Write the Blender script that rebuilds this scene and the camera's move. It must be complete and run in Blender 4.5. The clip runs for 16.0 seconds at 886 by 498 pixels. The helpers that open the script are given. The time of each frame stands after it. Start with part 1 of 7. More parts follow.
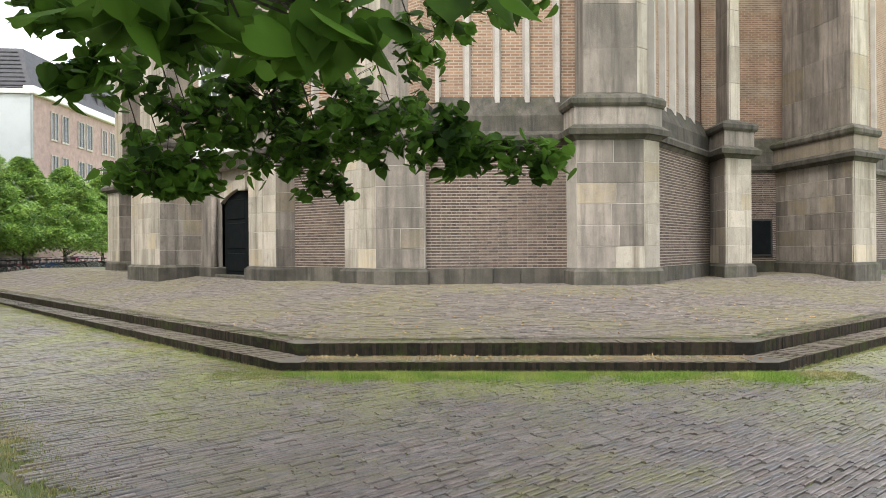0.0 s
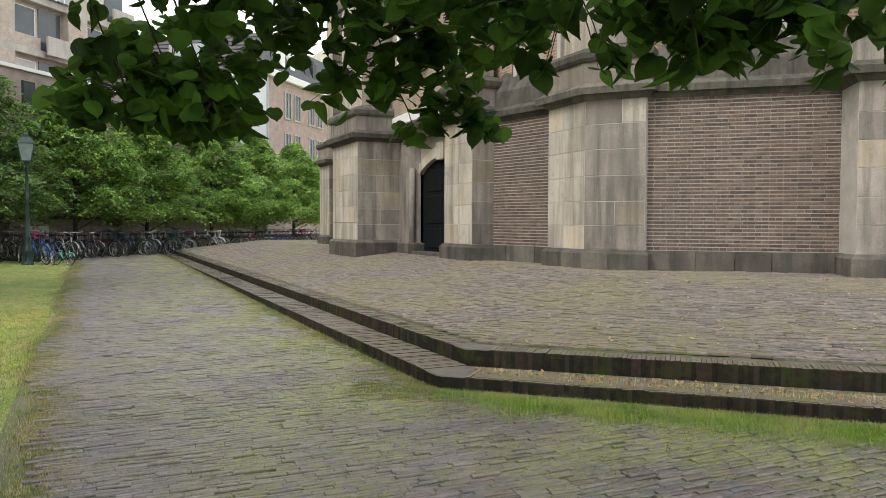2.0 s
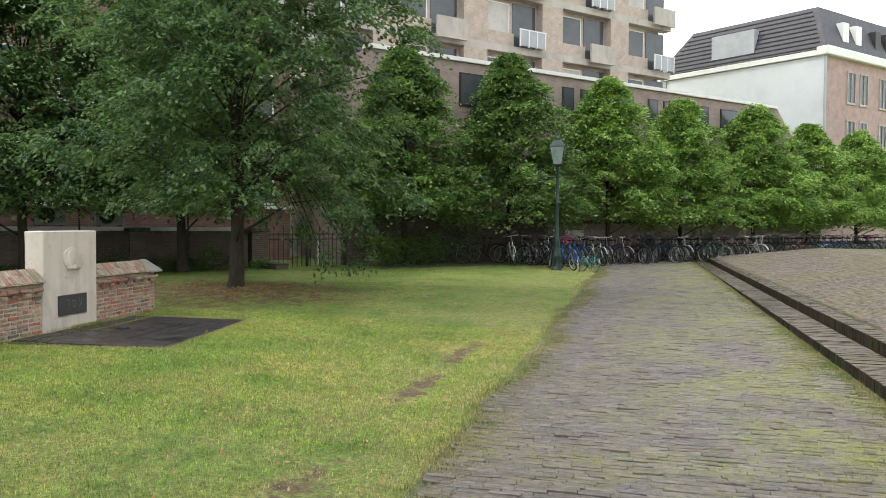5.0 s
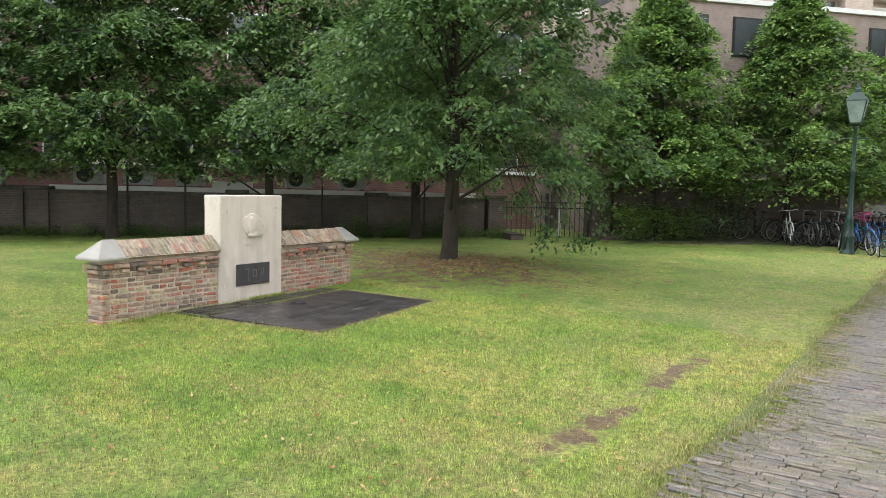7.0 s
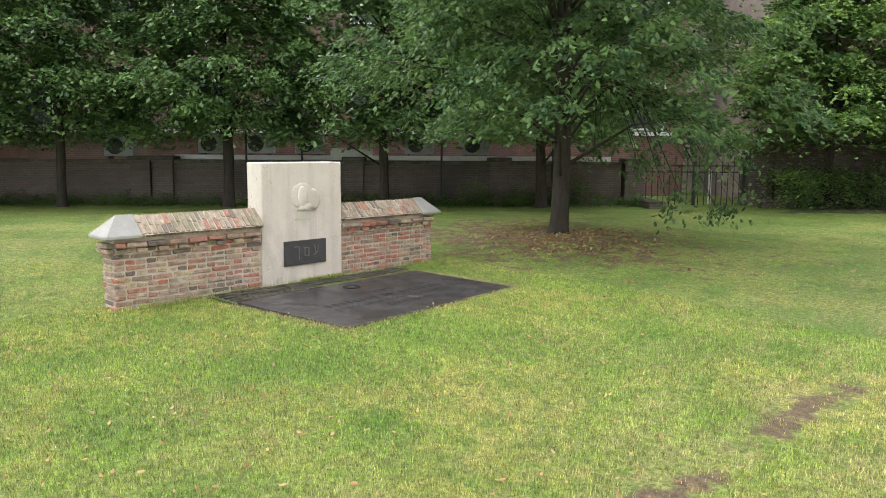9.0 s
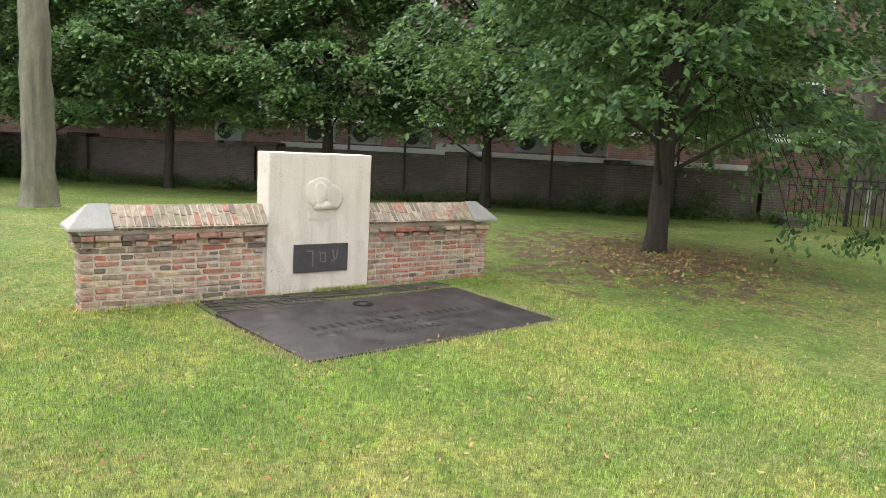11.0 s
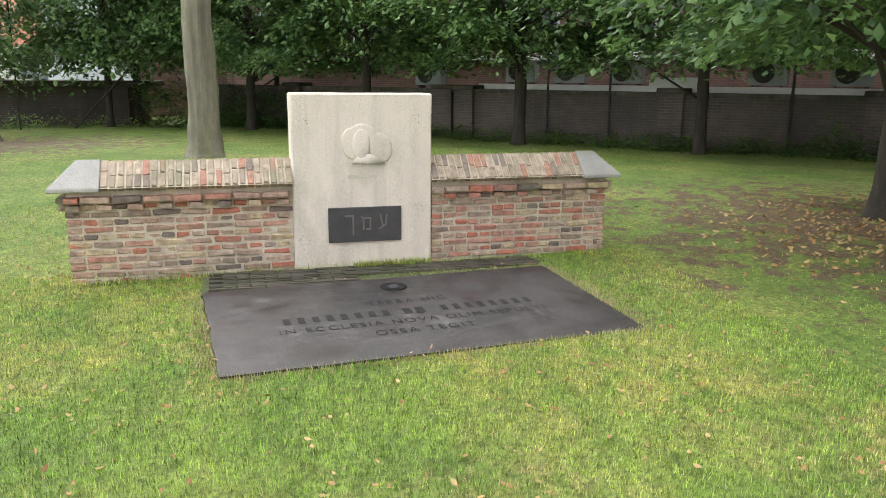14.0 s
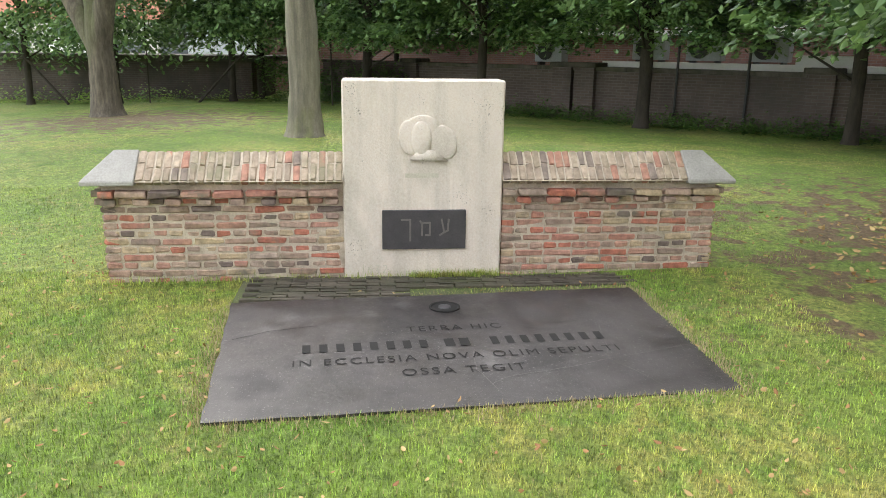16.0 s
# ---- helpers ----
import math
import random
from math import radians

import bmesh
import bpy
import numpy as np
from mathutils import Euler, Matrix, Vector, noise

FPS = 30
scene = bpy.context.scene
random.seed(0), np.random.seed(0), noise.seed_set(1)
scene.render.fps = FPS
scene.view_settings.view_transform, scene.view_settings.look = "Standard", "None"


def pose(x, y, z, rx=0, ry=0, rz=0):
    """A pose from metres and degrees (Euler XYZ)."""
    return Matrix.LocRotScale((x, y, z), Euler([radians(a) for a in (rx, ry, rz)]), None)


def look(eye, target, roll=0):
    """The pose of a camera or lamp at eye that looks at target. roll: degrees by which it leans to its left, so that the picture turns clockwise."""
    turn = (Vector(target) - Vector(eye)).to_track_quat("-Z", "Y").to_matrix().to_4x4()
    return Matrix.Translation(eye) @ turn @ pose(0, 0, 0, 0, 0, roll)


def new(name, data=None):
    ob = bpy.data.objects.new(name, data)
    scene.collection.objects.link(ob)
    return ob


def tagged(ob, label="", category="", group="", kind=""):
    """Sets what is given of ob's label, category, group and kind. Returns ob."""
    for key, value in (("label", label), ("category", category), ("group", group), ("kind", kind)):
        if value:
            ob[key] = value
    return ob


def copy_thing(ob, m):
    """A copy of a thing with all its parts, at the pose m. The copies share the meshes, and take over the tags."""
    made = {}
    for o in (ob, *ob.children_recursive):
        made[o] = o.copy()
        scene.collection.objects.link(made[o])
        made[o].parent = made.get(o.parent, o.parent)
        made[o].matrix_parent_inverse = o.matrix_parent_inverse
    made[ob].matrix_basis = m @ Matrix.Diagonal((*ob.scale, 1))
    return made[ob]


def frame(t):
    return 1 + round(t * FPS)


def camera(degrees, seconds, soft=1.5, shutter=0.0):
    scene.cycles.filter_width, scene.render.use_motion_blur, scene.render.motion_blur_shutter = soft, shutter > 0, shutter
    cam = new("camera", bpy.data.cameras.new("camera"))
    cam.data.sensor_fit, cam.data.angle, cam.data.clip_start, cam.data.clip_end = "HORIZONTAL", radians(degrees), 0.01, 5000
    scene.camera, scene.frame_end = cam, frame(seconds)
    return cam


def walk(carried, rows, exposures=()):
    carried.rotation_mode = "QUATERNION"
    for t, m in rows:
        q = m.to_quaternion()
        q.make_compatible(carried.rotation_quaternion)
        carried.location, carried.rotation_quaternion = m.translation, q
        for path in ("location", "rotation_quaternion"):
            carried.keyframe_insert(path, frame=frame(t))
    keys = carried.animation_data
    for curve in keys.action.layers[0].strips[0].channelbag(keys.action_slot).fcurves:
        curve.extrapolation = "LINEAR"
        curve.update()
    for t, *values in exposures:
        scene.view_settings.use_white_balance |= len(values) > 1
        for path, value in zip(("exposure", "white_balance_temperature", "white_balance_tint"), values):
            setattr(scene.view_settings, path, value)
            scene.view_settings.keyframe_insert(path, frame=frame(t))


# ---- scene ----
cam = camera(61.2, 16.0, soft=0.6)
METRES, EYE, TILT, LEAN, TURN = 16.667, 1.6, 0.0, 0.0, -42.0
ROWS = [
    (0.0, 0.0, 0.0, 0.0, -0.0, -0.04, 0.35),
    (0.5, 0.0072, 0.042, 0.0022, 1.34, 0.13, 0.03),
    (1.0, 0.0082, 0.0847, 0.0019, 5.37, 0.01, -0.24),
    (1.5, 0.0073, 0.1256, 0.0013, 10.64, -0.75, -0.46),
    (2.0, 0.0013, 0.1636, 0.0012, 16.83, -1.92, -0.26),
    (2.5, -0.0104, 0.2026, 0.0029, 23.75, -3.42, 0.07),
    (3.0, -0.0254, 0.2394, 0.0039, 31.46, -3.36, 0.42),
    (3.5, -0.0502, 0.2741, 0.0044, 38.96, -2.7, 0.21),
    (4.0, -0.073, 0.308, 0.0043, 45.47, -2.34, 0.09),
    (6.5, -0.1927, 0.4458, 0.0067, 72.06, -3.31, -1.33),
    (7.0, -0.2154, 0.4688, 0.0073, 77.12, -4.72, -1.33),
    (7.5, -0.2408, 0.4895, 0.0073, 81.06, -5.89, -0.91),
    (8.0, -0.263, 0.5101, 0.0063, 84.59, -6.63, -0.55),
    (10.5, -0.3849, 0.5935, 0.0054, 96.49, -7.87, -1.87),
    (11.0, -0.4071, 0.6096, 0.0067, 100.59, -8.02, -2.84),
    (11.5, -0.4325, 0.6222, 0.005, 104.27, -8.57, -3.09),
    (12.0, -0.4553, 0.6354, 0.0053, 107.72, -9.4, -2.47),
    (12.5, -0.475, 0.6518, 0.006, 110.48, -9.84, -2.16),
    (13.0, -0.4978, 0.6622, 0.0036, 112.37, -10.4, -1.78),
    (13.5, -0.5237, 0.6703, 0.0034, 115.94, -11.65, -0.94),
    (14.0, -0.5478, 0.6749, 0.0046, 120.69, -12.87, -0.55),
    (14.5, -0.5666, 0.675, 0.0054, 124.09, -13.57, -0.77),
    (15.0, -0.5842, 0.6709, 0.007, 126.5, -14.19, -0.86),
    (15.5, -0.5956, 0.6689, 0.0082, 128.84, -14.62, -0.92),
    (16.0, -0.6068, 0.6687, 0.0092, 130.74, -14.89, -0.76),
]
walk(cam, [(t, pose(0, 0, EYE, TILT, LEAN, TURN) @ pose(METRES * x, METRES * y, METRES * z, 90 + pitch, roll, yaw)) for t, x, y, z, yaw, pitch, roll in ROWS],
     [(0.0, 0.62), (1.0, 0.36), (2.0, 0.28), (3.0, 0.45), (3.5, 0.42), (4.0, 0.27), (6.5, 0.84), (8.0, 0.9), (11.0, 1.1), (16.0, 1.1)])

# ---- overcast daylight ----
world = bpy.data.worlds.new("overcast_sky")
scene.world = world
world.use_nodes = True
wn, wl = world.node_tree.nodes, world.node_tree.links
sky = wn.new("ShaderNodeTexSky")
sky.sky_type, sky.sun_disc = "NISHITA", False
sky.sun_elevation, sky.sun_rotation = radians(48), radians(255)
sky.air_density, sky.dust_density = 1.0, 4.0
cloud = wn.new("ShaderNodeMix")
cloud.data_type = "RGBA"
cloud.inputs[0].default_value = 0.85
cloud.inputs[7].default_value = (10.5, 10.8, 11.2, 1)
wl.new(sky.outputs[0], cloud.inputs[6])
wl.new(cloud.outputs[2], wn["Background"].inputs[0])
wn["Background"].inputs[1].default_value = 0.15
sun_data = bpy.data.lights.new("sun", "SUN")
sun_data.energy, sun_data.angle, sun_data.color = 1.5, radians(20), (1.0, 0.96, 0.9)
sun = new("sun", sun_data)
sun.matrix_world = look((-36, -10, 42), (0, 0, 0))


# ---- mesh helpers ----
def obj(name, bm, material, smooth=False):
    me = bpy.data.meshes.new(name)
    bm.normal_update()
    bm.to_mesh(me)
    bm.free()
    me.materials.append(material)
    if smooth:
        me.shade_smooth()
    return new(name, me)


def under(ob, parent, label=""):
    ob.parent = parent
    if label:
        ob["label"] = label
    return ob


def part(name, bm, material, parent, label="", smooth=False):
    return under(obj(name, bm, material, smooth), parent, label)


def thing(name, label, category, at=(0, 0, 0), group="", kind=""):
    ob = new(name)
    ob.location = at
    bpy.context.view_layer.update()
    return tagged(ob, label, category, group, kind)


def quads(name, verts, faces, material, smooth=False):
    me = bpy.data.meshes.new(name)
    me.from_pydata(verts, [], faces)
    me.materials.append(material)
    if smooth:
        me.shade_smooth()
    return new(name, me)


def box(bm, x0, x1, y0, y1, z0, z1, m=None, bevel=0.0):
    r = bmesh.ops.create_cube(bm, size=1.0)
    vs = r["verts"]
    for v in vs:
        v.co = Vector(((x0 + x1) / 2 + v.co.x * (x1 - x0), (y0 + y1) / 2 + v.co.y * (y1 - y0), (z0 + z1) / 2 + v.co.z * (z1 - z0)))
    if bevel:
        es = list({e for v in vs for e in v.link_edges})
        vs = list({v for f in bmesh.ops.bevel(bm, geom=es, offset=bevel, segments=1, affect="EDGES")["faces"] for v in f.verts} | {v for v in vs if v.is_valid})
    if m:
        for v in vs:
            v.co = m @ v.co
    return vs


def cuboid(x0, x1, y0, y1, z0, z1, bevel=0.0, m=None):
    bm = bmesh.new()
    box(bm, x0, x1, y0, y1, z0, z1, m, bevel)
    return bm


def offset(poly, d):
    """A convex outline moved outward by d."""
    n, out = len(poly), []
    cx, cy = sum(p[0] for p in poly) / n, sum(p[1] for p in poly) / n
    lines = []
    for i in range(n):
        (ax, ay), (bx, by) = poly[i], poly[(i + 1) % n]
        nx, ny = by - ay, ax - bx
        l = math.hypot(nx, ny)
        nx, ny = nx / l, ny / l
        if nx * (ax - cx) + ny * (ay - cy) < 0:
            nx, ny = -nx, -ny
        lines.append((nx, ny, nx * ax + ny * ay + d))
    for i in range(n):
        a, b = lines[i - 1], lines[i]
        det = a[0] * b[1] - a[1] * b[0]
        out.append(((a[2] * b[1] - a[1] * b[2]) / det, (a[0] * b[2] - a[2] * b[0]) / det))
    return out


def prism(bm, poly, z0, z1, top=None):
    """An upright prism, or a frustum where top gives another outline."""
    top = top or poly
    n = len(poly)
    a = [bm.verts.new((x, y, z0)) for x, y in poly]
    b = [bm.verts.new((x, y, z1)) for x, y in top]
    for i in range(n):
        bm.faces.new((a[i], a[(i + 1) % n], b[(i + 1) % n], b[i]))
    bm.faces.new(a[::-1])
    bm.faces.new(b)
    bmesh.ops.recalc_face_normals(bm, faces=bm.faces)


def stack(poly, layers):
    """Mouldings: prisms of (z0, z1, offset below, offset above)."""
    bm = bmesh.new()
    for z0, z1, d0, d1 in layers:
        prism(bm, offset(poly, d0), z0, z1, offset(poly, d1))
    return bm


def tube(bm, pts, radii, seg=6, cap=True):
    pts = [Vector(p) for p in pts]
    if not hasattr(radii, "__len__"):
        radii = [radii] * len(pts)
    rings, side = [], None
    for i, p in enumerate(pts):
        d = (pts[min(i + 1, len(pts) - 1)] - pts[max(i - 1, 0)]).normalized()
        if side is None:
            side = d.orthogonal().normalized()
        side = (side - d * side.dot(d)).normalized()
        up = d.cross(side)
        rings.append([bm.verts.new(p + radii[i] * (math.cos(2 * math.pi * k / seg) * side + math.sin(2 * math.pi * k / seg) * up)) for k in range(seg)])
    for a, b in zip(rings, rings[1:]):
        for k in range(seg):
            bm.faces.new((a[k], a[(k + 1) % seg], b[(k + 1) % seg], b[k]))
    if cap:
        bm.faces.new(rings[0][::-1])
        bm.faces.new(rings[-1])


def lathe(bm, profile, seg=16, at=(0, 0, 0)):
    rings = [[bm.verts.new((at[0] + r * math.cos(2 * math.pi * k / seg), at[1] + r * math.sin(2 * math.pi * k / seg), at[2] + z)) for k in range(seg)] for r, z in profile]
    for a, b in zip(rings, rings[1:]):
        for k in range(seg):
            bm.faces.new((a[k], a[(k + 1) % seg], b[(k + 1) % seg], b[k]))
    bm.faces.new(rings[0][::-1])
    bm.faces.new(rings[-1])


def smooth01(a, b, x):
    t = min(1.0, max(0.0, (x - a) / (b - a)))
    return t * t * (3 - 2 * t)


# ---- materials ----
def nodes(name):
    m = bpy.data.materials.new(name)
    m.use_nodes = True
    nt = m.node_tree
    return m, nt, nt.nodes, nt.links, nt.nodes["Principled BSDF"]


def mixed(nt, fac, a, b, mode="MIX"):
    n = nt.nodes.new("ShaderNodeMix")
    n.data_type, n.blend_type = "RGBA", mode
    for sock, v in ((n.inputs[0], fac), (n.inputs[6], a), (n.inputs[7], b)):
        if isinstance(v, (int, float)):
            sock.default_value = v
        elif isinstance(v, tuple):
            sock.default_value = (*v[:3], 1)
        else:
            nt.links.new(v, sock)
    return n.outputs[2]


def noised(nt, scale, lo=0.35, hi=0.65, detail=5.0, stretch=(1, 1, 1), coord=None):
    if coord is None:
        coord = nt.nodes.new("ShaderNodeNewGeometry").outputs["Position"]
    mp = nt.nodes.new("ShaderNodeMapping")
    mp.inputs["Scale"].default_value = stretch
    nt.links.new(coord, mp.inputs[0])
    t = nt.nodes.new("ShaderNodeTexNoise")
    t.inputs["Scale"].default_value, t.inputs["Detail"].default_value, t.inputs["Roughness"].default_value = scale, detail, 0.62
    nt.links.new(mp.outputs[0], t.inputs["Vector"])
    r = nt.nodes.new("ShaderNodeMapRange")
    r.inputs[1].default_value, r.inputs[2].default_value = lo, hi
    nt.links.new(t.outputs[0], r.inputs[0])
    return r.outputs[0]


def bumped(nt, bsdf, height, strength=0.4, distance=0.01):
    b = nt.nodes.new("ShaderNodeBump")
    b.inputs["Strength"].default_value, b.inputs["Distance"].default_value = strength, distance
    nt.links.new(height, b.inputs["Height"])
    nt.links.new(b.outputs[0], bsdf.inputs["Normal"])


def surface(name, c1, c2, scale=6.0, rough=0.8, bump=0.3, fine=60.0, c3=None, spread=0.0, metal=0.0, stretch=(1, 1, 1), c3_scale=0.8, c3_range=(0.52, 0.7), island=False, streak=None, gloss=0.5, tint=None, pits=None):
    """Two-scale weathered surface: c1 and c2 mottled, c3 in broad stains, spread by piece."""
    m, nt, n, l, p = nodes(name)
    col = mixed(nt, noised(nt, scale, stretch=stretch), c1, c2)
    if c3:
        col = mixed(nt, noised(nt, c3_scale, *c3_range, stretch=stretch), col, c3)
    if streak:
        col = mixed(nt, noised(nt, 1.0, 0.46, 0.7, 8.0, (5.0, 5.0, 0.35)), col, streak)
        col = mixed(nt, noised(nt, 5.0, 0.56, 0.9, 8.0), col, streak)
    if tint:
        # some blocks are of another, yellower bed
        fr = n.new("ShaderNodeMath")
        fr.operation = "MULTIPLY"
        fr.inputs[1].default_value = 7.31
        l.new(n.new("ShaderNodeObjectInfo").outputs["Random"], fr.inputs[0])
        fc = n.new("ShaderNodeMath")
        fc.operation = "FRACT"
        l.new(fr.outputs[0], fc.inputs[0])
        pick = n.new("ShaderNodeMapRange")
        pick.inputs[1].default_value, pick.inputs[2].default_value = 0.72, 0.92
        pick.inputs[4].default_value = 0.5
        l.new(fc.outputs[0], pick.inputs[0])
        patch = n.new("ShaderNodeMath")
        patch.operation = "MULTIPLY"
        l.new(pick.outputs[0], patch.inputs[0])
        l.new(noised(nt, 2.6, 0.3, 0.6, 6.0), patch.inputs[1])
        col = mixed(nt, patch.outputs[0], col, tint)
    if pits:
        # patches of small weathered holes
        hole = n.new("ShaderNodeMath")
        hole.operation = "MULTIPLY"
        l.new(noised(nt, 75.0, 0.6, 0.66, 2.0), hole.inputs[0])
        l.new(noised(nt, 3.2, 0.55, 0.63, 3.0), hole.inputs[1])
        col = mixed(nt, hole.outputs[0], col, pits)
    p.inputs["Specular IOR Level"].default_value = gloss
    grain = noised(nt, fine, 0.25, 0.75, 3.0)
    col = mixed(nt, 0.25, col, mixed(nt, grain, (0.25, 0.25, 0.25), (0.9, 0.9, 0.9)), "OVERLAY")
    if spread:
        src = n.new("ShaderNodeNewGeometry").outputs["Random Per Island"] if island else n.new("ShaderNodeObjectInfo").outputs["Random"]
        mr = n.new("ShaderNodeMapRange")
        mr.inputs[3].default_value, mr.inputs[4].default_value = 1 - spread, 1 + spread
        l.new(src, mr.inputs[0])
        hs = n.new("ShaderNodeHueSaturation")
        l.new(mr.outputs[0], hs.inputs["Value"])
        l.new(col, hs.inputs["Color"])
        col = hs.outputs[0]
    l.new(col, p.inputs["Base Color"])
    p.inputs["Roughness"].default_value, p.inputs["Metallic"].default_value = rough, metal
    if bump:
        bumped(nt, p, grain, bump, 0.006)
    return m


def pieces(name, ramp, rough=0.85, bump=0.5, island=True, stain=None, stain_scale=0.6, stain_range=(0.5, 0.62), tone=(0.7, 1.25), edge=None):
    """Bricks: a colour from the ramp by piece, mottled, with stains or moss."""
    m, nt, n, l, p = nodes(name)
    src = n.new("ShaderNodeNewGeometry").outputs["Random Per Island"] if island else n.new("ShaderNodeObjectInfo").outputs["Random"]
    r = n.new("ShaderNodeValToRGB")
    r.color_ramp.interpolation = "CONSTANT"
    els = r.color_ramp.elements
    while len(els) < len(ramp):
        els.new(0.5)
    for i, c in enumerate(ramp):
        els[i].position, els[i].color = i / len(ramp), (*c, 1)
    l.new(src, r.inputs[0])
    mott = noised(nt, 18.0, 0.3, 0.7, 6.0)
    hs = n.new("ShaderNodeHueSaturation")
    mr = n.new("ShaderNodeMapRange")
    mr.inputs[3].default_value, mr.inputs[4].default_value = tone
    l.new(mott, mr.inputs[0])
    l.new(mr.outputs[0], hs.inputs["Value"])
    l.new(r.outputs[0], hs.inputs["Color"])
    col = hs.outputs[0]
    if stain:
        a = noised(nt, stain_scale, *stain_range)
        b = noised(nt, 11.0, 0.38, 0.6)
        mul = n.new("ShaderNodeMath")
        mul.operation = "MULTIPLY"
        l.new(a, mul.inputs[0])
        l.new(b, mul.inputs[1])
        col = mixed(nt, mul.outputs[0], col, stain)
    if edge:
        # moss thrives in a band below the terrace's three sides
        pos = n.new("ShaderNodeNewGeometry").outputs["Position"]
        least = None
        for (dx, dy), off in (((1.0, 0.0), 4.86), ((0.699, 0.715), 9.51), ((0.0, 1.0), 4.15)):
            dt = n.new("ShaderNodeVectorMath")
            dt.operation = "DOT_PRODUCT"
            dt.inputs[1].default_value = (dx, dy, 0)
            l.new(pos, dt.inputs[0])
            sb = n.new("ShaderNodeMath")
            sb.operation = "SUBTRACT"
            sb.inputs[1].default_value = off
            l.new(dt.outputs["Value"], sb.inputs[0])
            if least is None:
                least = sb.outputs[0]
            else:
                mn = n.new("ShaderNodeMath")
                mn.operation = "MINIMUM"
                l.new(least, mn.inputs[0])
                l.new(sb.outputs[0], mn.inputs[1])
                least = mn.outputs[0]
        near = n.new("ShaderNodeMapRange")
        near.inputs[1].default_value, near.inputs[2].default_value = -3.6, -0.7
        l.new(least, near.inputs[0])
        band = near.outputs[0]
        for k in (noised(nt, 0.9, 0.4, 0.6), noised(nt, 14.0, 0.34, 0.6)):
            mm = n.new("ShaderNodeMath")
            mm.operation = "MULTIPLY"
            l.new(band, mm.inputs[0])
            l.new(k, mm.inputs[1])
            band = mm.outputs[0]
        col = mixed(nt, band, col, edge)
    l.new(col, p.inputs["Base Color"])
    p.inputs["Roughness"].default_value = rough
    bumped(nt, p, noised(nt, 90.0, 0.25, 0.75, 4.0), bump, 0.004)
    return m


def brickwork(name, c1, c2, mortar, w=0.22, h=0.068, gap=0.009, stain=None, rough=0.88):
    """Far brick walls, in metres along the wall's own UV."""
    m, nt, n, l, p = nodes(name)
    uv = n.new("ShaderNodeUVMap")
    t = n.new("ShaderNodeTexBrick")
    t.inputs["Scale"].default_value = 1.0
    for k, v in (("Color1", c1), ("Color2", c2), ("Mortar", mortar)):
        t.inputs[k].default_value = (*v, 1)
    t.inputs["Mortar Size"].default_value, t.inputs["Brick Width"].default_value, t.inputs["Row Height"].default_value = gap, w, h
    t.inputs["Bias"].default_value = -0.1
    l.new(uv.outputs[0], t.inputs["Vector"])
    col = mixed(nt, 0.4, t.outputs[0], mixed(nt, noised(nt, 2.2, 0.3, 0.7), (0.3, 0.3, 0.3), (0.75, 0.74, 0.72)), "OVERLAY")
    if stain:
        col = mixed(nt, noised(nt, 0.5, 0.5, 0.72, stretch=(1, 1, 0.4)), col, stain)
    l.new(col, p.inputs["Base Color"])
    p.inputs["Roughness"].default_value = rough
    inv = n.new("ShaderNodeMath")
    inv.operation = "SUBTRACT"
    inv.inputs[0].default_value = 1.0
    l.new(t.outputs["Fac"], inv.inputs[1])
    bumped(nt, p, inv.outputs[0], 0.7, 0.01)
    return m


def leafy(name, c1, c2, c3, trans=0.35, rough=0.5, gloss=0.4):
    """Leaves: colour by leaf, light shining through."""
    m, nt, n, l, p = nodes(name)
    rnd = n.new("ShaderNodeNewGeometry").outputs["Random Per Island"]
    r = n.new("ShaderNodeValToRGB")
    e = r.color_ramp.elements
    e[0].color, e[1].color = (*c1, 1), (*c3, 1)
    e.new(0.6).color = (*c2, 1)
    l.new(rnd, r.inputs[0])
    col = mixed(nt, noised(nt, 1.7, 0.45, 0.62), r.outputs[0], c3)
    l.new(col, p.inputs["Base Color"])
    p.inputs["Roughness"].default_value = rough
    p.inputs["Specular IOR Level"].default_value = gloss
    tr = n.new("ShaderNodeBsdfTranslucent")
    bright = mixed(nt, 0.3, col, (0.2, 0.34, 0.07))
    l.new(bright, tr.inputs[0])
    mx = n.new("ShaderNodeMixShader")
    mx.inputs[0].default_value = trans
    l.new(p.outputs[0], mx.inputs[1])
    l.new(tr.outputs[0], mx.inputs[2])
    l.new(mx.outputs[0], n["Material Output"].inputs[0])
    return m


def plain(name, c, rough=0.5, metal=0.0, spread=0.0):
    return surface(name, c, tuple(v * 0.8 for v in c), 9.0, rough, 0.1, 80.0, metal=metal, spread=spread)


M = {}
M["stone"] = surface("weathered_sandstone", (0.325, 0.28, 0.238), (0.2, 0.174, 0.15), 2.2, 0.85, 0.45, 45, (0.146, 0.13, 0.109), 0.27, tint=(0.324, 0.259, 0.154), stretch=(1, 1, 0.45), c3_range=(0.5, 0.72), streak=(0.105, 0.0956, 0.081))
M["pale_joint"] = surface("pale_lime_joint", (0.502, 0.462, 0.405), (0.389, 0.356, 0.308), 3.0, 0.9, 0.3, 50, (0.243, 0.219, 0.178))
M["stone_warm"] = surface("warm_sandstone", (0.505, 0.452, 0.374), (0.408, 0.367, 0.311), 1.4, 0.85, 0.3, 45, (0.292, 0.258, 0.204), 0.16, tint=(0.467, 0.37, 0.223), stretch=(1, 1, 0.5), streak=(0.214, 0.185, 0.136))
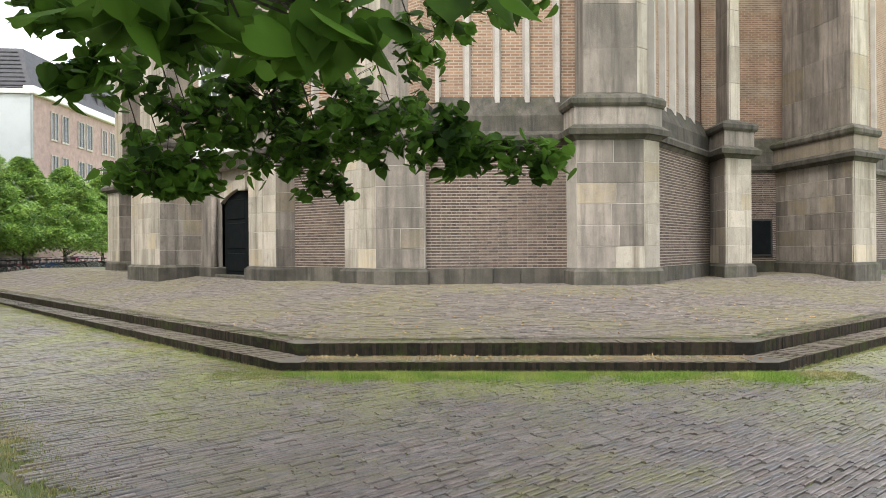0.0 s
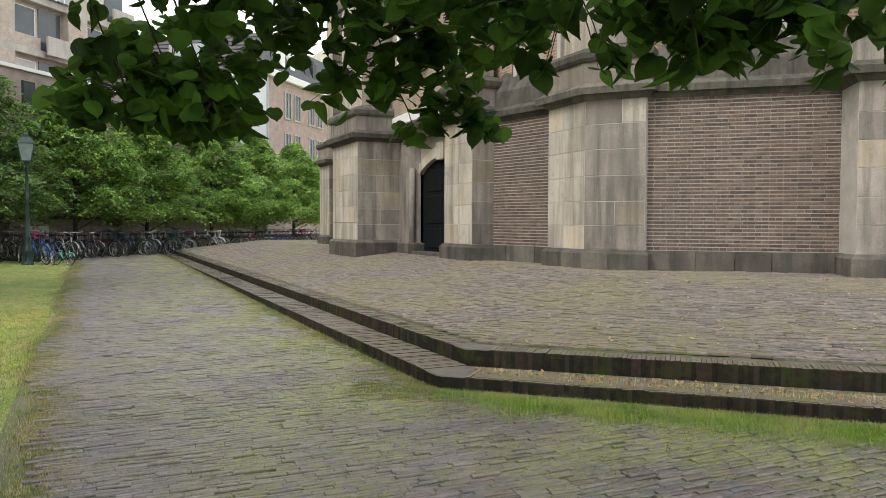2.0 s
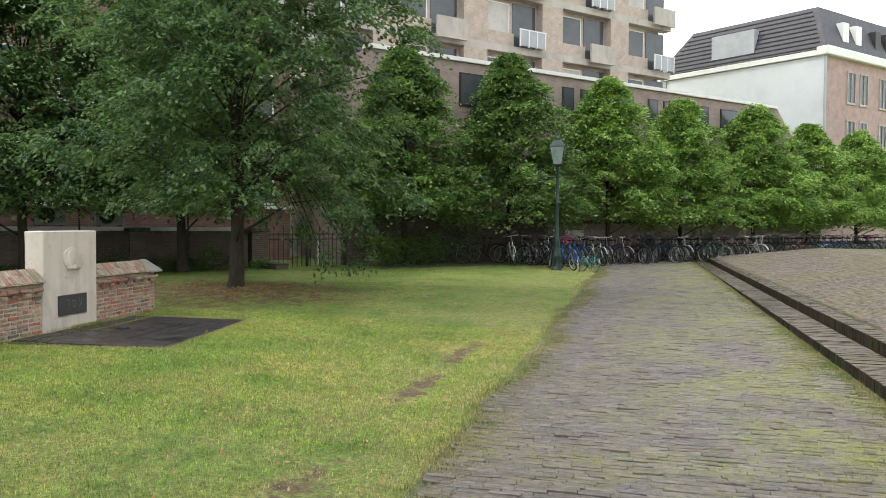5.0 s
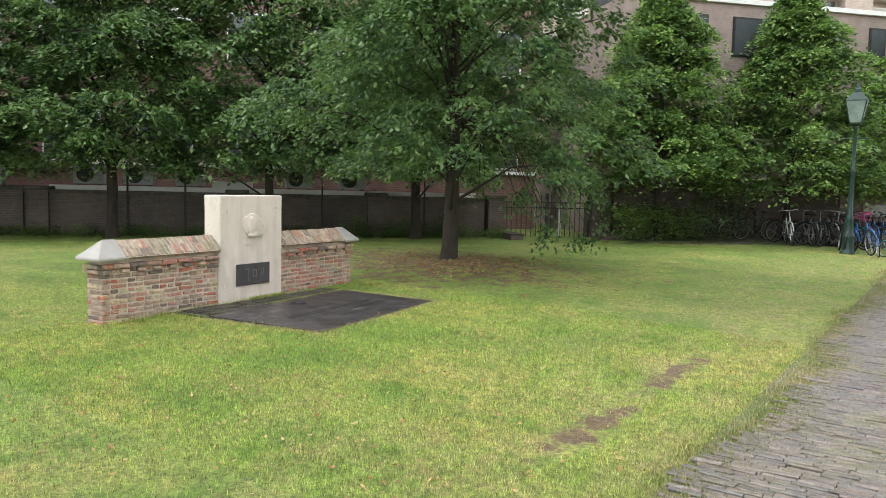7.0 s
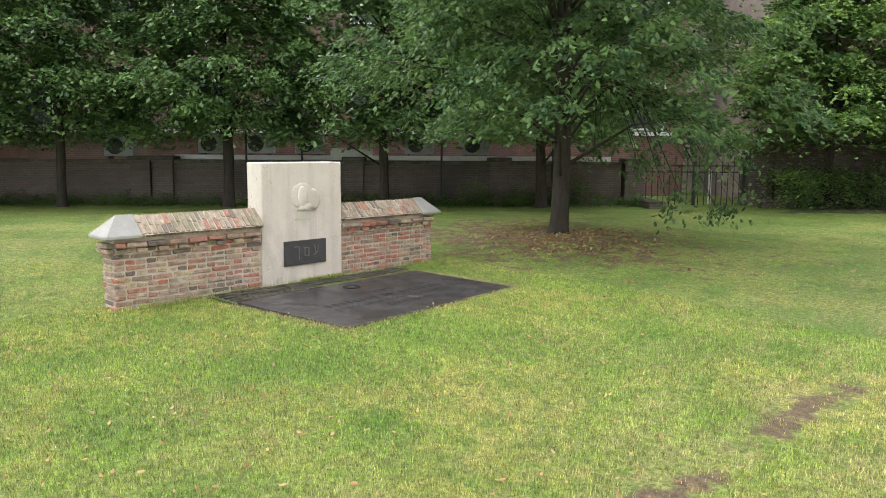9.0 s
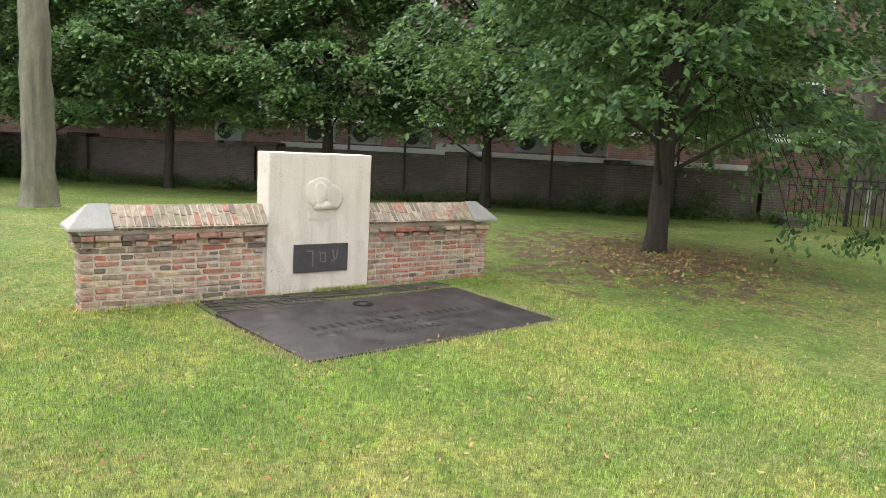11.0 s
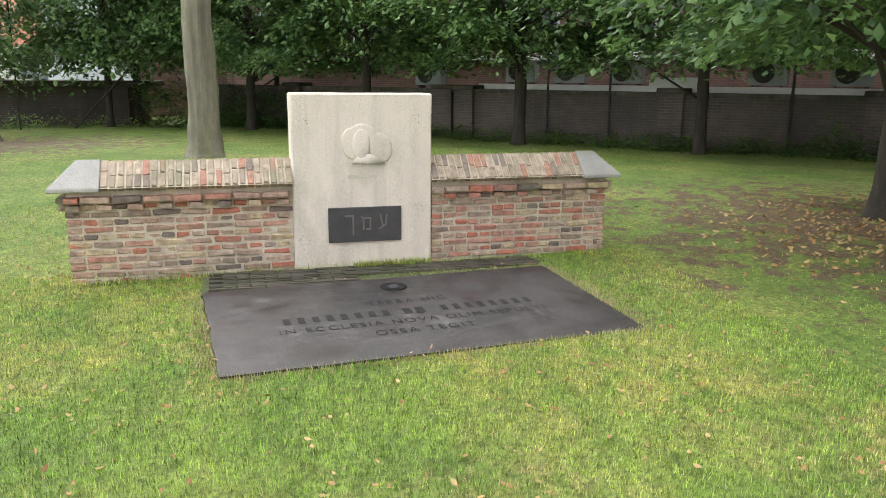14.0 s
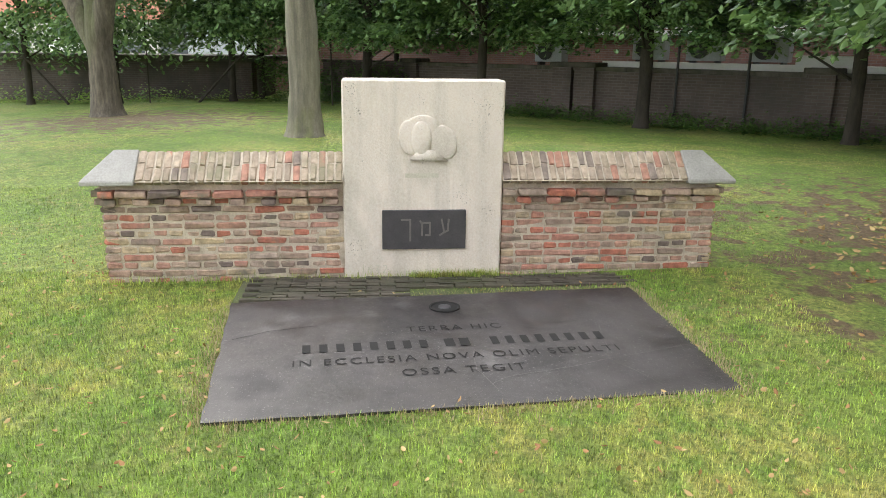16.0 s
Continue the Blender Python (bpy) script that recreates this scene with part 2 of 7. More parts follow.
M["stone_dark"] = surface("mossy_ledge_stone", (0.132, 0.116, 0.0944), (0.072, 0.0664, 0.0528), 2.4, 0.9, 0.6, 40, (0.056, 0.06, 0.0256), 0.25, streak=(0.04, 0.0384, 0.032))
M["strip"] = surface("grey_stone_strip", (0.493, 0.458, 0.423), (0.399, 0.364, 0.329), 2.0, 0.85, 0.3, 50, spread=0.06)
M["brick_low"] = pieces("grey_brown_brick", [(0.13, 0.0896, 0.07), (0.152, 0.109, 0.0872), (0.101, 0.0713, 0.0583), (0.162, 0.12, 0.0968), (0.139, 0.0904, 0.07), (0.0808, 0.0602, 0.0518)], stain=(0.0968, 0.0808, 0.07), stain_scale=0.5)
M["mortar"] = surface("pale_mortar", (0.428, 0.37, 0.317), (0.339, 0.294, 0.25), 5, 0.95, 0.5, 70, (0.294, 0.259, 0.213))
M["brick_up"] = brickwork("orange_brown_brick", (0.354, 0.218, 0.139), (0.233, 0.138, 0.0931), (0.4, 0.336, 0.27), gap=0.012, stain=(0.223, 0.145, 0.107))
M["brick_bay"] = brickwork("pale_brown_brick", (0.33, 0.25, 0.18), (0.25, 0.19, 0.14), (0.38, 0.33, 0.27))
M["brick_wall"] = brickwork("dark_garden_brick", (0.128, 0.0952, 0.0816), (0.0952, 0.0731, 0.0646), (0.145, 0.128, 0.116), stain=(0.0544, 0.0493, 0.0442))
M["brick_red"] = brickwork("red_house_brick", (0.22, 0.11, 0.09), (0.18, 0.09, 0.075), (0.22, 0.175, 0.16))
M["brick_pink"] = brickwork("pinkish_brick", (0.43, 0.305, 0.285), (0.41, 0.29, 0.27), (0.42, 0.32, 0.3))
M["brick_wing"] = brickwork("mauve_brown_brick", (0.34, 0.265, 0.235), (0.3, 0.235, 0.21), (0.33, 0.275, 0.25))
M["brick_flat"] = brickwork("beige_flat_brick", (0.5, 0.415, 0.345), (0.45, 0.37, 0.31), (0.47, 0.41, 0.36))
M["concrete"] = surface("pale_concrete", (0.5, 0.47, 0.42), (0.4, 0.37, 0.33), 1.5, 0.9, 0.3, 40, (0.3, 0.28, 0.25), stretch=(1, 1, 0.4))
M["white_wall"] = surface("pale_render", (0.66, 0.7, 0.72), (0.62, 0.66, 0.68), 0.6, 0.85, 0.1, 30, (0.58, 0.62, 0.64))
M["white"] = surface("white_paint", (0.8, 0.8, 0.78), (0.72, 0.72, 0.7), 3, 0.5, 0.1, 50)
M["roof"] = surface("dark_slate_tiles", (0.045, 0.045, 0.055), (0.07, 0.07, 0.08), 3, 0.6, 0.4, 25)
M["zinc"] = surface("grey_zinc", (0.4, 0.43, 0.45), (0.33, 0.35, 0.37), 1.2, 0.55, 0.1, 30)
M["glass"] = surface("dark_window_glass", (0.06, 0.07, 0.075), (0.1, 0.11, 0.12), 0.5, 0.08, 0.0, 30)
M["curtain"] = surface("pale_curtain", (0.55, 0.54, 0.5), (0.42, 0.41, 0.38), 1.0, 0.9, 0.0, 30)
M["door"] = surface("black_green_door_paint", (0.006, 0.008, 0.009), (0.01, 0.012, 0.013), 4, 0.75, 0.1, 60, gloss=0.08)
M["iron"] = surface("black_iron", (0.02, 0.02, 0.021), (0.032, 0.031, 0.03), 8, 0.5, 0.2, 80)
M["paver"] = pieces("paving_clinkers", [(0.125, 0.104, 0.1), (0.155, 0.132, 0.125), (0.105, 0.09, 0.088), (0.175, 0.148, 0.14), (0.135, 0.108, 0.097), (0.118, 0.11, 0.112)], rough=0.33, bump=0.7, edge=(0.215, 0.235, 0.06), stain=(0.15, 0.145, 0.065), stain_scale=0.5, stain_range=(0.5, 0.64), tone=(0.6, 1.4))
M["paver_top"] = pieces("terrace_clinkers", [(0.143, 0.121, 0.106), (0.174, 0.15, 0.128), (0.121, 0.106, 0.0924), (0.193, 0.164, 0.136), (0.15, 0.121, 0.0994)], rough=0.65, bump=0.6, stain=(0.176, 0.157, 0.0748), stain_scale=0.5, stain_range=(0.42, 0.58), tone=(0.6, 1.4))
M["joint"] = surface("mossy_joint_sand", (0.1, 0.1, 0.055), (0.13, 0.12, 0.085), 2.0, 0.95, 0.6, 50, (0.075, 0.1, 0.03), c3_range=(0.42, 0.6))
M["kerb"] = surface("dark_kerb_brick", (0.095, 0.08, 0.062), (0.06, 0.052, 0.04), 5, 0.8, 0.6, 45, (0.05, 0.055, 0.025), 0.25)
M["kerb_stone"] = surface("worn_corner_stone", (0.125, 0.108, 0.085), (0.085, 0.075, 0.06), 4, 0.75, 0.5, 40, (0.09, 0.1, 0.045), 0.1)
M["limestone"] = surface("cream_limestone", (0.77, 0.68, 0.6), (0.68, 0.6, 0.525), 3.5, 0.85, 0.4, 70, (0.47, 0.44, 0.37), stretch=(1, 1, 0.5), c3_scale=1.7, c3_range=(0.52, 0.72), streak=(0.55, 0.495, 0.43), pits=(0.26, 0.24, 0.2))
M["relief"] = surface("carved_limestone", (0.6, 0.56, 0.47), (0.52, 0.485, 0.4), 6, 0.85, 0.3, 90, (0.44, 0.41, 0.28), c3_scale=4)
M["engraved"] = plain("blackened_engraving", (0.012, 0.011, 0.011), 0.9)
M["crack"] = plain("pale_filled_crack", (0.13, 0.122, 0.12), 0.8)
M["plaque"] = surface("grey_slate_plaque", (0.05, 0.047, 0.052), (0.07, 0.065, 0.07), 9, 0.55, 0.3, 90)
M["letter"] = plain("rubbed_slate_letter", (0.17, 0.155, 0.15), 0.6)
M["old_brick"] = pieces("old_hand_made_brick", [(0.45, 0.33, 0.26), (0.4, 0.27, 0.21), (0.47, 0.18, 0.125), (0.34, 0.25, 0.205), (0.44, 0.315, 0.25), (0.5, 0.39, 0.265), (0.45, 0.22, 0.17), (0.19, 0.145, 0.13), (0.42, 0.325, 0.265), (0.46, 0.26, 0.2)], island=False, bump=1.0, stain=(0.2, 0.175, 0.135), stain_scale=2.4, tone=(0.6, 1.35))
M["cap_brick"] = pieces("coping_brick", [(0.44, 0.35, 0.27), (0.38, 0.3, 0.23), (0.42, 0.33, 0.25), (0.42, 0.22, 0.16), (0.33, 0.26, 0.2), (0.46, 0.37, 0.28), (0.37, 0.3, 0.22), (0.24, 0.19, 0.16)], island=False, bump=1.0, stain=(0.25, 0.23, 0.15), stain_scale=2.5, tone=(0.65, 1.3))
M["lime"] = surface("lime_mortar", (0.598, 0.517, 0.425), (0.46, 0.397, 0.322), 8, 0.95, 0.6, 90, (0.299, 0.253, 0.196), c3_scale=3)
M["cap_stone"] = surface("grey_cap_stone", (0.37, 0.355, 0.335), (0.3, 0.29, 0.27), 4, 0.8, 0.3, 70)
M["bark"] = surface("dark_bark", (0.055, 0.045, 0.035), (0.03, 0.025, 0.02), 14, 0.95, 0.9, 60, stretch=(1, 1, 0.25))
M["bark_pale"] = surface("pale_smooth_bark", (0.25, 0.225, 0.175), (0.17, 0.152, 0.122), 7, 0.9, 0.8, 40, (0.15, 0.155, 0.075), stretch=(1, 1, 0.35), c3_scale=1.8, streak=(0.1, 0.09, 0.07))
M["bark_rough"] = surface("rough_grey_bark", (0.17, 0.145, 0.11), (0.085, 0.072, 0.056), 16, 0.95, 1.0, 35, (0.1, 0.11, 0.05), stretch=(1, 1, 0.2), c3_scale=1.2, streak=(0.05, 0.043, 0.034))
M["leaf_linden"] = leafy("linden_leaves", (0.011, 0.025, 0.007), (0.021, 0.048, 0.01), (0.085, 0.18, 0.022), 0.4, 0.55, 0.06)
M["leaf_mid"] = leafy("mid_green_leaves", (0.0224, 0.0582, 0.0291), (0.0616, 0.129, 0.0582), (0.168, 0.269, 0.0952), 0.4, 0.5, 0.3)
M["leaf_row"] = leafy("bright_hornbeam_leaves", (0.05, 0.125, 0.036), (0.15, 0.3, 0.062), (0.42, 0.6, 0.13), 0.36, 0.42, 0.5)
M["leaf_dark"] = leafy("dark_chestnut_leaves", (0.0287, 0.069, 0.0276), (0.0828, 0.167, 0.0621), (0.23, 0.356, 0.127), 0.34, 0.42, 0.5)
# darker copy of the hornbeam leaves, with shade put into the colour
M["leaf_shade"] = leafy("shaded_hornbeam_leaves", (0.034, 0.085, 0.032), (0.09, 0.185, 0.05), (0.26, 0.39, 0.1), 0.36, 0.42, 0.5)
M["leaf_ivy"] = leafy("ivy_leaves", (0.035, 0.08, 0.02), (0.07, 0.15, 0.035), (0.12, 0.22, 0.05), 0.3)
M["litter"] = leafy("fallen_leaves", (0.24, 0.115, 0.05), (0.36, 0.2, 0.08), (0.46, 0.33, 0.15), 0.1, 0.8)


# worn spots in the turf: centre and reach in metres
BARE = [(0.52, 9.3, 0.2, 1.35), (0.42, 13.15, 0.16, 0.62), (0.4, 15.2, 0.15, 0.8), (0.2, 7.3, 0.4, 1.1), (-5.9, 20.0, 2.7, 2.3), (-16.5, 8.6, 2.6, 3.0)]


def lawn_material(name, blades):
    m, nt, n, l, p = nodes(name)

    def times(a, b):
        q = n.new("ShaderNodeMath")
        q.operation = "MULTIPLY"
        for sock, v in zip(q.inputs, (a, b)):
            if isinstance(v, (int, float)):
                sock.default_value = v
            else:
                l.new(v, sock)
        return q.outputs[0]

    col = mixed(nt, noised(nt, 1.1, 0.38, 0.62), (0.18, 0.285, 0.046), (0.272, 0.375, 0.068))
    col = mixed(nt, times(noised(nt, 0.5, 0.46, 0.6), noised(nt, 6.0, 0.36, 0.6)), col, (0.42, 0.41, 0.11))
    # straw-dry blotches, thickest in the trodden strip beside the paving
    pos = n.new("ShaderNodeNewGeometry").outputs["Position"]
    sep = n.new("ShaderNodeSeparateXYZ")
    l.new(pos, sep.inputs[0])
    strip_ = n.new("ShaderNodeMapRange")
    strip_.inputs[1].default_value, strip_.inputs[2].default_value = -2.2, 0.35
    l.new(sep.outputs["X"], strip_.inputs[0])
    trodden = times(strip_.outputs[0], noised(nt, 1.6, 0.4, 0.6, 6.0, (1.5, 0.7, 1)))
    col = mixed(nt, times(trodden, times(noised(nt, 9.0, 0.3, 0.62, 6.0), 0.8)), col, (0.43, 0.37, 0.17))
    col = mixed(nt, times(noised(nt, 0.8, 0.5, 0.62), times(noised(nt, 13.0, 0.45, 0.65), 0.75)), col, (0.42, 0.34, 0.14))
    col = mixed(nt, times(noised(nt, 1.9, 0.58, 0.7), 0.7), col, (0.115, 0.235, 0.024))
    # tufts: lighter and darker bunches a hand wide
    tuft = n.new("ShaderNodeMapRange")
    tuft.inputs[3].default_value, tuft.inputs[4].default_value = 0.62, 1.42
    l.new(noised(nt, 15.0, 0.3, 0.7, 6.0), tuft.inputs[0])
    hv = n.new("ShaderNodeHueSaturation")
    l.new(tuft.outputs[0], hv.inputs["Value"])
    l.new(col, hv.inputs["Color"])
    col = hv.outputs[0]
    # bare soil
    worn = None
    wob = noised(nt, 3.6, 0.25, 0.75, 8.0)
    for cx, cy, rx, ry in () if blades else BARE:
        mp = n.new("ShaderNodeMapping")
        mp.vector_type = "TEXTURE"
        mp.inputs["Location"].default_value, mp.inputs["Scale"].default_value = (cx, cy, 0), (rx, ry, 1000)
        l.new(pos, mp.inputs[0])
        ln = n.new("ShaderNodeVectorMath")
        ln.operation = "LENGTH"
        l.new(mp.outputs[0], ln.inputs[0])
        ad = n.new("ShaderNodeMath")
        ad.operation = "MULTIPLY_ADD"
        ad.inputs[1].default_value = 3.0
        l.new(wob, ad.inputs[0])
        l.new(ln.outputs["Value"], ad.inputs[2])
        mr = n.new("ShaderNodeMapRange")
        mr.inputs[1].default_value, mr.inputs[2].default_value = 2.5, 1.95
        l.new(ad.outputs[0], mr.inputs[0])
        if worn is None:
            worn = mr.outputs[0]
        else:
            mx = n.new("ShaderNodeMath")
            mx.operation = "MAXIMUM"
            l.new(worn, mx.inputs[0])
            l.new(mr.outputs[0], mx.inputs[1])
            worn = mx.outputs[0]
    if blades:
        hs = n.new("ShaderNodeHueSaturation")
        mr = n.new("ShaderNodeMapRange")
        mr.inputs[3].default_value, mr.inputs[4].default_value = 0.4, 1.8
        l.new(n.new("ShaderNodeNewGeometry").outputs["Random Per Island"], mr.inputs[0])
        l.new(mr.outputs[0], hs.inputs["Value"])
        l.new(col, hs.inputs["Color"])
        col = hs.outputs[0]
        wh = n.new("ShaderNodeTexWhiteNoise")
        wh.noise_dimensions = "1D"
        l.new(n.new("ShaderNodeNewGeometry").outputs["Random Per Island"], wh.inputs["W"])
        gt = n.new("ShaderNodeMath")
        gt.operation = "GREATER_THAN"
        gt.inputs[1].default_value = 0.96
        l.new(wh.outputs[0], gt.inputs[0])
        col = mixed(nt, gt.outputs[0], col, (0.5, 0.43, 0.2))
    else:
        col = mixed(nt, noised(nt, 34.0, 0.44, 0.7, 6.0), col, (0.085, 0.135, 0.022))
        soil = mixed(nt, noised(nt, 25.0, 0.3, 0.7), (0.1, 0.064, 0.038), (0.27, 0.19, 0.11))
        col = mixed(nt, worn, col, soil)
        bumped(nt, p, noised(nt, 60.0, 0.3, 0.7), 0.9, 0.03)
    l.new(col, p.inputs["Base Color"])
    p.inputs["Roughness"].default_value = 0.7
    return m


M["lawn"] = lawn_material("lawn_turf", False)
M["blade"] = lawn_material("grass_blades", True)
M["verge_green"] = leafy("lush_verge_grass", (0.11, 0.21, 0.028), (0.21, 0.36, 0.045), (0.34, 0.41, 0.09), 0.3, 0.7)
M["straw"] = leafy("dry_straw_grass", (0.28, 0.21, 0.12), (0.42, 0.33, 0.2), (0.5, 0.42, 0.26), 0.05, 0.85)
M["verge"] = leafy("verge_grass", (0.1, 0.15, 0.03), (0.17, 0.21, 0.05), (0.34, 0.29, 0.13), 0.2, 0.7)
M["soil"] = surface("bare_brown_soil", (0.075, 0.054, 0.038), (0.12, 0.088, 0.06), 5, 0.95, 0.8, 40, (0.09, 0.1, 0.04), c3_scale=2)


def wet_slate(name):
    """Dark honed slab: pale blotches, damp and dry gloss."""
    m, nt, n, l, p = nodes(name)
    col = mixed(nt, noised(nt, 3.0, 0.3, 0.7), (0.02, 0.0172, 0.0182), (0.052, 0.045, 0.047))
    col = mixed(nt, noised(nt, 2.1, 0.6, 0.8, 8.0), col, (0.17, 0.16, 0.16))
    col = mixed(nt, noised(nt, 70.0, 0.62, 0.72, 2.0), col, (0.13, 0.12, 0.12))
    l.new(col, p.inputs["Base Color"])
    r = n.new("ShaderNodeMapRange")
    r.inputs[3].default_value, r.inputs[4].default_value = 0.28, 0.65
    l.new(noised(nt, 2.6, 0.35, 0.65), r.inputs[0])
    l.new(r.outputs[0], p.inputs["Roughness"])
    bumped(nt, p, noised(nt, 35.0, 0.25, 0.75, 6.0), 0.25, 0.004)
    return m


M["bluestone"] = wet_slate("dark_damp_bluestone")


# ---- ground, paving, terrace ----
WALL_D = (0.67, 0.742)          # the garden wall's run
WALL_N = (0.742, -0.67)         # its face towards the lawn


def wall_pt(s, out=0.0):
    """A point on the garden wall's face: s metres along it, out metres in front of it."""
    return (-19.8 + s * WALL_D[0] + out * WALL_N[0], 18.3 + s * WALL_D[1] + out * WALL_N[1])


def ground_z(x, y):
    far = 0.12 * smooth01(10, 34, y)
    wall = (x + 19.8) * WALL_N[0] + (y - 18.3) * WALL_N[1]
    dome = 0.1 * smooth01(1.2, -3.0, x) * smooth01(3, 12, y) + 0.16 * smooth01(-5.7, -10.5, x) * smooth01(0, 7, wall) * smooth01(3, 10, y)
    mound = 0.17 * math.exp(-((x + 5.9) ** 2 + (y - 20.8) ** 2) / 9.0)
    return far * (1 - 0.5 * smooth01(1.2, -6, x)) + dome + mound


def lawn_edge(y):
    return 1.42 + 0.09 * math.sin(y * 0.9) + 0.05 * math.sin(y * 2.7 + 1) + 0.12 * smooth01(10, 6, y)


def terrace_d(x, y):
    """Distance inwards from the terrace's upper edge."""
    return min(x - 5.4, (x - 5.4) * 0.684 + (y - 9.05) * 0.73, y - 4.74)


def terrace_z(x, y):
    return 0.30 + 0.48 * min(1.0, max(0.0, terrace_d(x, y)) / 4.3)


def sheet(name, xs, ys, height, material, keep=None, smooth=True):
    verts = [(x, y, height(x, y)) for y in ys for x in xs]
    n = len(xs)
    faces = [(j * n + i, j * n + i + 1, (j + 1) * n + i + 1, (j + 1) * n + i) for j in range(len(ys) - 1) for i in range(n - 1)
             if keep is None or keep((xs[i] + xs[i + 1]) / 2, (ys[j] + ys[j + 1]) / 2)]
    return quads(name, verts, faces, material, smooth)


def spaced(a, b, step):
    return [a + (b - a) * i / max(1, round((b - a) / step)) for i in range(max(1, round((b - a) / step)) + 1)]


gx = [-900, -300, -120, -60, -40] + spaced(-30, 14, 0.5) + [20, 30, 50, 90, 300, 900]
gy = [-900, -300, -90, -30, -12] + spaced(-4, 46, 0.5) + [52, 60, 80, 130, 300, 900]
ground = sheet("ground", gx, gy, lambda x, y: ground_z(x, y) if -30 <= x <= 14 and -4 <= y <= 46 else 0.05, M["lawn"])
tagged(ground, "mown green lawn with yellowed patches and bare spots", "lawn", kind="structure")

pave = sheet("pavement", spaced(-6, 30, 0.4), spaced(-9, 46, 0.5), lambda x, y: ground_z(x, y) + 0.012, M["joint"],
             lambda x, y: (x > 1.35 or y < 4.6 or y > 33.0 + 0.9 * (x + 2.0)) and terrace_d(x, y) < 0.1)
tagged(pave, "worn grey-brown clinker paving with moss in the joints", "paving", kind="structure")
tx = spaced(5.4, 32, 0.45)
terr = sheet("terrace", tx, spaced(4.74, 40.4, 0.45), lambda x, y: terrace_z(x, y) - 0.02, M["joint"], lambda x, y: terrace_d(x, y) > -0.12)
for v_ in terr.data.vertices:
    d_ = terrace_d(v_.co.x, v_.co.y)
    if d_ < 0.16:
        g_ = Vector((terrace_d(v_.co.x + 0.01, v_.co.y) - d_, terrace_d(v_.co.x, v_.co.y + 0.01) - d_, 0)) * 100
        v_.co += g_ * (0.16 - d_)
        v_.co.z = 0.285
tagged(terr, "mossy clinker terrace sloping up to the church", "terrace", kind="structure")


def paver_field(cells, height, length, width, tall, rng):
    """Clinkers as open-bottomed blocks with a slight tilt each. Returns vertices and faces."""
    verts, faces = [], []
    for x, y, turn in cells:
        z = height(x, y) + rng.gauss(0.0, 0.004) + 0.008 * noise.noise(Vector((x * 1.3, y * 1.3, 3)))
        c, s = math.cos(turn), math.sin(turn)
        tx_, ty_ = rng.gauss(0, 0.02), rng.gauss(0, 0.055)
        hl, hw = length / 2 - 0.0005 - rng.uniform(0, 0.0015), width / 2 - 0.002 - rng.uniform(0, 0.0025)
        b = len(verts)
        for dz, k in ((0.0, 1.0), (tall - 0.006, 1.0), (tall, 0.9)):
            for u, v in ((-hl, -hw), (hl, -hw), (hl, hw), (-hl, hw)):
                if k < 1:
                    u, v = u - math.copysign(0.0015, u), v - math.copysign(0.007, v)
                verts.append((x + u * c - v * s, y + u * s + v * c, z + dz + (tx_ * u + ty_ * v if dz else 0)))
        faces += [(b + 8, b + 9, b + 10, b + 11)]
        for o in (0, 4):
            faces += [(b + o + i, b + o + (i + 1) % 4, b + o + 4 + (i + 1) % 4, b + o + 4 + i) for i in range(4)]
    return verts, faces


rng = random.Random(11)
PL, PW = 0.2, 0.05
near_cells, far_cells = [], []
for j in range(int(-3.5 / PW), int(40 / PW)):
    y = j * PW
    shift = rng.uniform(0, PL)
    for i in range(int(-3.0 / PL), int(16 / PL)):
        x = i * PL + shift
        if x < lawn_edge(y) - 0.05 and y > 4.6 + 0.15 * math.sin(3 * x):
            continue
        if terrace_d(x, y) > -0.72 or x > 13 or (x < 1 and y > 32) or (x < -1.5 and y > 4):
            continue
        (near_cells if 2.3 < x < 3.9 and 7.6 < y < 9.3 else far_cells).append((x, y, rng.uniform(-0.02, 0.02)))
v, f = paver_field(far_cells, lambda x, y: ground_z(x, y) + 0.0, PL, PW, 0.03, rng)
under(tagged(quads("paving_field", v, f, M["paver"]), kind="stuff"), pave)

# terrace clinkers lie in bands parallel to its edges
near_top, far_top = [], []
for j in range(int(24 / PW)):
    for i in range(int(50 / PL)):
        u, w = -32 + i * PL + (PL / 2 if j % 2 else 0), j * PW + 0.34
        x, y = 7.69 + u * 0.73 + w * 0.684, 6.9 - u * 0.684 + w * 0.73
        d = terrace_d(x, y)
        if d < 0.33 or x > 26 or y > 40 or (x > 11.2 and y > 12.5) or (x > 9.8 and 17 < y < 30) or (x > 11 and y > 30) or (x > 15 and y > 10.8):
            continue
        (near_top if w < 0.85 and -1.4 < u < 1.4 else far_top).append((x, y, -0.753 + rng.uniform(-0.02, 0.02)))
v, f = paver_field(far_top, lambda x, y: terrace_z(x, y) - 0.022, PL, PW, 0.03, rng)
under(tagged(quads("clinker_field", v, f, M["paver_top"]), kind="stuff"), terr)


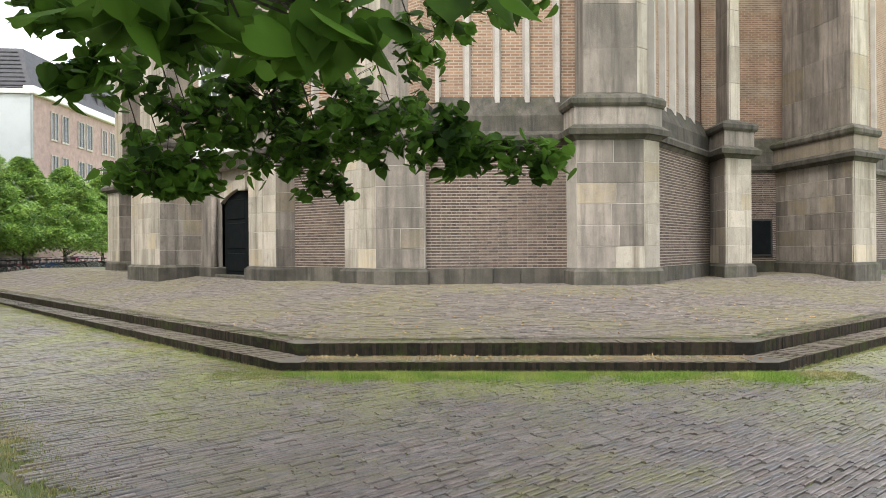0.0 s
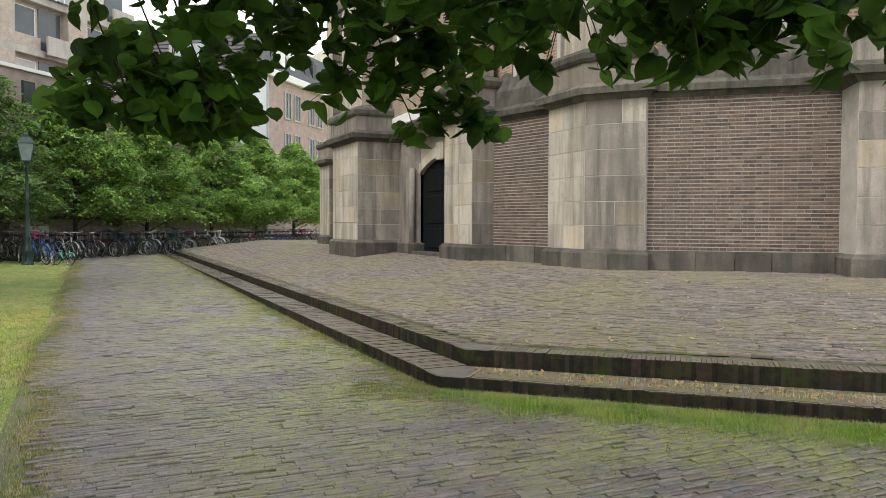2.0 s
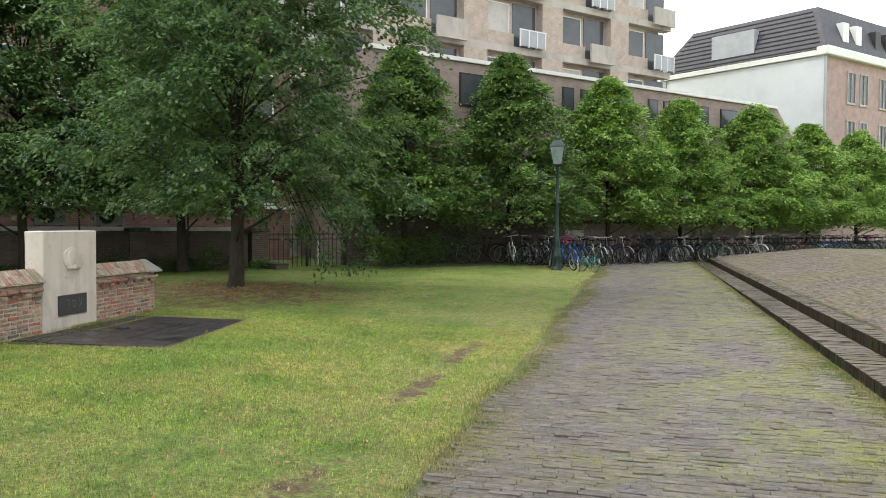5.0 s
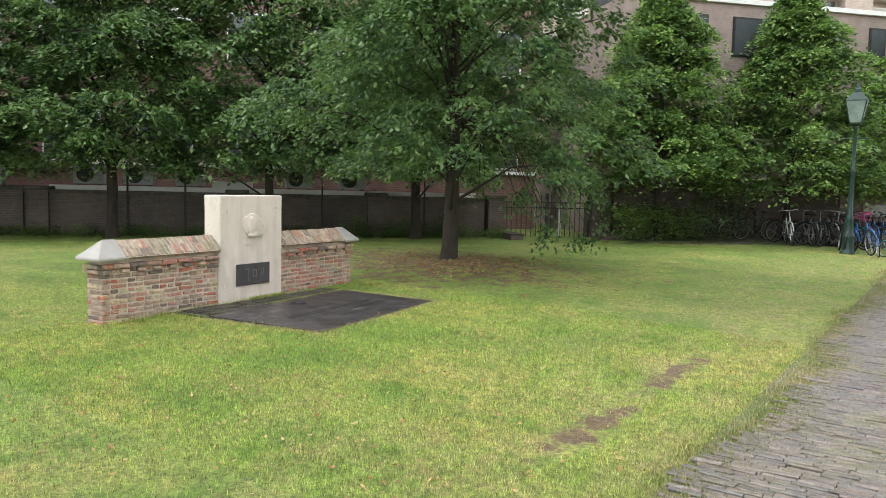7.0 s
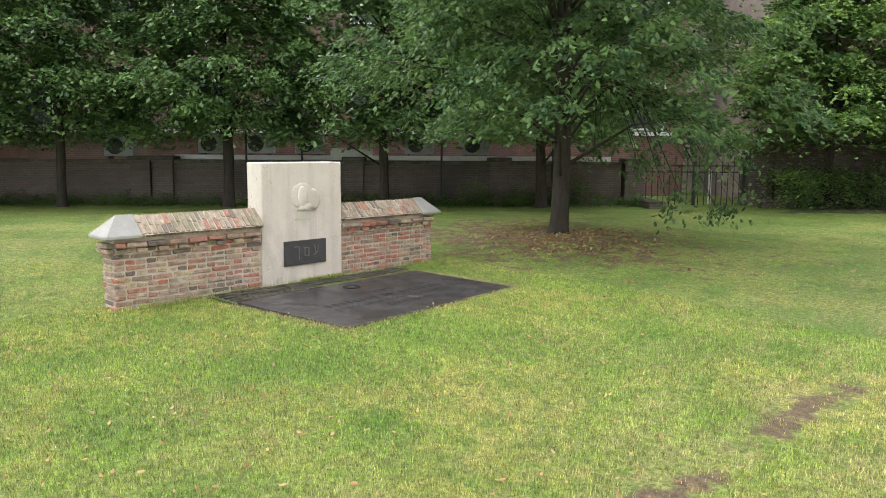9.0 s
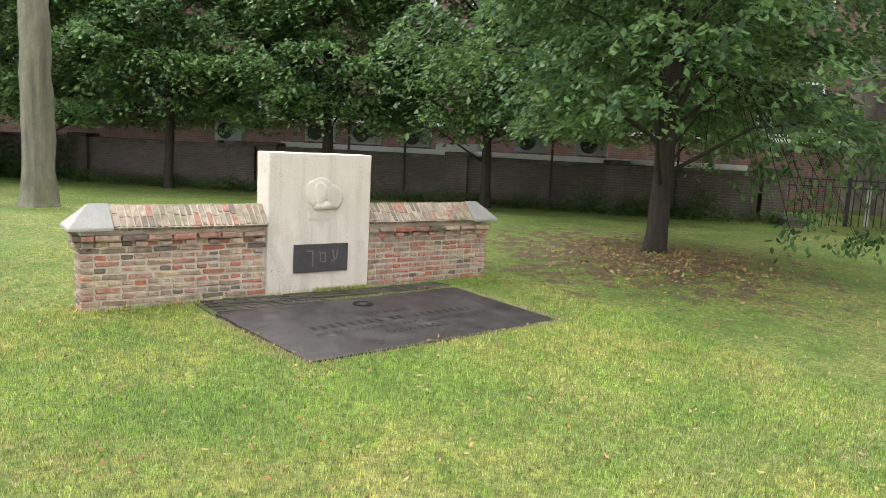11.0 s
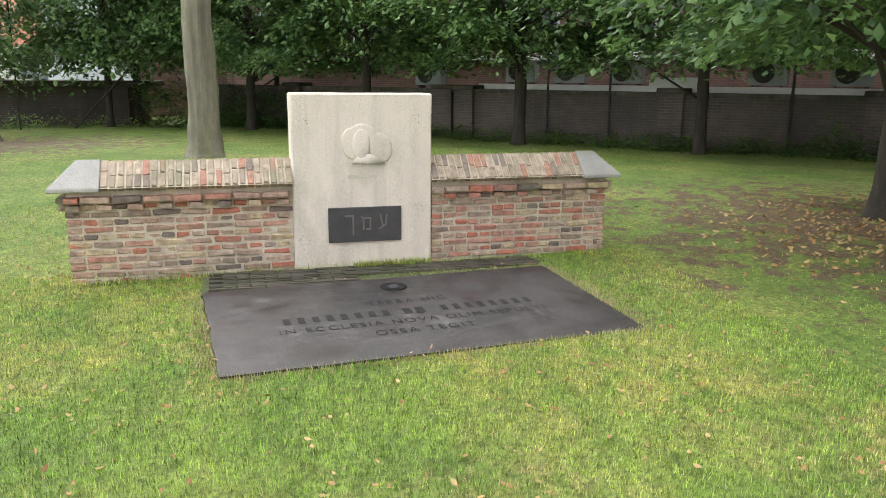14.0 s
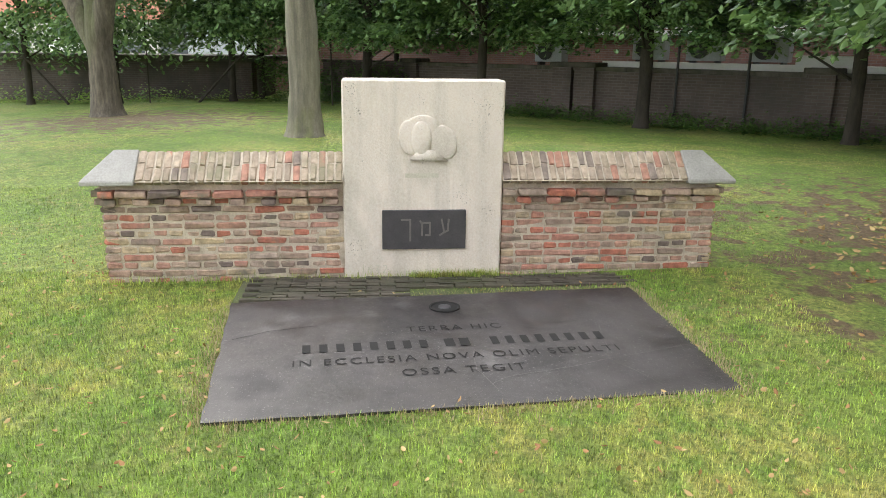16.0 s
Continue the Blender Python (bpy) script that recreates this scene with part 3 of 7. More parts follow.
# ---- two kerbs of upright bricks round the terrace ----
def kerb(name, pts, depth, z_of, drop, label):
    """Bricks on edge along a line; corner stones where it turns."""
    root = thing(name, label, "kerb", (*pts[1], z_of(0)), kind="structure")
    verts, faces = [], []
    rv, rf = [], []
    for k in range(len(pts) - 1):
        (ax, ay), (bx, by) = pts[k], pts[k + 1]
        ln = math.hypot(bx - ax, by - ay)
        dx, dy = (bx - ax) / ln, (by - ay) / ln
        nx, ny = (dy, -dx)
        s = 0.28 if k else 0.0
        end = ln - (0.28 if k < len(pts) - 2 else 0.0)
        while s < end:
            w = 0.046 + rng.uniform(-0.003, 0.004)
            zt = z_of(s) + rng.uniform(-0.005, 0.004)
            jut = rng.uniform(-0.004, 0.004)
            b = len(verts)
            for z in (z_of(s) - drop, zt - 0.01, zt):
                g = 0.006 if z == zt else 0.0
                for u, o in ((s + 0.0005 + g * 0.3, jut + g), (s + w - 0.0005 - g * 0.3, jut + g), (s + w - 0.0005 - g * 0.3, depth), (s + 0.0005 + g * 0.3, depth)):
                    verts.append((ax + dx * u - nx * o, ay + dy * u - ny * o, z))
            faces += [(b + 8, b + 9, b + 10, b + 11)]
            for o in (0, 4):
                faces += [(b + o + i, b + o + (i + 1) % 4, b + o + 4 + (i + 1) % 4, b + o + 4 + i) for i in range(4)]
            s += w
        if ln:
            s = 0.0
            while s < ln:
                w = 0.2 + rng.uniform(-0.01, 0.01)
                ins = 0.04 + rng.uniform(-0.006, 0.006)
                b = len(rv)
                for z in (z_of(s) - drop, z_of(s) - 0.06):
                    for u, o in ((s + 0.003, ins), (min(ln, s + w) - 0.003, ins), (min(ln, s + w) - 0.003, depth), (s + 0.003, depth)):
                        rv.append((ax + dx * u - nx * o, ay + dy * u - ny * o, z))
                rf += [(b + i, b + (i + 1) % 4, b + 4 + (i + 1) % 4, b + 4 + i) for i in range(4)]
                s += w
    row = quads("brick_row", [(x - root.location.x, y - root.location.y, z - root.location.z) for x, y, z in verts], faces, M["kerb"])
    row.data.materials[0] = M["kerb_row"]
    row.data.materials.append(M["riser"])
    # all but the tops take the riser colour: moss plus painted-in shade
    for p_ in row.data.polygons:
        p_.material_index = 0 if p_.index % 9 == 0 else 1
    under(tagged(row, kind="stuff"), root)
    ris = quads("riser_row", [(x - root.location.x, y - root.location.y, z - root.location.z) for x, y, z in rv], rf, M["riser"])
    under(tagged(ris, "moss-covered riser bricks, coloured dark for shade", kind="stuff"), root)
    for k in range(1, len(pts) - 1):
        cx, cy = pts[k]
        (ax, ay), (bx, by) = pts[k - 1], pts[k + 1]
        la, lb = math.hypot(ax - cx, ay - cy), math.hypot(bx - cx, by - cy)
        a, b = ((ax - cx) / la, (ay - cy) / la), ((bx - cx) / lb, (by - cy) / lb)
        poly = []
        for (u, o, q) in ((0.29, 0.0, a), (0.0, 0.0, a), (0.29, 0.0, b)):
            poly.append((q[0] * u, q[1] * u))
        def inward(q):
            n1 = (-q[1], q[0])
            test = (7.69 + 6 - cx, 6.9 + 6 - cy)
            return n1 if n1[0] * test[0] + n1[1] * test[1] > 0 else (-n1[0], -n1[1])
        ib, ja = inward(b), inward(a)
        poly.append((b[0] * 0.29 + ib[0] * depth, b[1] * 0.29 + ib[1] * depth))
        poly.append((a[0] * 0.29 + ja[0] * depth, a[1] * 0.29 + ja[1] * depth))
        bm = bmesh.new()
        z = z_of(0) - root.location.z
        base = [(px_ + cx - root.location.x, py_ + cy - root.location.y) for px_, py_ in poly]
        prism(bm, base, z - drop, z + 0.004)
        bmesh.ops.bevel(bm, geom=list(bm.edges), offset=0.012, segments=1, affect="EDGES")
        stone = part("corner_stone", bm, M["kerb_stone"], root, "worn corner stone with mossy sides coloured dark for shade")
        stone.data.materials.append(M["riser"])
        # upright sides get the same moss-and-shade colour
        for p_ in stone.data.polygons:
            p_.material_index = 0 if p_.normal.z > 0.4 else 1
    return root


M["dirt"] = surface("litter_soil", (0.17, 0.13, 0.095), (0.1, 0.076, 0.055), 3.0, 0.95, 0.9, 30, (0.13, 0.125, 0.055), c3_scale=1.6, c3_range=(0.42, 0.6))
# moss and the shade of the upright faces, both put into one dark colour
M["riser"] = pieces("shaded_mossy_riser", [(0.032, 0.026, 0.019), (0.045, 0.035, 0.026), (0.022, 0.019, 0.015)], rough=0.9, stain=(0.04, 0.05, 0.015), stain_scale=3.0)
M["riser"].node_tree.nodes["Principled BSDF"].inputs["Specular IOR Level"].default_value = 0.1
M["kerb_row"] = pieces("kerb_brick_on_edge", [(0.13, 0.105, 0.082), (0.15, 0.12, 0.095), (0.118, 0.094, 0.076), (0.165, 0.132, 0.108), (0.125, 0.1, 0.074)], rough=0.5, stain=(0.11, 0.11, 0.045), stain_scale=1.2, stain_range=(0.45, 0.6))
kerb("kerb_upper", [(5.4, 40.4), (5.4, 9.05), (9.98, 4.74), (28.0, 4.74)], 0.3, lambda s: 0.302, 0.2, "mossy brick-on-edge upper step of the terrace")
kerb("kerb_lower", [(4.86, 41.0), (4.86, 8.55), (9.36, 4.15), (28.0, 4.15)], 0.5, lambda s: 0.155, 0.22, "mossy brick-on-edge lower step of the terrace")
bm = bmesh.new()
for poly in ([(5.05, 8.65), (9.45, 4.35), (10.1, 4.84), (5.5, 9.15)], [(5.0, 8.6), (5.5, 9.05), (5.5, 40.6), (5.0, 40.6)], [(9.4, 4.3), (28, 4.3), (28, 4.84), (9.98, 4.84)]):
    prism(bm, poly, -0.1, 0.12)
dirt = bmesh.new()
DI = [(4.86 + u * 0.715 + o * 0.7, 8.55 - u * 0.699 + o * 0.715) for u, o in ((0.35, 0.05), (5.95, 0.05), (5.95, 0.47), (0.35, 0.47))]
prism(dirt, DI, 0.13, 0.1575)
tagged(obj("tread_dirt", dirt, M["dirt"]), "brown soil and litter caught on the lower step", "soil", kind="structure")
tagged(obj("kerb_bed", bm, M["joint"]), "mossy bedding behind the step", "kerb", kind="structure")


# ---- church ----
church = thing("church", "old brick church with grey sandstone buttresses and ledges", "church", (13.0, 14.0, 0.7))
BASE = 0.15


def at_church(ob, parent=None, label=""):
    ob.location = -Vector(church.location)
    return under(ob, parent or church, label)


def cpart(name, bm, material, parent=None, label="", smooth=False):
    bmesh.ops.translate(bm, verts=bm.verts, vec=-church.location)
    return part(name, bm, material, parent or church, label, smooth)


def blocks(parent, a, b, z0, z1, rows, material, rng, lengths=(0.5, 0.95), proud=0.006, name="stone_block"):
    """Ashlar on the upright face from a to b: each block bevelled, its joints recessed."""
    ln = math.hypot(b[0] - a[0], b[1] - a[1])
    d = Vector(((b[0] - a[0]) / ln, (b[1] - a[1]) / ln, 0))
    n = Vector((d.y, -d.x, 0))
    mid = Vector(((a[0] + b[0]) / 2, (a[1] + b[1]) / 2, 0))
    z = z0
    for r in range(rows):
        h = (z1 - z0) / rows * rng.uniform(0.94, 1.06) if r < rows - 1 else z1 - z
        cuts, s = [0.0], 0.0
        while True:
            s += rng.uniform(*lengths)
            if s > ln - 0.3:
                break
            cuts.append(s)
        cuts.append(ln)
        for s0, s1 in zip(cuts, cuts[1:]):
            bm = bmesh.new()
            pr = proud + rng.uniform(-0.002, 0.003)
            box(bm, s0 + 0.006, s1 - 0.006, -0.05, pr, z + 0.006, z + h - 0.006, None, 0.003)
            m = Matrix(((d.x, n.x, 0, a[0]), (d.y, n.y, 0, a[1]), (0, 0, 1, 0), (0, 0, 0, 1)))
            bmesh.ops.transform(bm, matrix=m, verts=bm.verts)
            bmesh.ops.recalc_face_normals(bm, faces=bm.faces)
            cpart(name, bm, material(rng) if callable(material) else material, parent)
        z += h


def ashlar(rng):
    return M["stone_warm"] if rng.random() < 0.05 else M["stone"]


def buttress(poly, faces, ledge=3.94, warm=(), upper=-0.22, rows=6, seed=1):
    """A stone pier: plinth, block-faced shaft, ledge, base moulding and slimmer upper shaft."""
    r = random.Random(seed)
    core = cpart("buttress", stack(poly, [(BASE, ledge + 0.1, 0, 0)]), M["pale_joint"], None, "grey sandstone buttress")
    cpart("plinth", stack(poly, [(BASE, 1.08, 0.09, 0.09), (1.08, 1.15, 0.09, 0.02)]), M["stone_dark"], core)
    cpart("ledge", stack(poly, [(ledge, ledge + 0.1, 0.03, 0.1), (ledge + 0.1, ledge + 0.22, 0.2, 0.22), (ledge + 0.22, ledge + 0.32, 0.22, 0.08)]), M["stone_dark"], core, "dark weathered stone ledge")
    cpart("block_course", stack(poly, [(ledge + 0.3, ledge + 0.72, 0.06, 0.06)]), M["stone"], core)
    t = ledge + 0.72
    cpart("base_moulding", stack(poly, [(t, t + 0.06, 0.1, 0.14), (t + 0.06, t + 0.16, 0.14, 0.15), (t + 0.16, t + 0.24, 0.15, 0.08), (t + 0.24, t + 0.34, 0.02, upper)]), M["stone_dark"], core, "mossy rounded moulding")
    up = offset(poly, upper)
    cpart("upper_shaft", stack(poly, [(t + 0.3, 16.0, upper, upper)]), M["stone"], core)
    for i in faces:
        a, b = poly[i], poly[(i + 1) % len(poly)]
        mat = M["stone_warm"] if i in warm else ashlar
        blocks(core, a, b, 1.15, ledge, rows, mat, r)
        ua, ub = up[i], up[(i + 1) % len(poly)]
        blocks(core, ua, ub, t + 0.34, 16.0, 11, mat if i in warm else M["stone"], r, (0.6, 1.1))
        pa, pb = offset(poly, 0.09)[i], offset(poly, 0.09)[(i + 1) % len(poly)]
        blocks(core, pa, pb, 0.4, 1.08, 1, M["stone_dark"], r, (0.5, 0.9))
    return core


B1 = [(8.67, 24.6), (8.67, 22.24), (9.95, 22.24), (10.8, 22.9), (10.8, 24.6)]
B2 = [(9.72, 18.7), (9.72, 17.23), (10.6, 17.23), (10.6, 18.7)]
B3 = [(10.32, 15.0), (10.3, 13.73), (11.0, 12.84), (11.7, 13.4), (11.3, 15.0)]
B4 = [(13.03, 10.13), (14.12, 9.15), (14.72, 9.15), (15.3, 9.8), (14.3, 11.0), (13.6, 10.9)]
B5 = [(19.7, 10.7), (18.7, 9.65), (19.6, 9.39), (20.3, 10.6)]
B6 = [(24.0, 10.7), (22.07, 7.71), (23.3, 7.55), (25.6, 9.9)]
B0 = [(10.45, 32.3), (10.45, 31.0), (11.6, 31.0), (11.6, 32.3)]
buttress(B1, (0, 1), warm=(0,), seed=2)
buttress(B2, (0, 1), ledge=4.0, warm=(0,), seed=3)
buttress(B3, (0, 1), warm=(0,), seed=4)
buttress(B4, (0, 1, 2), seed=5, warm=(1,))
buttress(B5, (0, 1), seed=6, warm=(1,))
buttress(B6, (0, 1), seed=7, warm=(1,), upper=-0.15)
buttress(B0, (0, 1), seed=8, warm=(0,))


def uv_wall(bm, a, b, thick, z0, z1, lean=0.0):
    """A thick wall from a to b, its outer side on the right of the way, with UV in metres."""
    uv = bm.loops.layers.uv.verify()
    ln = math.hypot(b[0] - a[0], b[1] - a[1])
    d = ((b[0] - a[0]) / ln, (b[1] - a[1]) / ln)
    n = (-d[1], d[0])
    c = [bm.verts.new((a[0] + d[0] * s + n[0] * o, a[1] + d[1] * s + n[1] * o, z)) for z in (z0, z1) for s, o in ((0, 0), (ln, 0), (ln, thick), (0, thick))]
    fs = []
    for q in ((0, 1, 5, 4), (1, 2, 6, 5), (2, 3, 7, 6), (3, 0, 4, 7), (4, 5, 6, 7), (3, 2, 1, 0)):
        fs.append(bm.faces.new([c[i] for i in q]))
    for fa in fs:
        side = abs(fa.normal.z) > 0.5 if fa.normal.length else False
        for lp in fa.loops:
            co = lp.vert.co
            s = (co.x - a[0]) * d[0] + (co.y - a[1]) * d[1]
            o = (co.x - a[0]) * n[0] + (co.y - a[1]) * n[1]
            lp[uv].uv = (s + o, co.z)
    bmesh.ops.recalc_face_normals(bm, faces=fs)


def wall_part(name, a, b, thick, z0, z1, material, parent=None, label=""):
    bm = bmesh.new()
    uv_wall(bm, a, b, thick, z0, z1)
    return cpart(name, bm, material, parent, label)


def course_bricks(a, b, z0, z1, seed):
    """Brick courses laid on a wall's face, in one mesh."""
    r = random.Random(seed)
    ln = math.hypot(b[0] - a[0], b[1] - a[1])
    d = ((b[0] - a[0]) / ln, (b[1] - a[1]) / ln)
    n = (d[1], -d[0])
    rows = round((z1 - z0) / 0.068)
    h = (z1 - z0) / rows
    verts, faces = [], []
    for j in range(rows):
        s = -0.11 * (j % 2)
        w = 0.22 if j % 2 else 0.115
        while s < ln:
            s0, s1 = max(0, s) + 0.003, min(ln, s + w) - 0.003
            if s1 > s0 + 0.02:
                k = len(verts)
                p0, p1 = r.uniform(0.002, 0.009), r.uniform(0.0, 0.006)
                q = z0 + j * h
                for o in (-0.03, p0):
                    for u, z in ((s0, q + 0.01 + p1 * 0.4), (s1, q + 0.01), (s1, q + h - 0.008), (s0, q + h - 0.008 - p1 * 0.4)):
                        verts.append((a[0] + d[0] * u + n[0] * o, a[1] + d[1] * u + n[1] * o, z))
                faces += [(k + 4, k + 5, k + 6, k + 7)] + [(k + i, k + (i + 1) % 4, k + 4 + (i + 1) % 4, k + 4 + i) for i in range(4)]
            s += w
    return verts, faces


def panel(a, b, seed, strips=(), low=True, bays=M["brick_up"], sill=True):
    """A wall between two buttresses: plinth, brick courses, ledge, sloped sill and tall brick with stone strips."""
    d = Vector((b[0] - a[0], b[1] - a[1], 0)).normalized()
    n = Vector((d.y, -d.x, 0))
    r = random.Random(seed)
    lower = wall_part("lower_wall", a, b, 0.7, BASE, 4.0, M["mortar"], None, "grey-brown brick wall")
    v, f = course_bricks(a, b, 1.15, 3.94, seed)
    ob = quads("brickwork", [(x - church.location.x, y - church.location.y, z - church.location.z) for x, y, z in v], f, M["brick_low"])
    under(tagged(ob, kind="stuff"), lower)
    blocks(lower, a, b, 0.5, 1.15, 1, M["stone_dark"], r, (0.6, 1.1), 0.05)
    poly = [(a[0], a[1]), (b[0], b[1]), (b[0] - n.x * 0.5, b[1] - n.y * 0.5), (a[0] - n.x * 0.5, a[1] - n.y * 0.5)]
    cpart("ledge", stack(poly, [(3.94, 4.04, 0.02, 0.08), (4.04, 4.16, 0.16, 0.18), (4.16, 4.26, 0.18, 0.05)]), M["stone_dark"], lower, "dark weathered stone ledge")
    back = 0.3
    cpart("sill_course", stack(poly, [(4.26, 4.62, 0.03, 0.02), (4.62, 5.1, 0.02, -0.24)]), M["stone_dark"], lower, "sloped mossy stone sill")
    ua, ub = (a[0] - n.x * back, a[1] - n.y * back), (b[0] - n.x * back, b[1] - n.y * back)
    upper = wall_part("upper_wall", ua, ub, 0.6, 4.6, 16.0, bays, None, "orange-brown brick wall")
    for s in strips:
        bm = bmesh.new()
        m = Matrix(((d.x, n.x, 0, ua[0]), (d.y, n.y, 0, ua[1]), (0, 0, 1, 0), (0, 0, 0, 1)))
        prism(bm, [(s - 0.1, -0.02), (s - 0.05, 0.14), (s + 0.05, 0.14), (s + 0.1, -0.02)], 4.95, 16.0)
        bmesh.ops.transform(bm, matrix=m, verts=bm.verts)
        bmesh.ops.recalc_face_normals(bm, faces=bm.faces)
        cpart("mullion", bm, M["strip"], upper, "pale grey stone mullion")
    return lower


panel((10.25, 17.4), (10.75, 14.7), 21, (0.7, 1.4, 2.1))
panel((10.99, 13.11), (13.89, 10.5), 22, (0.48, 1.18, 1.88, 2.57, 3.27))
panel((15.0, 9.55), (19.75, 10.62), 23, (0.8, 1.55, 2.3, 3.05, 3.9))
panel((20.0, 10.75), (22.3, 12.2), 24)
panel((22.3, 12.2), (24.9, 9.9), 25)
panel((25.0, 9.3), (40.0, 9.0), 26, (2, 3, 4))
panel((11.2, 32.2), (11.2, 24.4), 27, (2, 3, 4, 5, 6))
wall_part("north_wall", (30.0, 32.3), (11.3, 32.3), 0.6, BASE, 16.0, M["brick_up"])
wall_part("bay_wall", (10.55, 22.8), (10.55, 16.9), 0.5, 4.3, 16.0, M["brick_up"])
wall_part("bay_wall", (10.8, 15.2), (10.95, 12.9), 0.5, 4.3, 16.0, M["brick_up"])
wall_part("recess_wall", (20.0, 12.6), (28.0, 12.6), 0.5, 4.0, 16.0, M["brick_up"])

# portal between two buttresses: door wall, arch, double door
portal = wall_part("portal_wall", (10.3, 22.6), (10.3, 21.5), 0.7, BASE, 4.4, M["stone"], None, "stone portal wall with an arched black door")
wall_part("pier", (10.3, 18.5), (10.3, 17.4), 0.7, BASE, 4.4, M["stone"], portal)
bm = bmesh.new()
arc = [(18.5 + 3.0 * i / 12, 3.0 + 0.42 * math.sin(math.pi * i / 12) ** 0.8) for i in range(13)]
lo = [bm.verts.new((10.3, y, z)) for y, z in arc]
hi = [bm.verts.new((10.3, y, 4.4)) for y, z in arc]
lo2 = [bm.verts.new((11.0, y, z)) for y, z in arc]
for i in range(12):
    bm.faces.new((lo[i], lo[i + 1], hi[i + 1], hi[i]))
    bm.faces.new((lo[i], lo2[i], lo2[i + 1], lo[i + 1]))
cpart("spandrel", bm, M["mortar"], portal)
for i in range(12):
    bm = bmesh.new()
    (y0, z0), (y1, z1) = arc[i], arc[i + 1]
    a = [bm.verts.new(p) for p in ((10.3, y0, z0), (10.3, y1, z1), (10.3, y1, z1 + 0.28), (10.3, y0, z0 + 0.28))]
    b = [bm.verts.new((10.24, v_.co.y, v_.co.z)) for v_ in a]
    bm.faces.new(b)
    for k in range(4):
        bm.faces.new((a[k], a[(k + 1) % 4], b[(k + 1) % 4], b[k]))
    bmesh.ops.recalc_face_normals(bm, faces=bm.faces)
    cpart("arch_stone", bm, M["stone_warm"], portal)
cpart("keystone", cuboid(10.17, 10.35, 19.78, 20.22, 3.32, 3.78, 0.012), M["stone_warm"], portal, "cream keystone")
bm = bmesh.new()
prism(bm, [(10.3, 21.5), (10.12, 21.62), (9.95, 21.98), (9.95, 22.3), (10.6, 22.3), (10.6, 21.5)], BASE, 3.95)
cpart("jamb", bm, M["stone"], portal, "moulded stone jamb")
bm = bmesh.new()
tube(bm, [(10.08, 21.6, 0.75), (10.08, 21.6, 3.2)], 0.09, 10)
cpart("jamb_roll", bm, M["stone"], portal, "", True)
cpart("jamb_base", cuboid(9.85, 10.4, 21.4, 22.2, 0.5, 1.08, 0.03), M["stone_dark"], portal)
for y0 in (18.5, 20.0):
    leaf = cpart("door_leaf", cuboid(10.38, 10.46, y0 + (0.01 if y0 > 19 else -0.1), y0 + (1.7 if y0 > 19 else 1.49), 0.82, 3.45), M["door"], portal, "black painted door leaf")
    for z0, z1 in ((0.95, 1.5), (1.62, 2.4), (2.5, 3.1)):
        cpart("door_panel", cuboid(10.355, 10.4, y0 + 0.18, y0 + 1.3, z0, z1, 0.02), M["door"], leaf)
cpart("door_sill", cuboid(10.0, 11.0, 18.5, 21.5, 0.5, 0.86, 0.02), M["stone_dark"], portal)
cpart("lobby", cuboid(10.75, 10.85, 18.3, 21.7, 0.5, 3.6), M["door"], portal)

# brick bay over the portal, on a white band
bay_poly = [(10.4, 22.3), (9.75, 22.3)] + [(9.75 - 0.12 * math.sin(math.pi * i / 8), 22.3 - 3.6 * i / 8) for i in range(1, 8)] + [(9.75, 18.7), (10.4, 18.7)]
bm = bmesh.new()
prism(bm, bay_poly, 4.62, 16.0)
uvl = bm.loops.layers.uv.verify()
for fa in bm.faces:
    for lp in fa.loops:
        lp[uvl].uv = (lp.vert.co.y * 1.03, lp.vert.co.z)
bay = cpart("brick_bay", bm, M["brick_bay"], None, "bowed pale brick bay over the portal")
bm = bmesh.new()
prism(bm, offset(bay_poly, 0.05), 4.36, 4.62)
cpart("white_band", bm, M["white"], bay, "white painted band")
for z0 in (5.75, 8.6):
    win = cpart("bay_window", cuboid(9.5, 9.72, 19.7, 21.2, z0, z0 + 1.9), M["glass"], bay)
    for y in (19.66, 21.14):
        cpart("window_frame", cuboid(9.46, 9.74, y, y + 0.12, z0 - 0.08, z0 + 1.98, 0.01), M["white"], win, "white window frame")
    for z in (z0 - 0.1, z0 + 1.88):
        cpart("window_frame", cuboid(9.44, 9.74, 19.6, 21.3, z, z + 0.13, 0.01), M["white"], win, "white window frame")
    for y in (20.05, 20.43, 20.81):
        cpart("glazing_bar", cuboid(9.47, 9.54, y - 0.015, y + 0.015, z0, z0 + 1.9), M["white"], win)
    for z in (0.47, 0.95, 1.42):
        cpart("glazing_bar", cuboid(9.47, 9.54, 19.75, 21.15, z0 + z - 0.015, z0 + z + 0.015), M["white"], win)
cpart("cornice", cuboid(10.02, 10.4, 18.7, 22.3, 3.98, 4.2, 0.03), M["stone"], portal)

# framed notice board in the recess
nb = thing("notice_board", "black framed glazed notice board on the church wall", "notice board", (23.36, 11.24, 1.28))
d = Vector((2.6, -2.3, 0)).normalized()
rot = Matrix(((d.x, -d.y, 0, 0), (d.y, d.x, 0, 0), (0, 0, 1, 0), (0, 0, 0, 1)))
part("board_frame", cuboid(-0.04, 0.68, -0.1, 0.08, 0.0, 1.2, 0.015, rot), M["iron"], nb)
part("board_glass", cuboid(0.03, 0.61, -0.108, -0.09, 0.07, 1.13, 0.0, rot), M["door"], nb, "dark glazed poster")


# ---- memorial on the lawn ----
MEM = pose(-5.39, 15.04, 0, 0, 0, 4.4)          # local x: out of the stone's face; y: along the wall
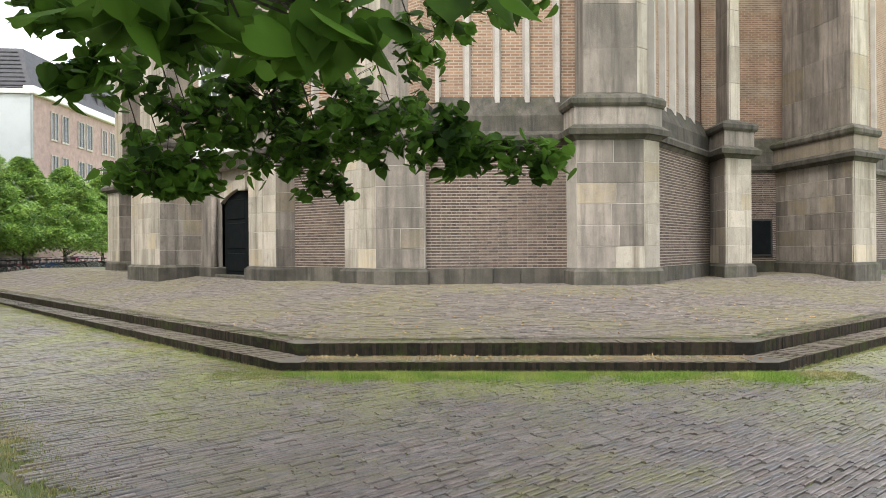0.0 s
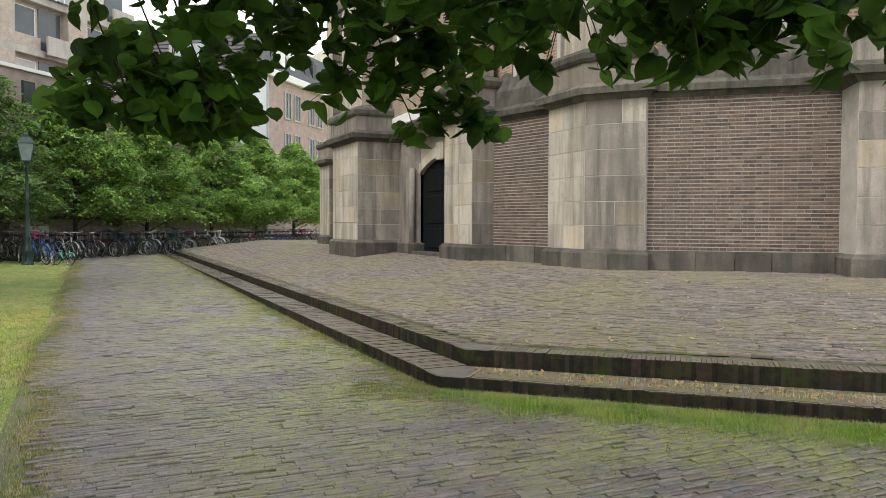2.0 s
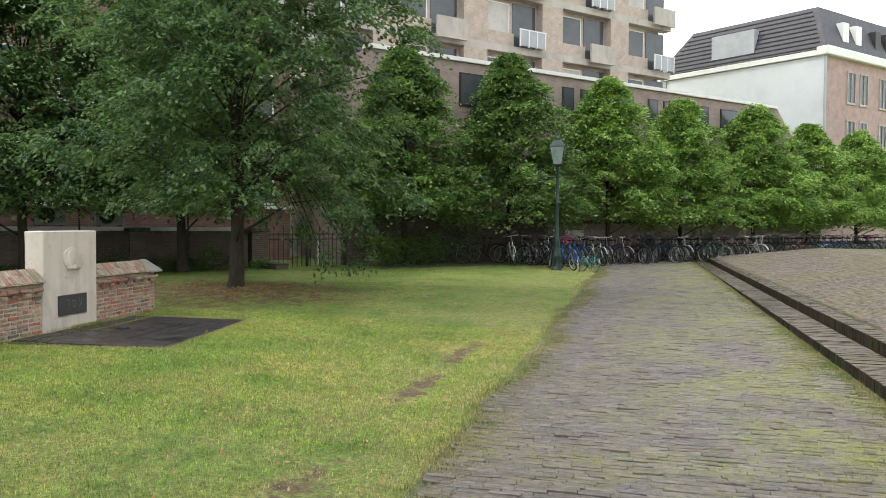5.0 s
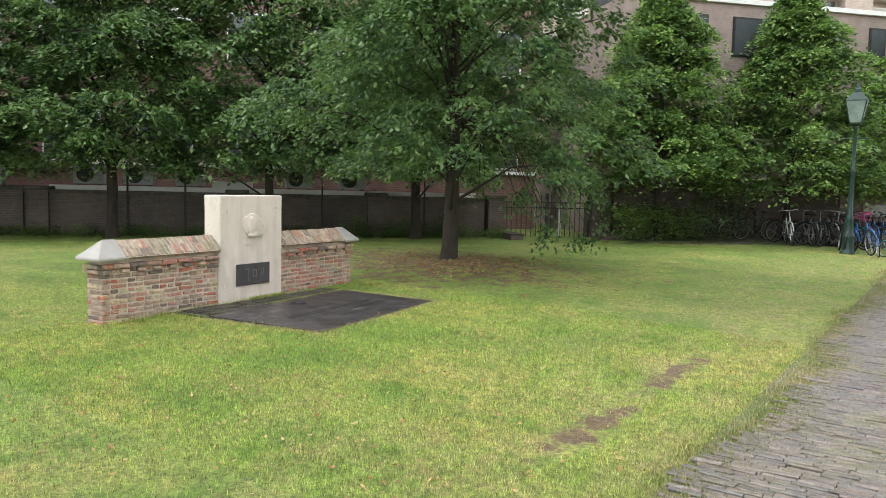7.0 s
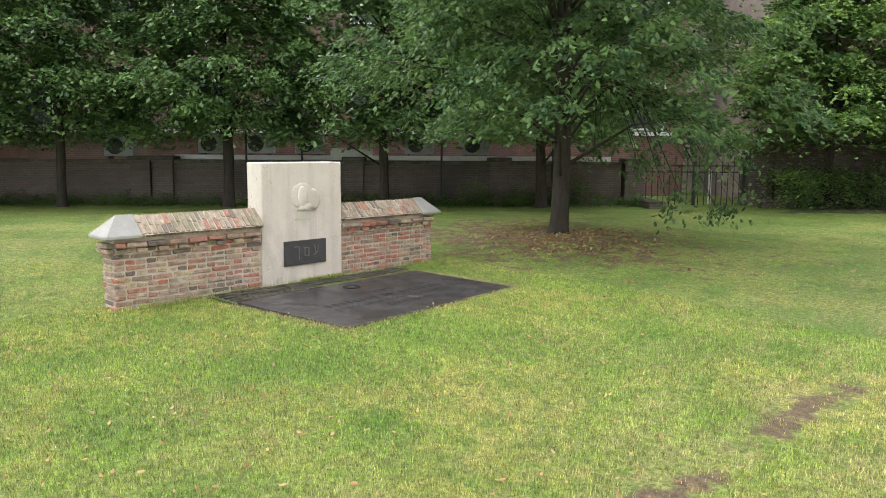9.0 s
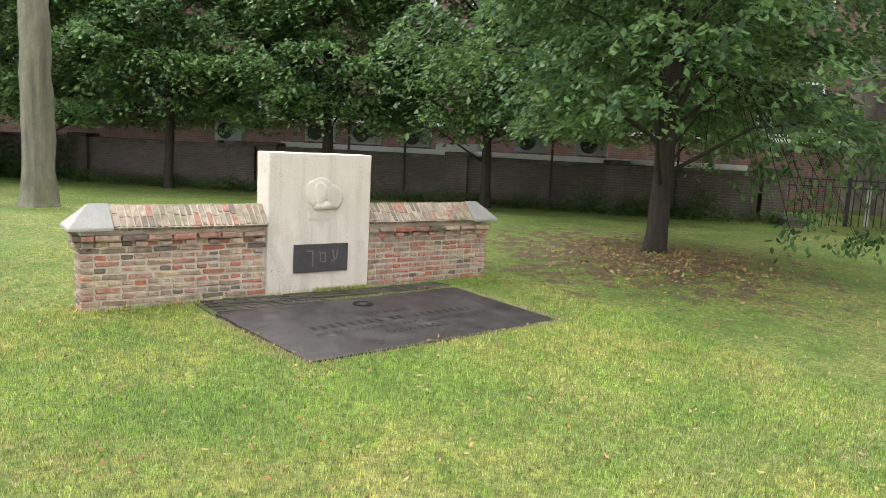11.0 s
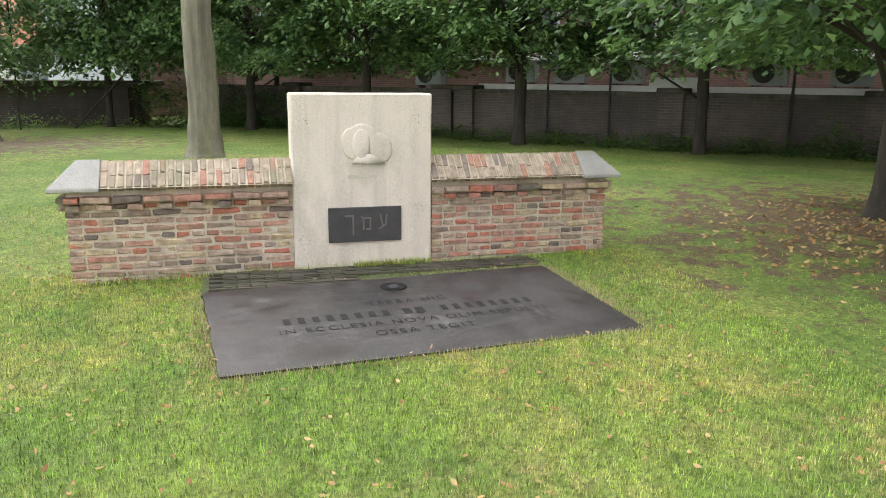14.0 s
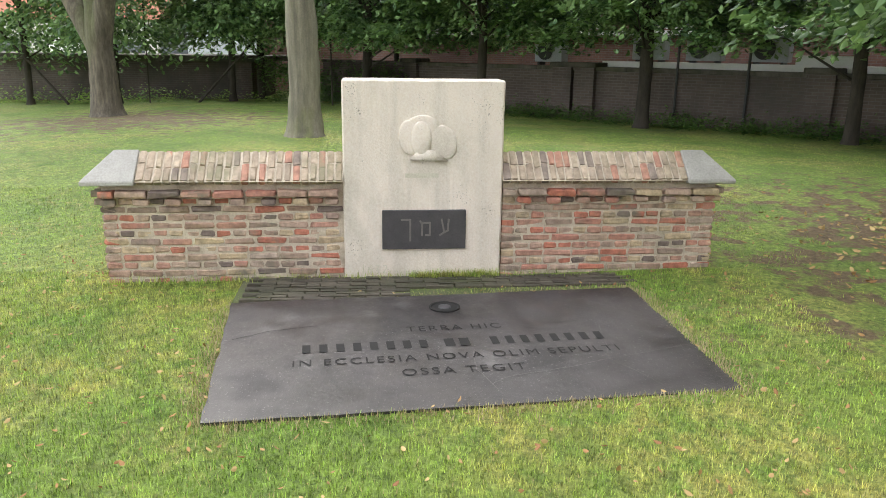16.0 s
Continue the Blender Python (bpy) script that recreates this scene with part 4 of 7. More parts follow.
MZ = 0.12


def local(ob):
    ob.matrix_world = MEM @ ob.matrix_world
    return ob


def put(name, label, category, kind=""):
    ob = new(name)
    ob.matrix_world = MEM @ Matrix.Translation((0, 0, MZ))
    return tagged(ob, label, category, "", kind)


stone = put("headstone", "tall cream limestone memorial stone with a slate plaque", "memorial stone")
bm = cuboid(-0.3, 0.0, -0.575, 0.575, -0.1, 1.43, 0.012)
bmesh.ops.subdivide_edges(bm, edges=[e for e in bm.edges if e.calc_length() > 0.2], cuts=6, use_grid_fill=True)
for v_ in bm.verts:
    v_.co += 0.004 * noise.noise_vector(v_.co * 3.0)
part("stone_body", bm, M["limestone"], stone)
part("slate_plaque", cuboid(0.0, 0.022, -0.30, 0.31, 0.22, 0.51, 0.004), M["plaque"], stone, "dark slate plaque with Hebrew letters")


def strokes(pairs, origin, scale, x, w, material, parent, name="letter"):
    """Letters built of straight strokes on the stone's face; (u, v) points, u along the wall."""
    bm = bmesh.new()
    for (u0, v0), (u1, v1) in pairs:
        a = Vector((x, origin[0] + u0 * scale, origin[1] + v0 * scale))
        b = Vector((x, origin[0] + u1 * scale, origin[1] + v1 * scale))
        d_ = (b - a).normalized()
        s_ = Vector((0, -d_.z, d_.y)) * w / 2
        c = [a - s_ - d_ * w * 0.4, b - s_ + d_ * w * 0.4, b + s_ + d_ * w * 0.4, a + s_ - d_ * w * 0.4]
        lo_ = [bm.verts.new(p) for p in c]
        hi_ = [bm.verts.new(p + Vector((0.006, 0, 0))) for p in c]
        bm.faces.new(hi_)
        for k in range(4):
            bm.faces.new((lo_[k], lo_[(k + 1) % 4], hi_[(k + 1) % 4], hi_[k]))
    bmesh.ops.recalc_face_normals(bm, faces=bm.faces)
    return part(name, bm, material, parent)


kaf = [((0, 1), (0.55, 1)), ((0.55, 1), (0.55, -0.35))]
mem = [((0.0, 0.9), (0.12, 0.72)), ((0.12, 0.72), (0.12, 0.0)), ((0.12, 0.8), (0.62, 0.8)), ((0.62, 0.8), (0.62, 0)), ((0.62, 0), (0.36, 0))]
ayin = [((0.55, 1), (0.5, 0.3)), ((0.5, 0.3), (0.0, 0.0)), ((0.1, 1), (0.28, 0.15))]
for glyph, u in ((kaf, -0.16), (mem, -0.025), (ayin, 0.12)):
    strokes(glyph, (u, 0.325), 0.115, 0.022, 0.013, M["letter"], stone)
one_ = [((0.15, 0), (0.15, 1))]
six_ = [((0.5, 1), (0.1, 0.5)), ((0.1, 0.5), (0.1, 0.0)), ((0.1, 0), (0.5, 0)), ((0.5, 0), (0.5, 0.45)), ((0.5, 0.45), (0.1, 0.45))]
three_ = [((0.1, 1), (0.5, 1)), ((0.5, 1), (0.3, 0.55)), ((0.3, 0.55), (0.5, 0.3)), ((0.5, 0.3), (0.4, 0)), ((0.4, 0), (0.1, 0))]
two_ = [((0.1, 0.9), (0.45, 1)), ((0.45, 1), (0.5, 0.65)), ((0.5, 0.65), (0.1, 0)), ((0.1, 0), (0.5, 0))]
for glyph, u in ((one_, -0.45), (six_, -0.41), (three_, -0.355), (two_, -0.30)):
    strokes(glyph, (u, 0.035), 0.06, -0.003, 0.006, M["relief"], stone, "numeral")

# plain rounded relief: two low lobes, a fuller oval between them and a tapering foot
bm = bmesh.new()


def swell(cy, cz, ry, rz, height, tilt=0.0):
    """A low rounded swelling on the stone's face."""
    rings_ = []
    for q, h_ in ((1.0, -0.004), (1.0, height * 0.45), (0.9, height * 0.75), (0.7, height * 0.92), (0.4, height)):
        ring_ = []
        for k in range(28):
            t_ = 2 * math.pi * k / 28
            du, dv = ry * q * math.cos(t_), rz * q * math.sin(t_)
            ring_.append(bm.verts.new((h_, cy + du * math.cos(tilt) - dv * math.sin(tilt), cz + du * math.sin(tilt) + dv * math.cos(tilt))))
        rings_.append(ring_)
    for ra, rb in zip(rings_, rings_[1:]):
        for k in range(28):
            bm.faces.new((ra[k], ra[(k + 1) % 28], rb[(k + 1) % 28], rb[k]))
    bm.faces.new(rings_[-1])


swell(-0.1, 1.03, 0.08, 0.125, 0.012, 0.1)
swell(-0.01, 1.1, 0.12, 0.09, 0.01)
swell(0.14, 0.995, 0.095, 0.125, 0.013, 0.25)
swell(-0.02, 1.02, 0.075, 0.13, 0.024)
vs = [bm.verts.new(p) for p in ((-0.002, -0.1, 0.872), (-0.002, 0.18, 0.866), (-0.002, 0.07, 0.945), (-0.002, -0.04, 0.945))]
vf = [bm.verts.new((0.02, p.co.y, p.co.z)) for p in vs]
bm.faces.new(vf)
for k in range(4):
    bm.faces.new((vs[k], vs[(k + 1) % 4], vf[(k + 1) % 4], vf[k]))
bmesh.ops.recalc_face_normals(bm, faces=bm.faces)
part("carved_relief", bm, M["limestone"], stone, "worn carved limestone relief", True)
strokes([((u, 0), (u + 0.35, 0)) for u in (0, 0.6, 1.2, 1.8)], (-0.12, 0.76), 0.1, -0.004, 0.03, M["relief"], stone, "worn_lettering")


# the two brick wings, brick by brick
def brick_mesh(name, l, h, dpt, bev, seed, material):
    r = random.Random(seed)
    bm = bmesh.new()
    box(bm, -dpt, 0, -l / 2, l / 2, -h / 2, h / 2, None, bev)
    for v_ in bm.verts:
        v_.co += Vector((r.uniform(-1, 1) * 0.005, r.uniform(-1, 1) * 0.006, r.uniform(-1, 1) * 0.005))
    me = bpy.data.meshes.new(name)
    bm.normal_update()
    bm.to_mesh(me)
    bm.free()
    me.materials.append(material)
    return me


CH = 0.0585
stretchers = [brick_mesh("stretcher", 0.21, CH - 0.012, 0.1, 0.009, i, M["old_brick"]) for i in range(5)]
headers = [brick_mesh("header", 0.101, CH - 0.012, 0.1, 0.009, 10 + i, M["old_brick"]) for i in range(5)]
copers = [brick_mesh("coper", 0.045, 0.183, 0.06, 0.006, 20 + i, M["cap_brick"]) for i in range(5)]


def piece(name, me, m, parent):
    ob = new(name, me)
    ob.parent = parent
    ob.matrix_local = m
    return ob


def wing(side, seed):
    r = random.Random(seed)
    w = put("brick_wall", "low old red-brown brick wall with sloped brick coping", "brick wall")
    y_in, y_out = (-0.575, -2.26) if side < 0 else (0.575, 2.22)
    a, b = min(y_in, y_out), max(y_in, y_out)
    fx = -0.03
    part("wall_core", cuboid(fx - 0.265, fx - 0.009, a + 0.012, b - (0.012 if side > 0 else 0), -0.15, 11 * CH + 0.1), M["lime"], w, "pale lime mortar")
    for j in range(12):
        z = (j - 0.5) * CH + 0.02
        jut = {11: 0.06, 10: 0.048}.get(j, 0.0)
        head = j % 2 == 0
        step = 0.1105 if head else 0.2205
        s = a - (0.0 if head else (0.11 if (j // 2) % 2 else 0.055))
        while s < b - 0.02:
            s0, s1 = max(s, a), min(s + step, b)
            if s1 - s0 > 0.04:
                full = s1 - s0 > step - 0.02
                me = r.choice(headers if head else stretchers)
                k = (s1 - s0 - 0.013) / (0.101 if head else 0.21)
                if j == 10 and int(s * 9.05) % 2:
                    jut_ = 0.0
                else:
                    jut_ = jut
                m = Matrix.Translation((fx + jut_ + r.uniform(-0.006, 0.006), (s0 + s1) / 2 + r.uniform(-0.003, 0.003), z + r.uniform(-0.003, 0.003))) @ pose(0, 0, 0, r.uniform(-1.6, 1.6), r.uniform(-3, 3), r.uniform(-2, 2)) @ Matrix.Diagonal((1, k, r.uniform(0.93, 1.04), 1))
                piece("brick", me, m, w)
            s += step
        # outer end
        for mid_, k in ((-0.1, 0.95), (-0.236, 0.3)) if head else ((-0.03, 0.28), (-0.168, 0.95)):
            m = Matrix.Translation((fx + mid_, (a if side < 0 else b) + side * (jut + r.uniform(-0.004, 0.006)), z)) @ pose(0, 0, 0, 0, 0, 90 * side) @ Matrix.Diagonal((1, k, 1, 1))
            piece("brick", r.choice(stretchers), m, w)
    # coping: two rows of bricks up each slope
    z0, z1, run = 11 * CH + 0.092, 0.918, 0.195
    slope = math.degrees(math.atan2(z1 - z0, run))
    length = math.hypot(z1 - z0, run)
    cap_y = (y_out + side * -0.26)
    lo_, hi_ = min(y_in, cap_y), max(y_in, cap_y)
    n_ = int((hi_ - lo_) / 0.0575)
    for face in (1, -1):
        for i in range(n_):
            y = lo_ + (i + 0.5) * (hi_ - lo_) / n_
            cut = r.choice((0.42, 0.5, 0.58))
            for u0, u1 in ((0.0, cut), (cut, 1.0)):
                k = (u1 - u0) * length
                mid = (u0 + u1) / 2
                x = fx + 0.075 - mid * run if face > 0 else fx - 0.315 + mid * run
                m = Matrix.Translation((x, y, z0 + mid * (z1 - z0) + r.uniform(-0.002, 0.004))) @ pose(0, 0, 0, 0, slope - 90 + 0.0 if face > 0 else 0, 0 if face > 0 else 180) @ (pose(0, 0, 0, 0, 0, 0) if face > 0 else pose(0, 0, 0, 0, slope - 90, 0)) 
                m = m @ Matrix.Diagonal((1, 1, (k - 0.008) / 0.185, 1))
                piece("coping_brick", r.choice(copers), m, w)
    bm = bmesh.new()
    prism(bm, [(fx + 0.068, z0 - 0.012), (fx - 0.12, z1 - 0.01), (fx - 0.308, z0 - 0.012)], lo_, hi_)
    for v_ in bm.verts:
        v_.co = Vector((v_.co.x, v_.co.z, v_.co.y))
    bmesh.ops.recalc_face_normals(bm, faces=bm.faces)
    part("coping_core", bm, M["lime"], w)
    # hipped end stone
    bm = bmesh.new()
    yo, yi = y_out + side * 0.1, cap_y
    rim = [(fx + 0.09, yi), (fx + 0.09, yo), (fx - 0.33, yo), (fx - 0.33, yi)]
    lowv = [bm.verts.new((x, y, z0 - 0.035)) for x, y in rim]
    midv = [bm.verts.new((x, y, z0 - 0.005)) for x, y in rim]
    t1, t2 = bm.verts.new((fx - 0.12, yi, z1 + 0.01)), bm.verts.new((fx - 0.12, yi + side * 0.17, z1 + 0.01))
    for k in range(4):
        bm.faces.new((lowv[k], lowv[(k + 1) % 4], midv[(k + 1) % 4], midv[k]))
    bm.faces.new((midv[0], midv[1], t2, t1))
    bm.faces.new((midv[1], midv[2], t2))
    bm.faces.new((midv[2], midv[3], t1, t2))
    bm.faces.new((midv[3], midv[0], t1))
    bm.faces.new(lowv[::-1])
    bmesh.ops.recalc_face_normals(bm, faces=bm.faces)
    bmesh.ops.bevel(bm, geom=list(bm.edges), offset=0.006, segments=1, affect="EDGES")
    part("cap_stone", bm, M["cap_stone"], w, "grey hipped end stone")


wing(-1, 31)
wing(1, 32)

# ledger slab with its inscription
SLAB = [(-4.7, 13.8), (-5.07, 16.5), (-3.47, 16.66), (-3.12, 14.05)]
slab = thing("ledger_slab", "dark bluestone grave slab with carved Latin lines, set in the lawn", "grave slab", (-4.15, 15.26, 0.16))


def slab_z(x, y):
    return 0.15 - 0.014 * (x + 5)


bm = bmesh.new()
ring = []
for (ax, ay), (bx, by) in zip(SLAB, SLAB[1:] + SLAB[:1]):
    for k in range(14):
        t_ = k / 14
        ring.append((ax + (bx - ax) * t_ + 0.012 * noise.noise(Vector((ax + t_ * 9, ay, 1))), ay + (by - ay) * t_ + 0.012 * noise.noise(Vector((ay, t_ * 9, 4)))))
topv = [bm.verts.new((x, y, slab_z(x, y))) for x, y in ring]
lowv = [bm.verts.new((x, y, 0.0)) for x, y in ring]
bm.faces.new(topv)
for k in range(len(ring)):
    bm.faces.new((lowv[k], lowv[(k + 1) % len(ring)], topv[(k + 1) % len(ring)], topv[k]))
bmesh.ops.recalc_face_normals(bm, faces=bm.faces)
bmesh.ops.translate(bm, verts=bm.verts, vec=-slab.location)
part("slab_body", bm, M["bluestone"], slab)


def on_slab(u, v):
    """u across (0 to 1, left to right as read), v down from the stone (0 to 1)."""
    a, b, c, e = [Vector(p) for p in (SLAB[0], SLAB[1], SLAB[2], SLAB[3])]
    p = a.lerp(b, u).lerp(e.lerp(c, u), v)
    return Vector((p.x, p.y, slab_z(p.x, p.y) + 0.003)) - Vector(slab.location)


def carved(text, u, v, width):
    """A line of Roman capitals cut into the slab."""
    cu = bpy.data.curves.new("inscription", "FONT")
    cu.body, cu.align_x, cu.size, cu.space_character = text, "LEFT", 1.0, 1.25
    tmp = new("inscription", cu)
    bpy.context.view_layer.update()
    me = bpy.data.meshes.new_from_object(tmp.evaluated_get(bpy.context.evaluated_depsgraph_get()))
    bpy.data.objects.remove(tmp)
    xs = [v_.co.x for v_ in me.vertices]
    k = width / (max(xs) - min(xs))
    a, b = on_slab(u, v), on_slab(u + 0.4, v - 0.0)
    d_ = (b - a).normalized()
    up_ = (on_slab(u, v - 0.2) - a).normalized()
    for v_ in me.vertices:
        q = a + d_ * ((v_.co.x - min(xs)) * k) + up_ * (v_.co.y * k * 1.15)
        v_.co = (q.x, q.y, slab_z(q.x + slab.location.x, q.y + slab.location.y) + 0.0035 - slab.location.z)
    me.materials.append(M["engraved"])
    return under(new("inscription", me), slab, "carved Latin capitals")


carved("TERRA HIC", 0.394, 0.4, 0.57)
carved("IN ECCLESIA NOVA OLIM SEPULTI", 0.15, 0.658, 1.81)
carved("OSSA TEGIT", 0.362, 0.77, 0.66)
for u0, u1 in ((0.16, 0.44), (0.465, 0.53), (0.56, 0.827)):
    bm = bmesh.new()
    q = [on_slab(u0, 0.55), on_slab(u1, 0.55), on_slab(u1, 0.482), on_slab(u0, 0.482)]
    nb_ = max(2, round((u1 - u0) / 0.035))
    for i in range(nb_):
        t0, t1 = i / nb_ + 0.03, (i + 0.72) / nb_
        bm.faces.new([bm.verts.new(p) for p in (q[0].lerp(q[1], t0), q[0].lerp(q[1], t1), q[3].lerp(q[2], t1), q[3].lerp(q[2], t0))])
    part("name_bar", bm, M["engraved"], slab, "row of plain carved bars")
bm = bmesh.new()
c = on_slab(0.5, 0.154)
lathe(bm, [(0.1, -0.004), (0.1, 0.004), (0.088, 0.006), (0.082, 0.0)], 28, c)
part("seal_ring", bm, M["engraved"], slab, "small round carved seal")
bm = bmesh.new()
lathe(bm, [(0.045, -0.002), (0.04, 0.006), (0.015, 0.009)], 12, c)
part("seal_boss", bm, M["plaque"], slab)
for path in (((0.83, 0.42), (0.81, 0.6), (0.79, 0.72), (0.83, 0.85), (0.86, 0.97)), ((0.53, 0.86), (0.56, 0.82), (0.7, 0.77), (0.8, 0.72), (0.985, 0.64)), ((0.52, 0.6), (0.51, 0.75), (0.54, 0.95)), ((0.02, 0.4), (0.1, 0.33), (0.2, 0.3))):
    bm = bmesh.new()
    pts = [on_slab(*p) for p in path]
    fine = []
    for a, b in zip(pts, pts[1:]):
        fine += [a.lerp(b, k / 6) + Vector((0.008 * noise.noise(a + b * k), 0.008 * noise.noise(b * 2 + a * k), 0)) for k in range(6)]
    fine.append(pts[-1])
    for i, (a, b) in enumerate(zip(fine, fine[1:])):
        d_ = (b - a).normalized() * 0.0026
        s_ = Vector((-d_.y, d_.x, 0))
        bm.faces.new([bm.verts.new(p) for p in (a - s_, b - s_, b + s_, a + s_)])
    part("crack", bm, M["crack"] if path[0][0] > 0.05 else M["engraved"], slab, "pale filled crack" if path[0][0] > 0.05 else "")

# brick strip between the stone and the slab
strip = put("brick_strip", "mossy dark brick strip in front of the stone", "paving", "structure")
strip_mesh = [brick_mesh("strip_brick", 0.2, 0.045, 0.1, 0.005, 40 + i, M["kerb"]) for i in range(4)]
r = random.Random(5)
for j in range(9):
    for i in range(13 if j < 5 else 5):
        y = -1.15 + i * 0.208 + (0.1 if j % 2 else 0)
        if y < 1.45:
            piece("strip_brick", r.choice(strip_mesh), Matrix.Translation((0.07 + j * 0.056, y, 0.025 + r.uniform(-0.004, 0.004))) @ pose(0, 0, 0, 0, 90, 0) @ pose(0, 0, 0, 0, 180, 0), strip)
part("bedding", cuboid(0.0, 0.6, -1.3, 1.5, -0.1, 0.008), M["joint"], strip)


# ---- garden wall, gate and the buildings behind ----
def run_matrix(s, out, z=0.0):
    x, y = wall_pt(s, out)
    return Matrix(((WALL_D[0], WALL_N[0], 0, x), (WALL_D[1], WALL_N[1], 0, y), (0, 0, 1, z), (0, 0, 0, 1)))


def in_run(bm):
    """From (along, out, up) to the world."""
    bmesh.ops.transform(bm, matrix=run_matrix(0, 0), verts=bm.verts)
    bmesh.ops.recalc_face_normals(bm, faces=bm.faces)
    return bm


def run_box(s0, s1, o0, o1, z0, z1, bevel=0.0):
    return in_run(cuboid(s0, s1, o0, o1, z0, z1, bevel))


def run_wall(s0, s1, o, thick, z0, z1):
    """A wall whose face lies o metres in front of the garden wall's line, with UV in metres."""
    bm = bmesh.new()
    uv = bm.loops.layers.uv.verify()
    box(bm, s0, s1, o - thick, o, z0, z1)
    for fa in bm.faces:
        for lp in fa.loops:
            c = lp.vert.co
            lp[uv].uv = (c.x + c.y, c.z)
    return in_run(bm)


def root_at(name, s, o, label, category, group="", kind="", z=0.0):
    x, y = wall_pt(s, o)
    return thing(name, label, category, (x, y, z), group, kind)


def rpart(name, bm, material, root, label="", parent=None, smooth=False):
    bmesh.ops.translate(bm, verts=bm.verts, vec=-root.location)
    return part(name, bm, material, parent or root, label, smooth)


gw = root_at("garden_wall", 0, 0, "dark weathered brick garden wall with piers and stone coping", "garden wall", kind="structure")
for s0, s1 in ((-9.0, 14.2),):
    rpart("wall_face", run_wall(s0, s1, 0.0, 0.3, -0.2, 1.3), M["brick_wall"], gw)
    rpart("coping", run_box(s0, s1, -0.36, 0.06, 1.3, 1.4, 0.015), M["stone_dark"], gw)
for s in (-5.2, 0.1, 0.75, 6.2, 10.4, 14.3):
    rpart("wall_pier", run_wall(s, s + 0.55, 0.14, 0.5, -0.2, 1.38), M["brick_wall"], gw)
    rpart("pier_cap", run_box(s - 0.06, s + 0.61, -0.42, 0.2, 1.38, 1.5, 0.02), M["stone_dark"], gw)
rpart("wall_face", run_wall(18.65, 27.5, 0.12, 0.15, -0.2, 1.95), M["brick_wall"], gw)
rpart("coping", run_box(18.65, 27.5, -0.03, 0.18, 1.95, 2.05, 0.015), M["stone_dark"], gw)
rpart("wall_pier", run_wall(24.0, 24.55, 0.24, 0.11, -0.2, 2.1), M["brick_wall"], gw)
for s in (3.4, 5.0, 9.0, 12.2):
    bm = bmesh.new()
    tube(bm, [(s, 0.06, -0.1), (s, 0.06, 2.2)], 0.03, 6)
    rpart("drain_pipe", in_run(bm), M["iron"], gw)

# iron gate with side railings beside the sunken ramp
gate = root_at("iron_gate", 16.6, 0.0, "black wrought-iron gate and railing with spear tops", "gate")
for i in range(17):
    s = 14.95 + i * 0.17
    bm = bmesh.new()
    top = 1.25 + (0.22 if i % 2 else 0.0)
    tube(bm, [(s, 0, -0.1), (s, 0, top)], 0.013, 5)
    tube(bm, [(s, 0, top), (s, 0, top + 0.04), (s, 0, top + 0.12)], [0.01, 0.028, 0.002], 5)
    rpart("gate_bar", in_run(bm), M["iron"], gate)
for z in (0.12, 1.1, 1.28):
    rpart("gate_rail", run_box(14.9, 17.8, -0.018, 0.018, z, z + 0.035), M["iron"], gate)
for s in (16.3, 17.75):
    rpart("gate_post", run_box(s, s + 0.09, -0.05, 0.04, -0.1, 1.6, 0.01), M["iron"], gate)
rpart("white_post", run_box(16.9, 16.98, -0.4, -0.32, -0.1, 1.2, 0.01), M["white"], gate, "white post behind the gate")
ramp = root_at("ramp_wall", 17, 0.6, "low brick kerb walls beside the ramp to the gate", "low wall", kind="structure")
for s0, s1, o0, o1 in ((14.6, 15.0, 0.1, 1.6), (17.9, 19.6, 0.8, 1.1)):
    bm = run_wall(s0, s1, o1, o1 - o0, -0.1, 0.3)
    rpart("kerb_wall", bm, M["brick_wall"], ramp)
    rpart("kerb_cap", run_box(s0 - 0.03, s1 + 0.03, o0 - 0.03, o1 + 0.03, 0.3, 0.36, 0.01), M["stone_dark"], ramp)
gp = root_at("gate_pier", 18.0, 0.0, "dark brick gate pier with stone cap", "pier", kind="structure")
rpart("pier_body", run_wall(17.9, 18.6, 0.1, 0.6, -0.1, 2.0), M["brick_wall"], gp)
rpart("pier_cap", run_box(17.82, 18.68, -0.6, 0.18, 2.0, 2.12, 0.02), M["stone_dark"], gp)


def window_unit(root, s0, s1, o, z0, z1, mullions=1, frame_mat=None, glass=None, depth=0.1):
    fm = frame_mat or M["white"]
    w = rpart("window", run_box(s0, s1, o - depth, o - depth + 0.03, z0, z1), glass or M["glass"], root)
    t = 0.07
    for a, b, c, e in ((s0 - t, s0, z0 - t, z1 + t), (s1, s1 + t, z0 - t, z1 + t), (s0 - t, s1 + t, z0 - t, z0), (s0 - t, s1 + t, z1, z1 + t)):
        rpart("window_frame", run_box(a, b, o - 0.12, o + 0.015, c, e), fm, root, "", w)
    for i in range(mullions):
        s = s0 + (s1 - s0) * (i + 1) / (mullions + 1)
        rpart("window_bar", run_box(s - 0.03, s + 0.03, o - 0.11, o + 0.01, z0, z1), fm, root, "", w)
    return w


